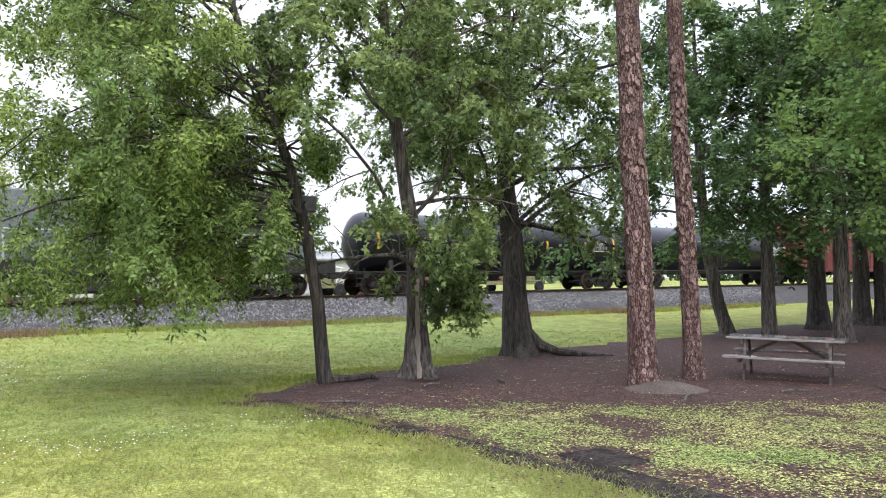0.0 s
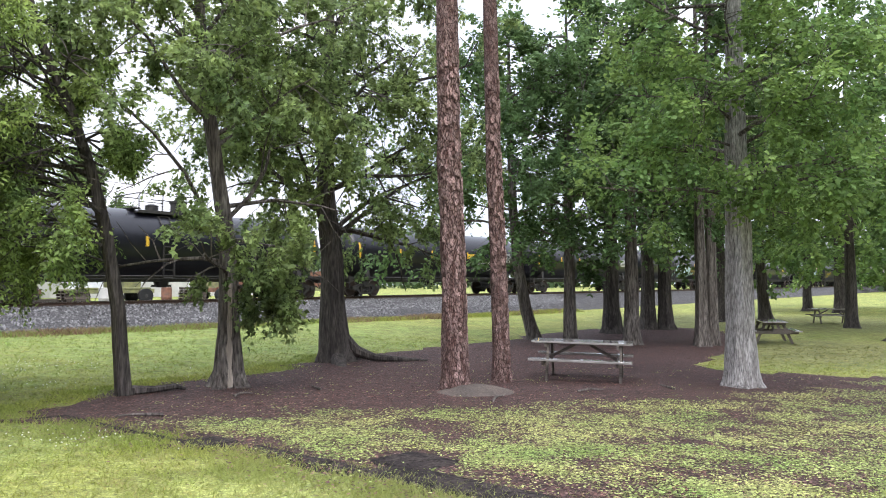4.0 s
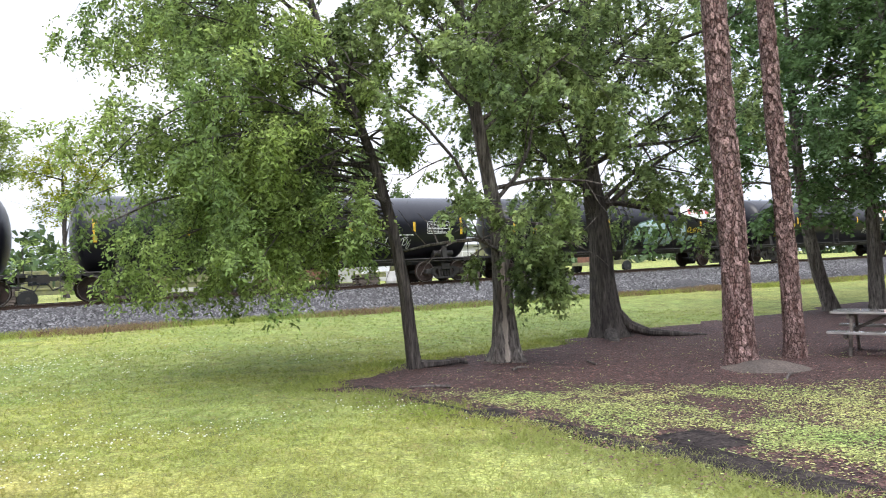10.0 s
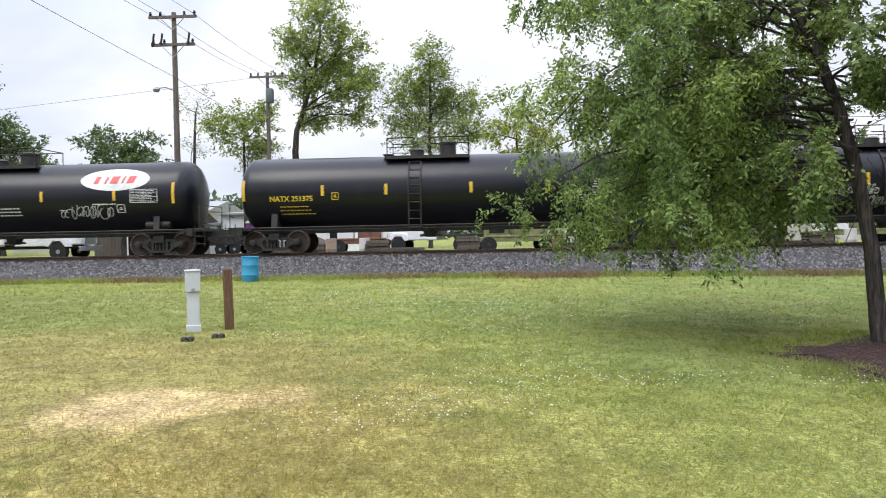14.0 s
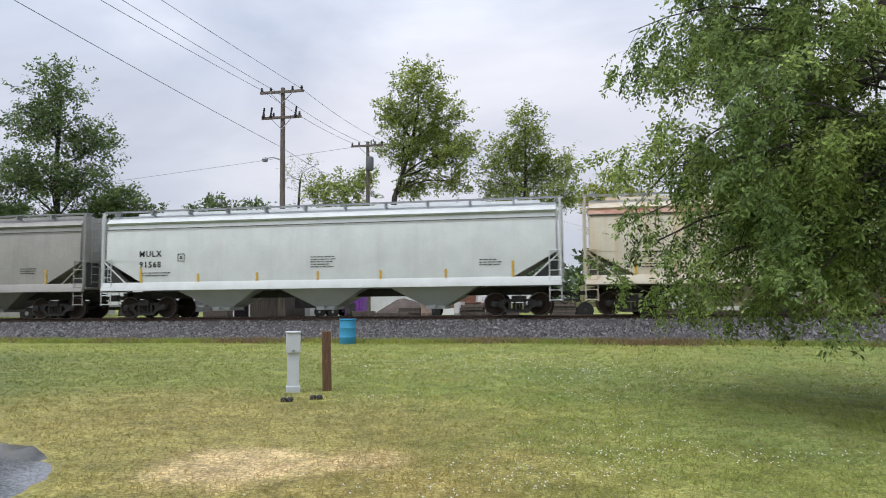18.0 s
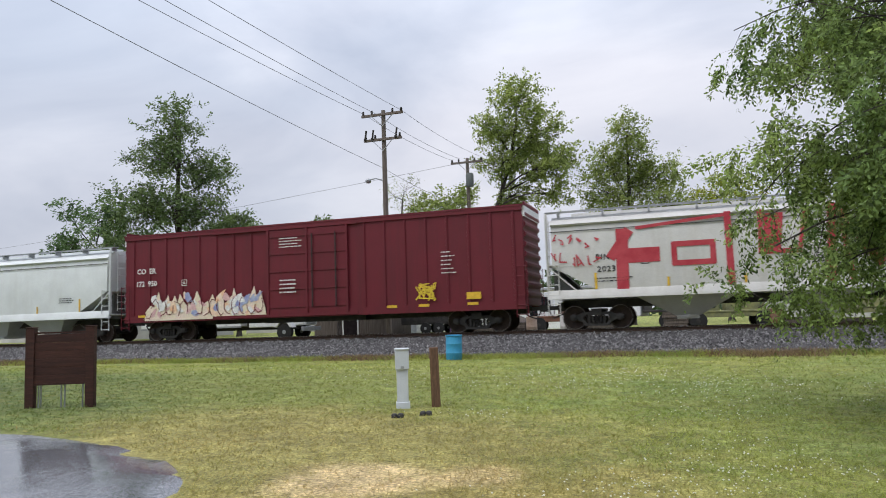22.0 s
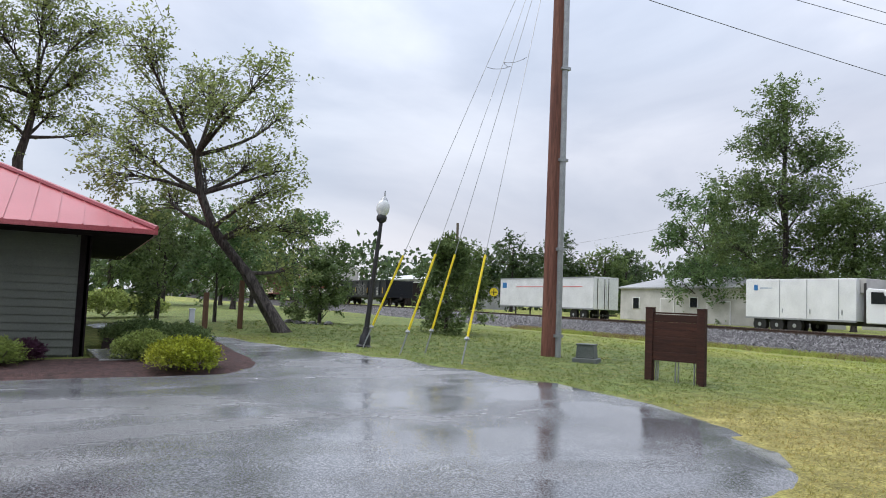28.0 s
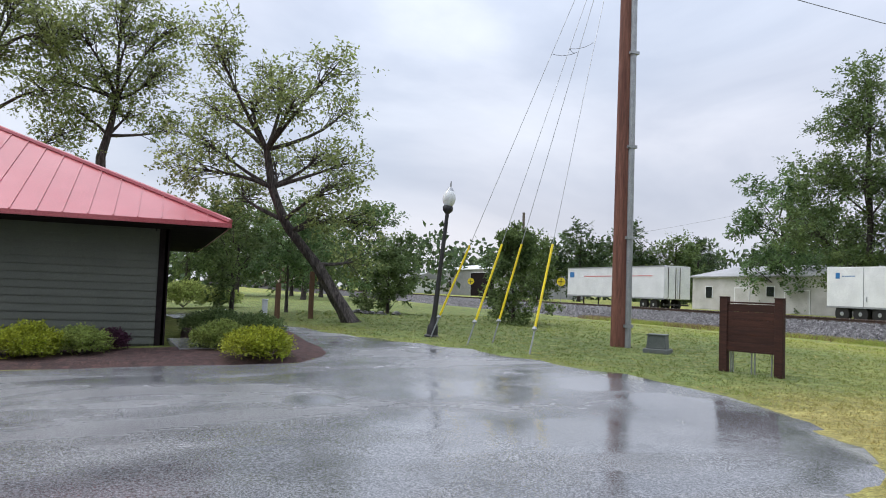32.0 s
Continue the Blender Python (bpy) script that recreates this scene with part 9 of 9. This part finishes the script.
def box_truck():
    x0, z0 = -32.4, 0.66
    ob = thing("box_truck", "white box truck with a conventional cab parked beyond the track", "truck", pose(x0, 38.2, z0))
    part("cargo_box", Geo().box((3.6, 0, 2.0), (7.2, 2.4, 2.3)), M["white"], ob, bevel=0.03)
    for i, x in enumerate((2.45, 4.25, 6.2)):
        part("door_seam", Geo().box((x, -1.21, 2.0), (0.03, 0.02, 2.2)).box((x + 0.2, -1.22, 1.3), (0.05, 0.03, 0.25)), M["steel"], ob)
    part("emblem", Geo().box((0.75, -1.205, 2.65), (0.28, 0.012, 0.34)), M["bluelogo"], ob, "blue square emblem")
    bars(ob, 1.05, 2.62, 0.9, 0.14, 1, M["bluelogo"], -1.206, "lettering", "blue unreadable line")
    part("sill", Geo().box((3.6, -1.18, 0.83), (7.2, 0.06, 0.1)), M["steel"], ob)
    part("chassis", Geo().box((5.2, 0, 0.72), (10.4, 0.9, 0.25)), M["dark"], ob)
    part("cab", Geo().prism([(7.7, 0.75), (9.5, 0.75), (9.5, 1.75), (9.15, 1.85), (8.75, 2.55), (7.8, 2.62), (7.7, 2.5)], -1.15, 1.15, "y"), M["white"], ob, bevel=0.05)
    part("hood", Geo().prism([(9.45, 0.8), (11.15, 0.8), (11.2, 1.35), (10.9, 1.5), (9.45, 1.78)], -0.8, 0.8, "y"), M["white"], ob, bevel=0.08)
    for s in (-1, 1):
        part("fender", Geo().prism([(9.35, 0.75), (9.5, 1.15), (9.9, 1.3), (10.4, 1.2), (10.65, 0.7), (10.45, 0.7), (10.2, 1.0), (9.8, 1.0), (9.55, 0.7)], s * 0.75, s * 1.18, "y"), M["white"], ob, bevel=0.03)
    part("side_window", Geo().prism([(8.0, 1.8), (8.85, 1.8), (8.65, 2.4), (8.0, 2.42)], -1.17, -1.14, "y"), M["glassdark"], ob)
    part("windscreen", Geo().prism([(9.2, 1.82), (9.24, 1.86), (8.86, 2.5), (8.82, 2.46)], -1.0, 1.0, "y"), M["glassdark"], ob)
    part("grille", Geo().box((11.18, 0, 1.12), (0.06, 1.0, 0.55)), M["steel"], ob)
    part("bumper", Geo().box((11.2, 0, 0.60), (0.12, 2.2, 0.26)), M["steel"], ob, bevel=0.03)
    part("mirror", Geo().box((8.95, -1.35, 2.0), (0.08, 0.18, 0.45)).rod((8.95, -1.15, 2.1), (8.95, -1.35, 2.1), 0.02), M["dark"], ob)
    part("headlight", Geo().box((10.98, -0.72, 1.1), (0.12, 0.22, 0.18)), M["globe"], ob)
    part("exhaust", Geo().rod((7.5, -0.9, 0.8), (7.5, -0.9, 2.9), 0.07, 10), M["dark"], ob)
    part("reefer_unit", Geo().box((7.35, 0, 2.75), (0.4, 1.8, 0.8)), M["offwhite"], ob, bevel=0.04)
    for x in (1.0, 2.2, 3.4):
        tyre(ob, x, -1.0, 0.45)
        tyre(ob, x, 1.0, 0.45)
    for y in (-1.0, 1.0):
        tyre(ob, 10.05, y, 0.45)


def semi_trailer(x, y, length, z, label, yaw=0, refl=True):
    ob = thing("semi_trailer", label, "trailer", pose(x, y, z, 0, 0, yaw))
    part("box", Geo().box((length / 2, 0, 2.25), (length, 2.5, 2.6)), M["trailer"], ob, bevel=0.03)
    part("rail", Geo().box((length / 2, -1.25, 0.98), (length, 0.06, 0.12)).box((length / 2, -1.25, 3.5), (length, 0.05, 0.1)), M["steel"], ob)
    part("rear_door", Geo().box((length + 0.02, -0.6, 2.2), (0.05, 1.15, 2.4)).box((length + 0.02, 0.6, 2.2), (0.05, 1.15, 2.4)), M["white"], ob)
    part("lock_rod", Geo().rod((length + 0.08, -0.2, 1.0), (length + 0.08, -0.2, 3.4), 0.025).rod((length + 0.08, 0.2, 1.0), (length + 0.08, 0.2, 3.4), 0.025).rod((length + 0.08, -0.9, 1.0), (length + 0.08, -0.9, 3.4), 0.025), M["dark"], ob)
    part("emblem", Geo().box((0.8, -1.262, 2.9), (0.75, 0.012, 0.5)), M["bluelogo"], ob, "small blue emblem panel")
    part("stripe", Geo().box((length * 0.55, -1.262, 2.75), (length * 0.7, 0.01, 0.06)), M["logored"], ob, "thin red line")
    part("landing_leg", Geo().rod((2.2, -0.8, 0.0), (2.2, -0.8, 0.95), 0.07, 8).rod((2.2, 0.8, 0.0), (2.2, 0.8, 0.95), 0.07, 8), M["dark"], ob)
    part("bumper", Geo().box((length, 0, 0.5), (0.1, 2.2, 0.12)).rod((length, -0.7, 0.5), (length, -0.7, 1.0), 0.05), M["dark"], ob)
    for dx in (1.4, 2.7):
        for s in (-1, 1):
            tyre(ob, length - dx, s * 1.0, 0.48)


def machine(x, y, w, h, a, b, label, seed):
    """A parked piece of track machinery: frame, cab, boom, tank, wheels."""
    r = random.Random(seed)
    z = 0.62
    ob = thing("track_machine", label, "machinery", pose(x, y, z, 0, 0, r.uniform(-8, 8)), "parked machinery")
    part("frame", Geo().box((0, 0, 0.7), (w, 1.8, 0.25)).box((0, -0.9, 0.85), (w * 0.9, 0.06, 0.1)), M[a], ob, bevel=0.02)
    part("cab", Geo().prism([(-w * 0.4, 0.8), (-w * 0.12, 0.8), (-w * 0.12, h * 0.8), (-w * 0.18, h), (-w * 0.4, h)], -0.8, 0.8, "y"), M[b], ob, bevel=0.03)
    part("cab_window", Geo().box((-w * 0.27, -0.81, h * 0.75), (w * 0.2, 0.03, h * 0.28)), M["glassdark"], ob)
    part("engine_cover", Geo().box((w * 0.15, 0, 1.15), (w * 0.4, 1.3, 0.75)), M[a], ob, bevel=0.04)
    part("boom", Geo().tube([(w * 0.35, -0.4, 0.9), (w * 0.45, -0.5, h * 0.9), (w * 0.1, -0.55, h * 1.05)], [0.09, 0.08, 0.05], 6).rod((w * 0.2, -0.6, 0.9), (w * 0.35, -0.6, h * 0.8), 0.04), M[b], ob)
    for dx in (-0.38, 0.38):
        for s in (-1, 1):
            tyre(ob, dx * w, s * 0.95, 0.42, 0.42, 0.26, "wheel", "dark")
    return ob


def work_truck(x, y, yaw):
    """A white medium truck with a sloping hood and a low bed."""
    ob = thing("work_truck", "white truck with a sloping hood parked in the yard", "truck", pose(x, y, 0.64, 0, 0, yaw))
    part("cab", Geo().prism([(-0.9, 0.7), (0.75, 0.7), (0.75, 1.5), (0.4, 2.2), (-0.75, 2.25), (-0.9, 2.1)], -1.05, 1.05, "y"), M["white"], ob, bevel=0.05)
    part("hood", Geo().prism([(0.7, 0.75), (2.0, 0.75), (2.05, 1.1), (1.8, 1.3), (0.7, 1.55)], -0.85, 0.85, "y"), M["white"], ob, bevel=0.08)
    for s in (-1, 1):
        part("fender", Geo().prism([(0.75, 0.7), (0.9, 1.05), (1.3, 1.15), (1.75, 1.05), (1.95, 0.65), (1.75, 0.65), (1.5, 0.92), (1.15, 0.92), (0.95, 0.65)], s * 0.8, s * 1.08, "y"), M["white"], ob, bevel=0.03)
    part("side_window", Geo().prism([(-0.55, 1.5), (0.5, 1.5), (0.28, 2.05), (-0.55, 2.08)], -1.07, -1.04, "y"), M["glassdark"], ob)
    part("bed", Geo().box((-2.6, 0, 0.95), (3.2, 2.1, 0.12)).box((-1.05, 0, 1.4), (0.08, 2.1, 0.9)), M["dark"], ob, bevel=0.02)
    part("bumper", Geo().box((2.12, 0, 0.6), (0.16, 2.1, 0.24)), M["steel"], ob, bevel=0.03)
    for dx in (1.33, -2.2, -3.2):
        for s in (-1, 1):
            tyre(ob, dx, s * 0.92, 0.42, 0.42, 0.26)


def yard_clutter():
    """Pallets, drums and stacked timber between the parked machines."""
    rng = random.Random(55)
    pallet = lambda: Geo().box((0, 0, 0.13), (1.2, 1.0, 0.03)).box((0, -0.45, 0.06), (1.2, 0.1, 0.1)).box((0, 0.45, 0.06), (1.2, 0.1, 0.1)).box((0, 0, 0.06), (1.2, 0.1, 0.1))
    for i, x in enumerate((-11.5, -9.0, -5.6, -0.8, 4.6, 10.6, 16.8, 23.5)):
        y = 38.2 + rng.uniform(-0.6, 1.4)
        ob = thing("pallet_stack", "stack of grey wooden pallets in the yard", "pallets", pose(x, y, 0.64, 0, 0, rng.uniform(-25, 25)), "pallet stacks")
        for k in range(3 + i % 4):
            part("pallet", cached("pallet", pallet, M["shedwood"]), None, ob, m=pose(rng.uniform(-0.05, 0.05), rng.uniform(-0.05, 0.05), k * 0.15, 0, 0, rng.uniform(-4, 4)))
    for i, x in enumerate((-12.3, -8.1, -6.3, 3.7, 9.4, 11.5, 18.2, 22.0)):
        y = 37.6 + rng.uniform(-0.4, 0.8)
        solo("steel_drum", Geo().lathe([(0.27, 0), (0.29, 0.03), (0.29, 0.3), (0.3, 0.32), (0.29, 0.34), (0.29, 0.86), (0.26, 0.88)], 18), M[("dark", "rust", "offwhite", "orange")[i % 4]], "worn steel drum in the yard", "drum", pose(x, y, gz(x, y)), "yard drums")
    for i, x in enumerate((-10.2, -4.4, 6.2, 14.5)):
        ob = thing("timber_stack", "stack of dark old sleepers in the yard", "timber", pose(x, 37.4, gz(x, 37.4) - 0.02, 0, 0, rng.uniform(-6, 6)), "timber stacks")
        for k in range(6):
            part("sleeper", cached("old_sleeper", lambda: Geo().box((0, 0, 0.09), (2.5, 0.22, 0.17)), M["tie"]), None, ob, m=pose(rng.uniform(-0.1, 0.1), (k % 3) * 0.25, (k // 3) * 0.18, 0, 0, rng.uniform(-3, 3)))


def warning_sign(x, y, z):
    ob = thing("crossing_sign", "round yellow railway crossing sign on a post", "road sign", pose(x, y, gz(x, y), 0, 0, 55), "crossing signs")
    part("post", Geo().rod((0, 0.03, 0), (0, 0.03, z), 0.03, 6), M["steel"], ob)
    part("disc", Geo().lathe([(0.38, -0.01), (0.38, 0.01)], 24, pose(0, 0, z - 0.1, 90)), M["yellow"], ob)
    part("cross", Geo().box((0, -0.02, z - 0.1), (0.6, 0.01, 0.06), None).box((0, -0.02, z - 0.1), (0.06, 0.01, 0.6)), M["ink"], ob)


def far_woods():
    """The tree line at the horizon, in one loose mass."""
    rng = np.random.default_rng(77)
    cs, back = [], []
    for a in np.arange(-150, 205, 1.1):
        r = rng.uniform(150, 230)
        x, y = math.sin(radians(a)) * r, math.cos(radians(a)) * r
        if y < 75 and not (y < -30 or abs(x) > 120):
            continue
        h, w = rng.uniform(11, 15.5) if -105 < a < -25 else rng.uniform(8, 13.5), rng.uniform(4, 7)
        seen = -140 < a < 95
        n = 250 if seen else 60
        d = rng.normal(size=(n, 3))
        d /= np.linalg.norm(d, axis=1, keepdims=True)
        d *= (0.6 + 0.4 * rng.random(n) ** 0.5)[:, None] * (1 + 0.25 * np.sin(d[:, [0]] * 6 + a) * np.sin(d[:, [1]] * 5))
        (cs if seen else back).append(d * np.array([w, w, h * 0.52]) + np.array([x, y, h * 0.5 + 0.3]))
    solo("far_woods", leaves_mesh("far_woods", np.concatenate(cs), 1.5, M["farwood"], rng, 0, 0.7), None, "dark band of distant woods", "woods", kind="stuff")
    solo("far_woods", leaves_mesh("far_woods", np.concatenate(back), 3.0, M["farwood"], rng, 0, 0.8), None, "dark distant woods behind the park", "woods", kind="stuff")


def build_far():
    box_truck()
    semi_trailer(-60.8, 37.5, 14.3, 0.6, "long white semi-trailer parked beyond the track")
    house("warehouse", "low white warehouse with a loading door", -62, -44.5, 52, 64, 3.9, 1.3, "offwhite", "roofgrey", openings=(("window", -59.5, 2.4, 0.9, 1.1), ("door", -55, 1.7, 1.8, 2.3), ("door", -48.5, 1.6, 2.6, 2.2), ("window", -51.5, 2.6, 0.9, 0.9)))
    house("shed", "old dark board shed under a tree", -24.2, -18.6, 44, 49, 2.7, 0.9, "shedwood", "shedwood", openings=(("shed_door", -21.5, 1.35, 1.0, 1.7),))
    house("long_shed", "long low pale metal building", -47, -27, 70, 80, 4.4, 1.1, "offwhite", "roofgrey", openings=(("window", -40, 2.6, 1.4, 1.0), ("door", -34, 1.8, 2.6, 2.6)))
    house("office_building", "white flat-roofed office trailer", -20.9, -18.2, 47.5, 52, 2.55, 0.15, "white", "roofgrey", openings=(("window", -18.9, 1.9, 0.6, 0.7), ("door", -20.1, 1.5, 0.9, 1.9)))
    house("office_building", "long white metal building", -18.0, -6, 49, 58, 3.25, 0.25, "white", "roofgrey", openings=(("window", -17.0, 1.9, 0.7, 0.8), ("window", -10, 1.9, 1.0, 0.8)))
    house("shop_building", "pale building beyond the yard", 6, 20, 62, 72, 3.4, 0.8, "offwhite", "roofgrey", openings=(("window", 9, 2, 1.2, 1), ("door", 15, 1.7, 2.4, 2.3)))
    house("shop_building", "white shop beyond the yard", 26, 44, 60, 70, 3.6, 0.9, "offwhite", "roofgrey", openings=(("window", 30, 2, 1.4, 1), ("door", 38, 1.8, 2.6, 2.4)))
    # a flat near-black panel stands in for the shaded inside of the open front
    house("green_shed", "open-fronted pale green shed by the crossing", -165, -128, 62, 80, 6.2, 1.6, "roofgrey", "white", openings=(("shed_door", -138, 3, 12, 5), ("window", -156, 3, 2, 1.4)))
    house("white_house", "small white house by the crossing", -195, -176, 58, 70, 4.2, 1.6, "white", "roofgrey", openings=(("door", -186, 1.8, 2.4, 2.6),))
    ob = thing("portable_toilet", "purple portable toilet cabin", "toilet cabin", pose(-13.2, 42, 0.6))
    part("cabin", Geo().box((0, 0, 0.95), (1.1, 1.1, 1.9)), M["purple"], ob, bevel=0.03)
    part("door", Geo().box((0, -0.56, 0.95), (0.75, 0.04, 1.7)), M["purple"], ob, bevel=0.01)
    part("roof", Geo().prism([(-0.6, 1.9), (0.6, 1.9), (0.4, 2.1), (-0.4, 2.1)], -0.6, 0.6, "y"), M["white"], ob)
    trailer = thing("utility_trailer", "dark flat utility trailer in the yard", "trailer", pose(-16, 45.5, 0.62))
    part("deck", Geo().box((0, 0, 0.65), (4.2, 1.9, 0.1)).box((0, -0.95, 1.0), (4.2, 0.05, 0.6)), M["dark"], trailer)
    for x in (-0.4, 0.5):
        tyre(trailer, x, -1.0, 0.36, 0.36, 0.22)
        tyre(trailer, x, 1.0, 0.36, 0.36, 0.22)
    for i, (x, y, w, h, a, b, lab) in enumerate(((1.6, 39, 4.0, 1.7, "machyellow", "machyellow", "yellow-green track machine in the yard"), (7.5, 40, 4.2, 2.0, "machyellow", "orange", "yellow track machine with an orange cab"),
                                                 (-7.0, 41, 3.2, 2.2, "orange", "white", "orange and white track machine"), (13.5, 40, 4.4, 1.8, "orange", "machyellow", "orange track machine in the yard"), (20, 41, 4.6, 2.0, "machyellow", "white", "yellow ballast machine in the yard"), (29, 42, 4.4, 2.1, "orange", "machyellow", "orange rail crane in the yard"), (38, 42, 4.4, 2.0, "machyellow", "orange", "yellow track machine in the yard"))):
        machine(x, y, w, h, a, b, lab, i)
    g = Geo().lathe([(2.2, -0.2), (1.9, 0.25), (1.2, 0.7), (0.5, 1.0), (0.1, 1.1)], 18)
    for i, v in enumerate(g.v):
        k = 1 + 0.2 * noise.noise((v[0] * 1.3, v[1] * 1.3, v[2] * 2))
        g.v[i] = (v[0] * k, v[1] * k, v[2] * k)
    solo("soil_heap", g, M["mound"], "heap of dark soil in the yard", "soil heap", pose(-10.3, 42.5, 0.62))
    work_truck(-3.4, 41.5, 172)
    yard_clutter()
    solo("yard", sheet(smooth_loop([(-26, 36.2), (-10, 35.6), (8, 35.8), (30, 36), (46, 37), (44, 45), (20, 46.5), (-6, 45.5), (-24, 46)]), 0.02, 2.0, -0.02, 0.4), M["yard"], "worn gravel yard beyond the track", "yard", kind="structure")
    warning_sign(-78, 33.6, 2.2)
    warning_sign(-57.5, 33.6, 2.2)
    p = thing("utility_pole", "distant bare pole with a street light", "utility pole", pose(-97, 50, 0.6))
    part("pole", Geo().rod((0, 0, 0), (0, 0, 13), 0.2, 8), M["poleg"], p)
    part("street_light", Geo().tube([(0, 0, 8.6), (1.2, -0.4, 9.2), (2.2, -0.7, 9.1)], 0.06, 6).box((2.4, -0.75, 9.05), (0.7, 0.3, 0.18)), M["steel"], p)
    far_woods()
    for i, (x, y, h) in enumerate(((-99, 54, 10.2), (-94, 58, 11.0), (-91, 64, 11.4), (-86, 69, 10.0), (-113, 96, 12.6), (-104, 104, 11.6), (-95, 112, 11.0), (-76, 84, 9.0))):
        lobed_tree("woodland_tree", "full green tree behind the parked trailers", x, y, 30 + 17 * i, ((0, 0), (0.1, h * 0.3), (0, h * 0.6), (0.1, h * 0.88)),
                   ((0, h * 0.88, h * 0.17, h * 0.13), (-h * 0.17, h * 0.7, h * 0.2, h * 0.15), (h * 0.18, h * 0.66, h * 0.2, h * 0.15), (-h * 0.24, h * 0.42, h * 0.22, h * 0.16), (h * 0.05, h * 0.45, h * 0.25, h * 0.18), (h * 0.27, h * 0.38, h * 0.2, h * 0.16), (0, h * 0.2, h * 0.3, h * 0.15)), "farwood" if i % 3 else "leaf_d", 200 + i, 0.25, 1.3, 0.7, 8, 0.8, 0.42)
    rng = random.Random(9)
    for i in range(26):
        x, y, k = -25.6 + rng.gauss(0, 0.75), 7.2 + rng.gauss(0, 0.3), rng.uniform(0.06, 0.17)
        solo("rubble_stone", Geo().lathe([(k * 0.8, -0.04), (k, k * 0.3), (k * 0.7, k * 0.75), (k * 0.2, k * 0.9)], 7), M["stone"], "grey rubble stone heaped on the lawn", "stone", pose(x, y, gz(x, y) - 0.01, rng.uniform(-15, 15), rng.uniform(-15, 15), rng.uniform(0, 360)), "rubble stones")


build_far()
build_ties()


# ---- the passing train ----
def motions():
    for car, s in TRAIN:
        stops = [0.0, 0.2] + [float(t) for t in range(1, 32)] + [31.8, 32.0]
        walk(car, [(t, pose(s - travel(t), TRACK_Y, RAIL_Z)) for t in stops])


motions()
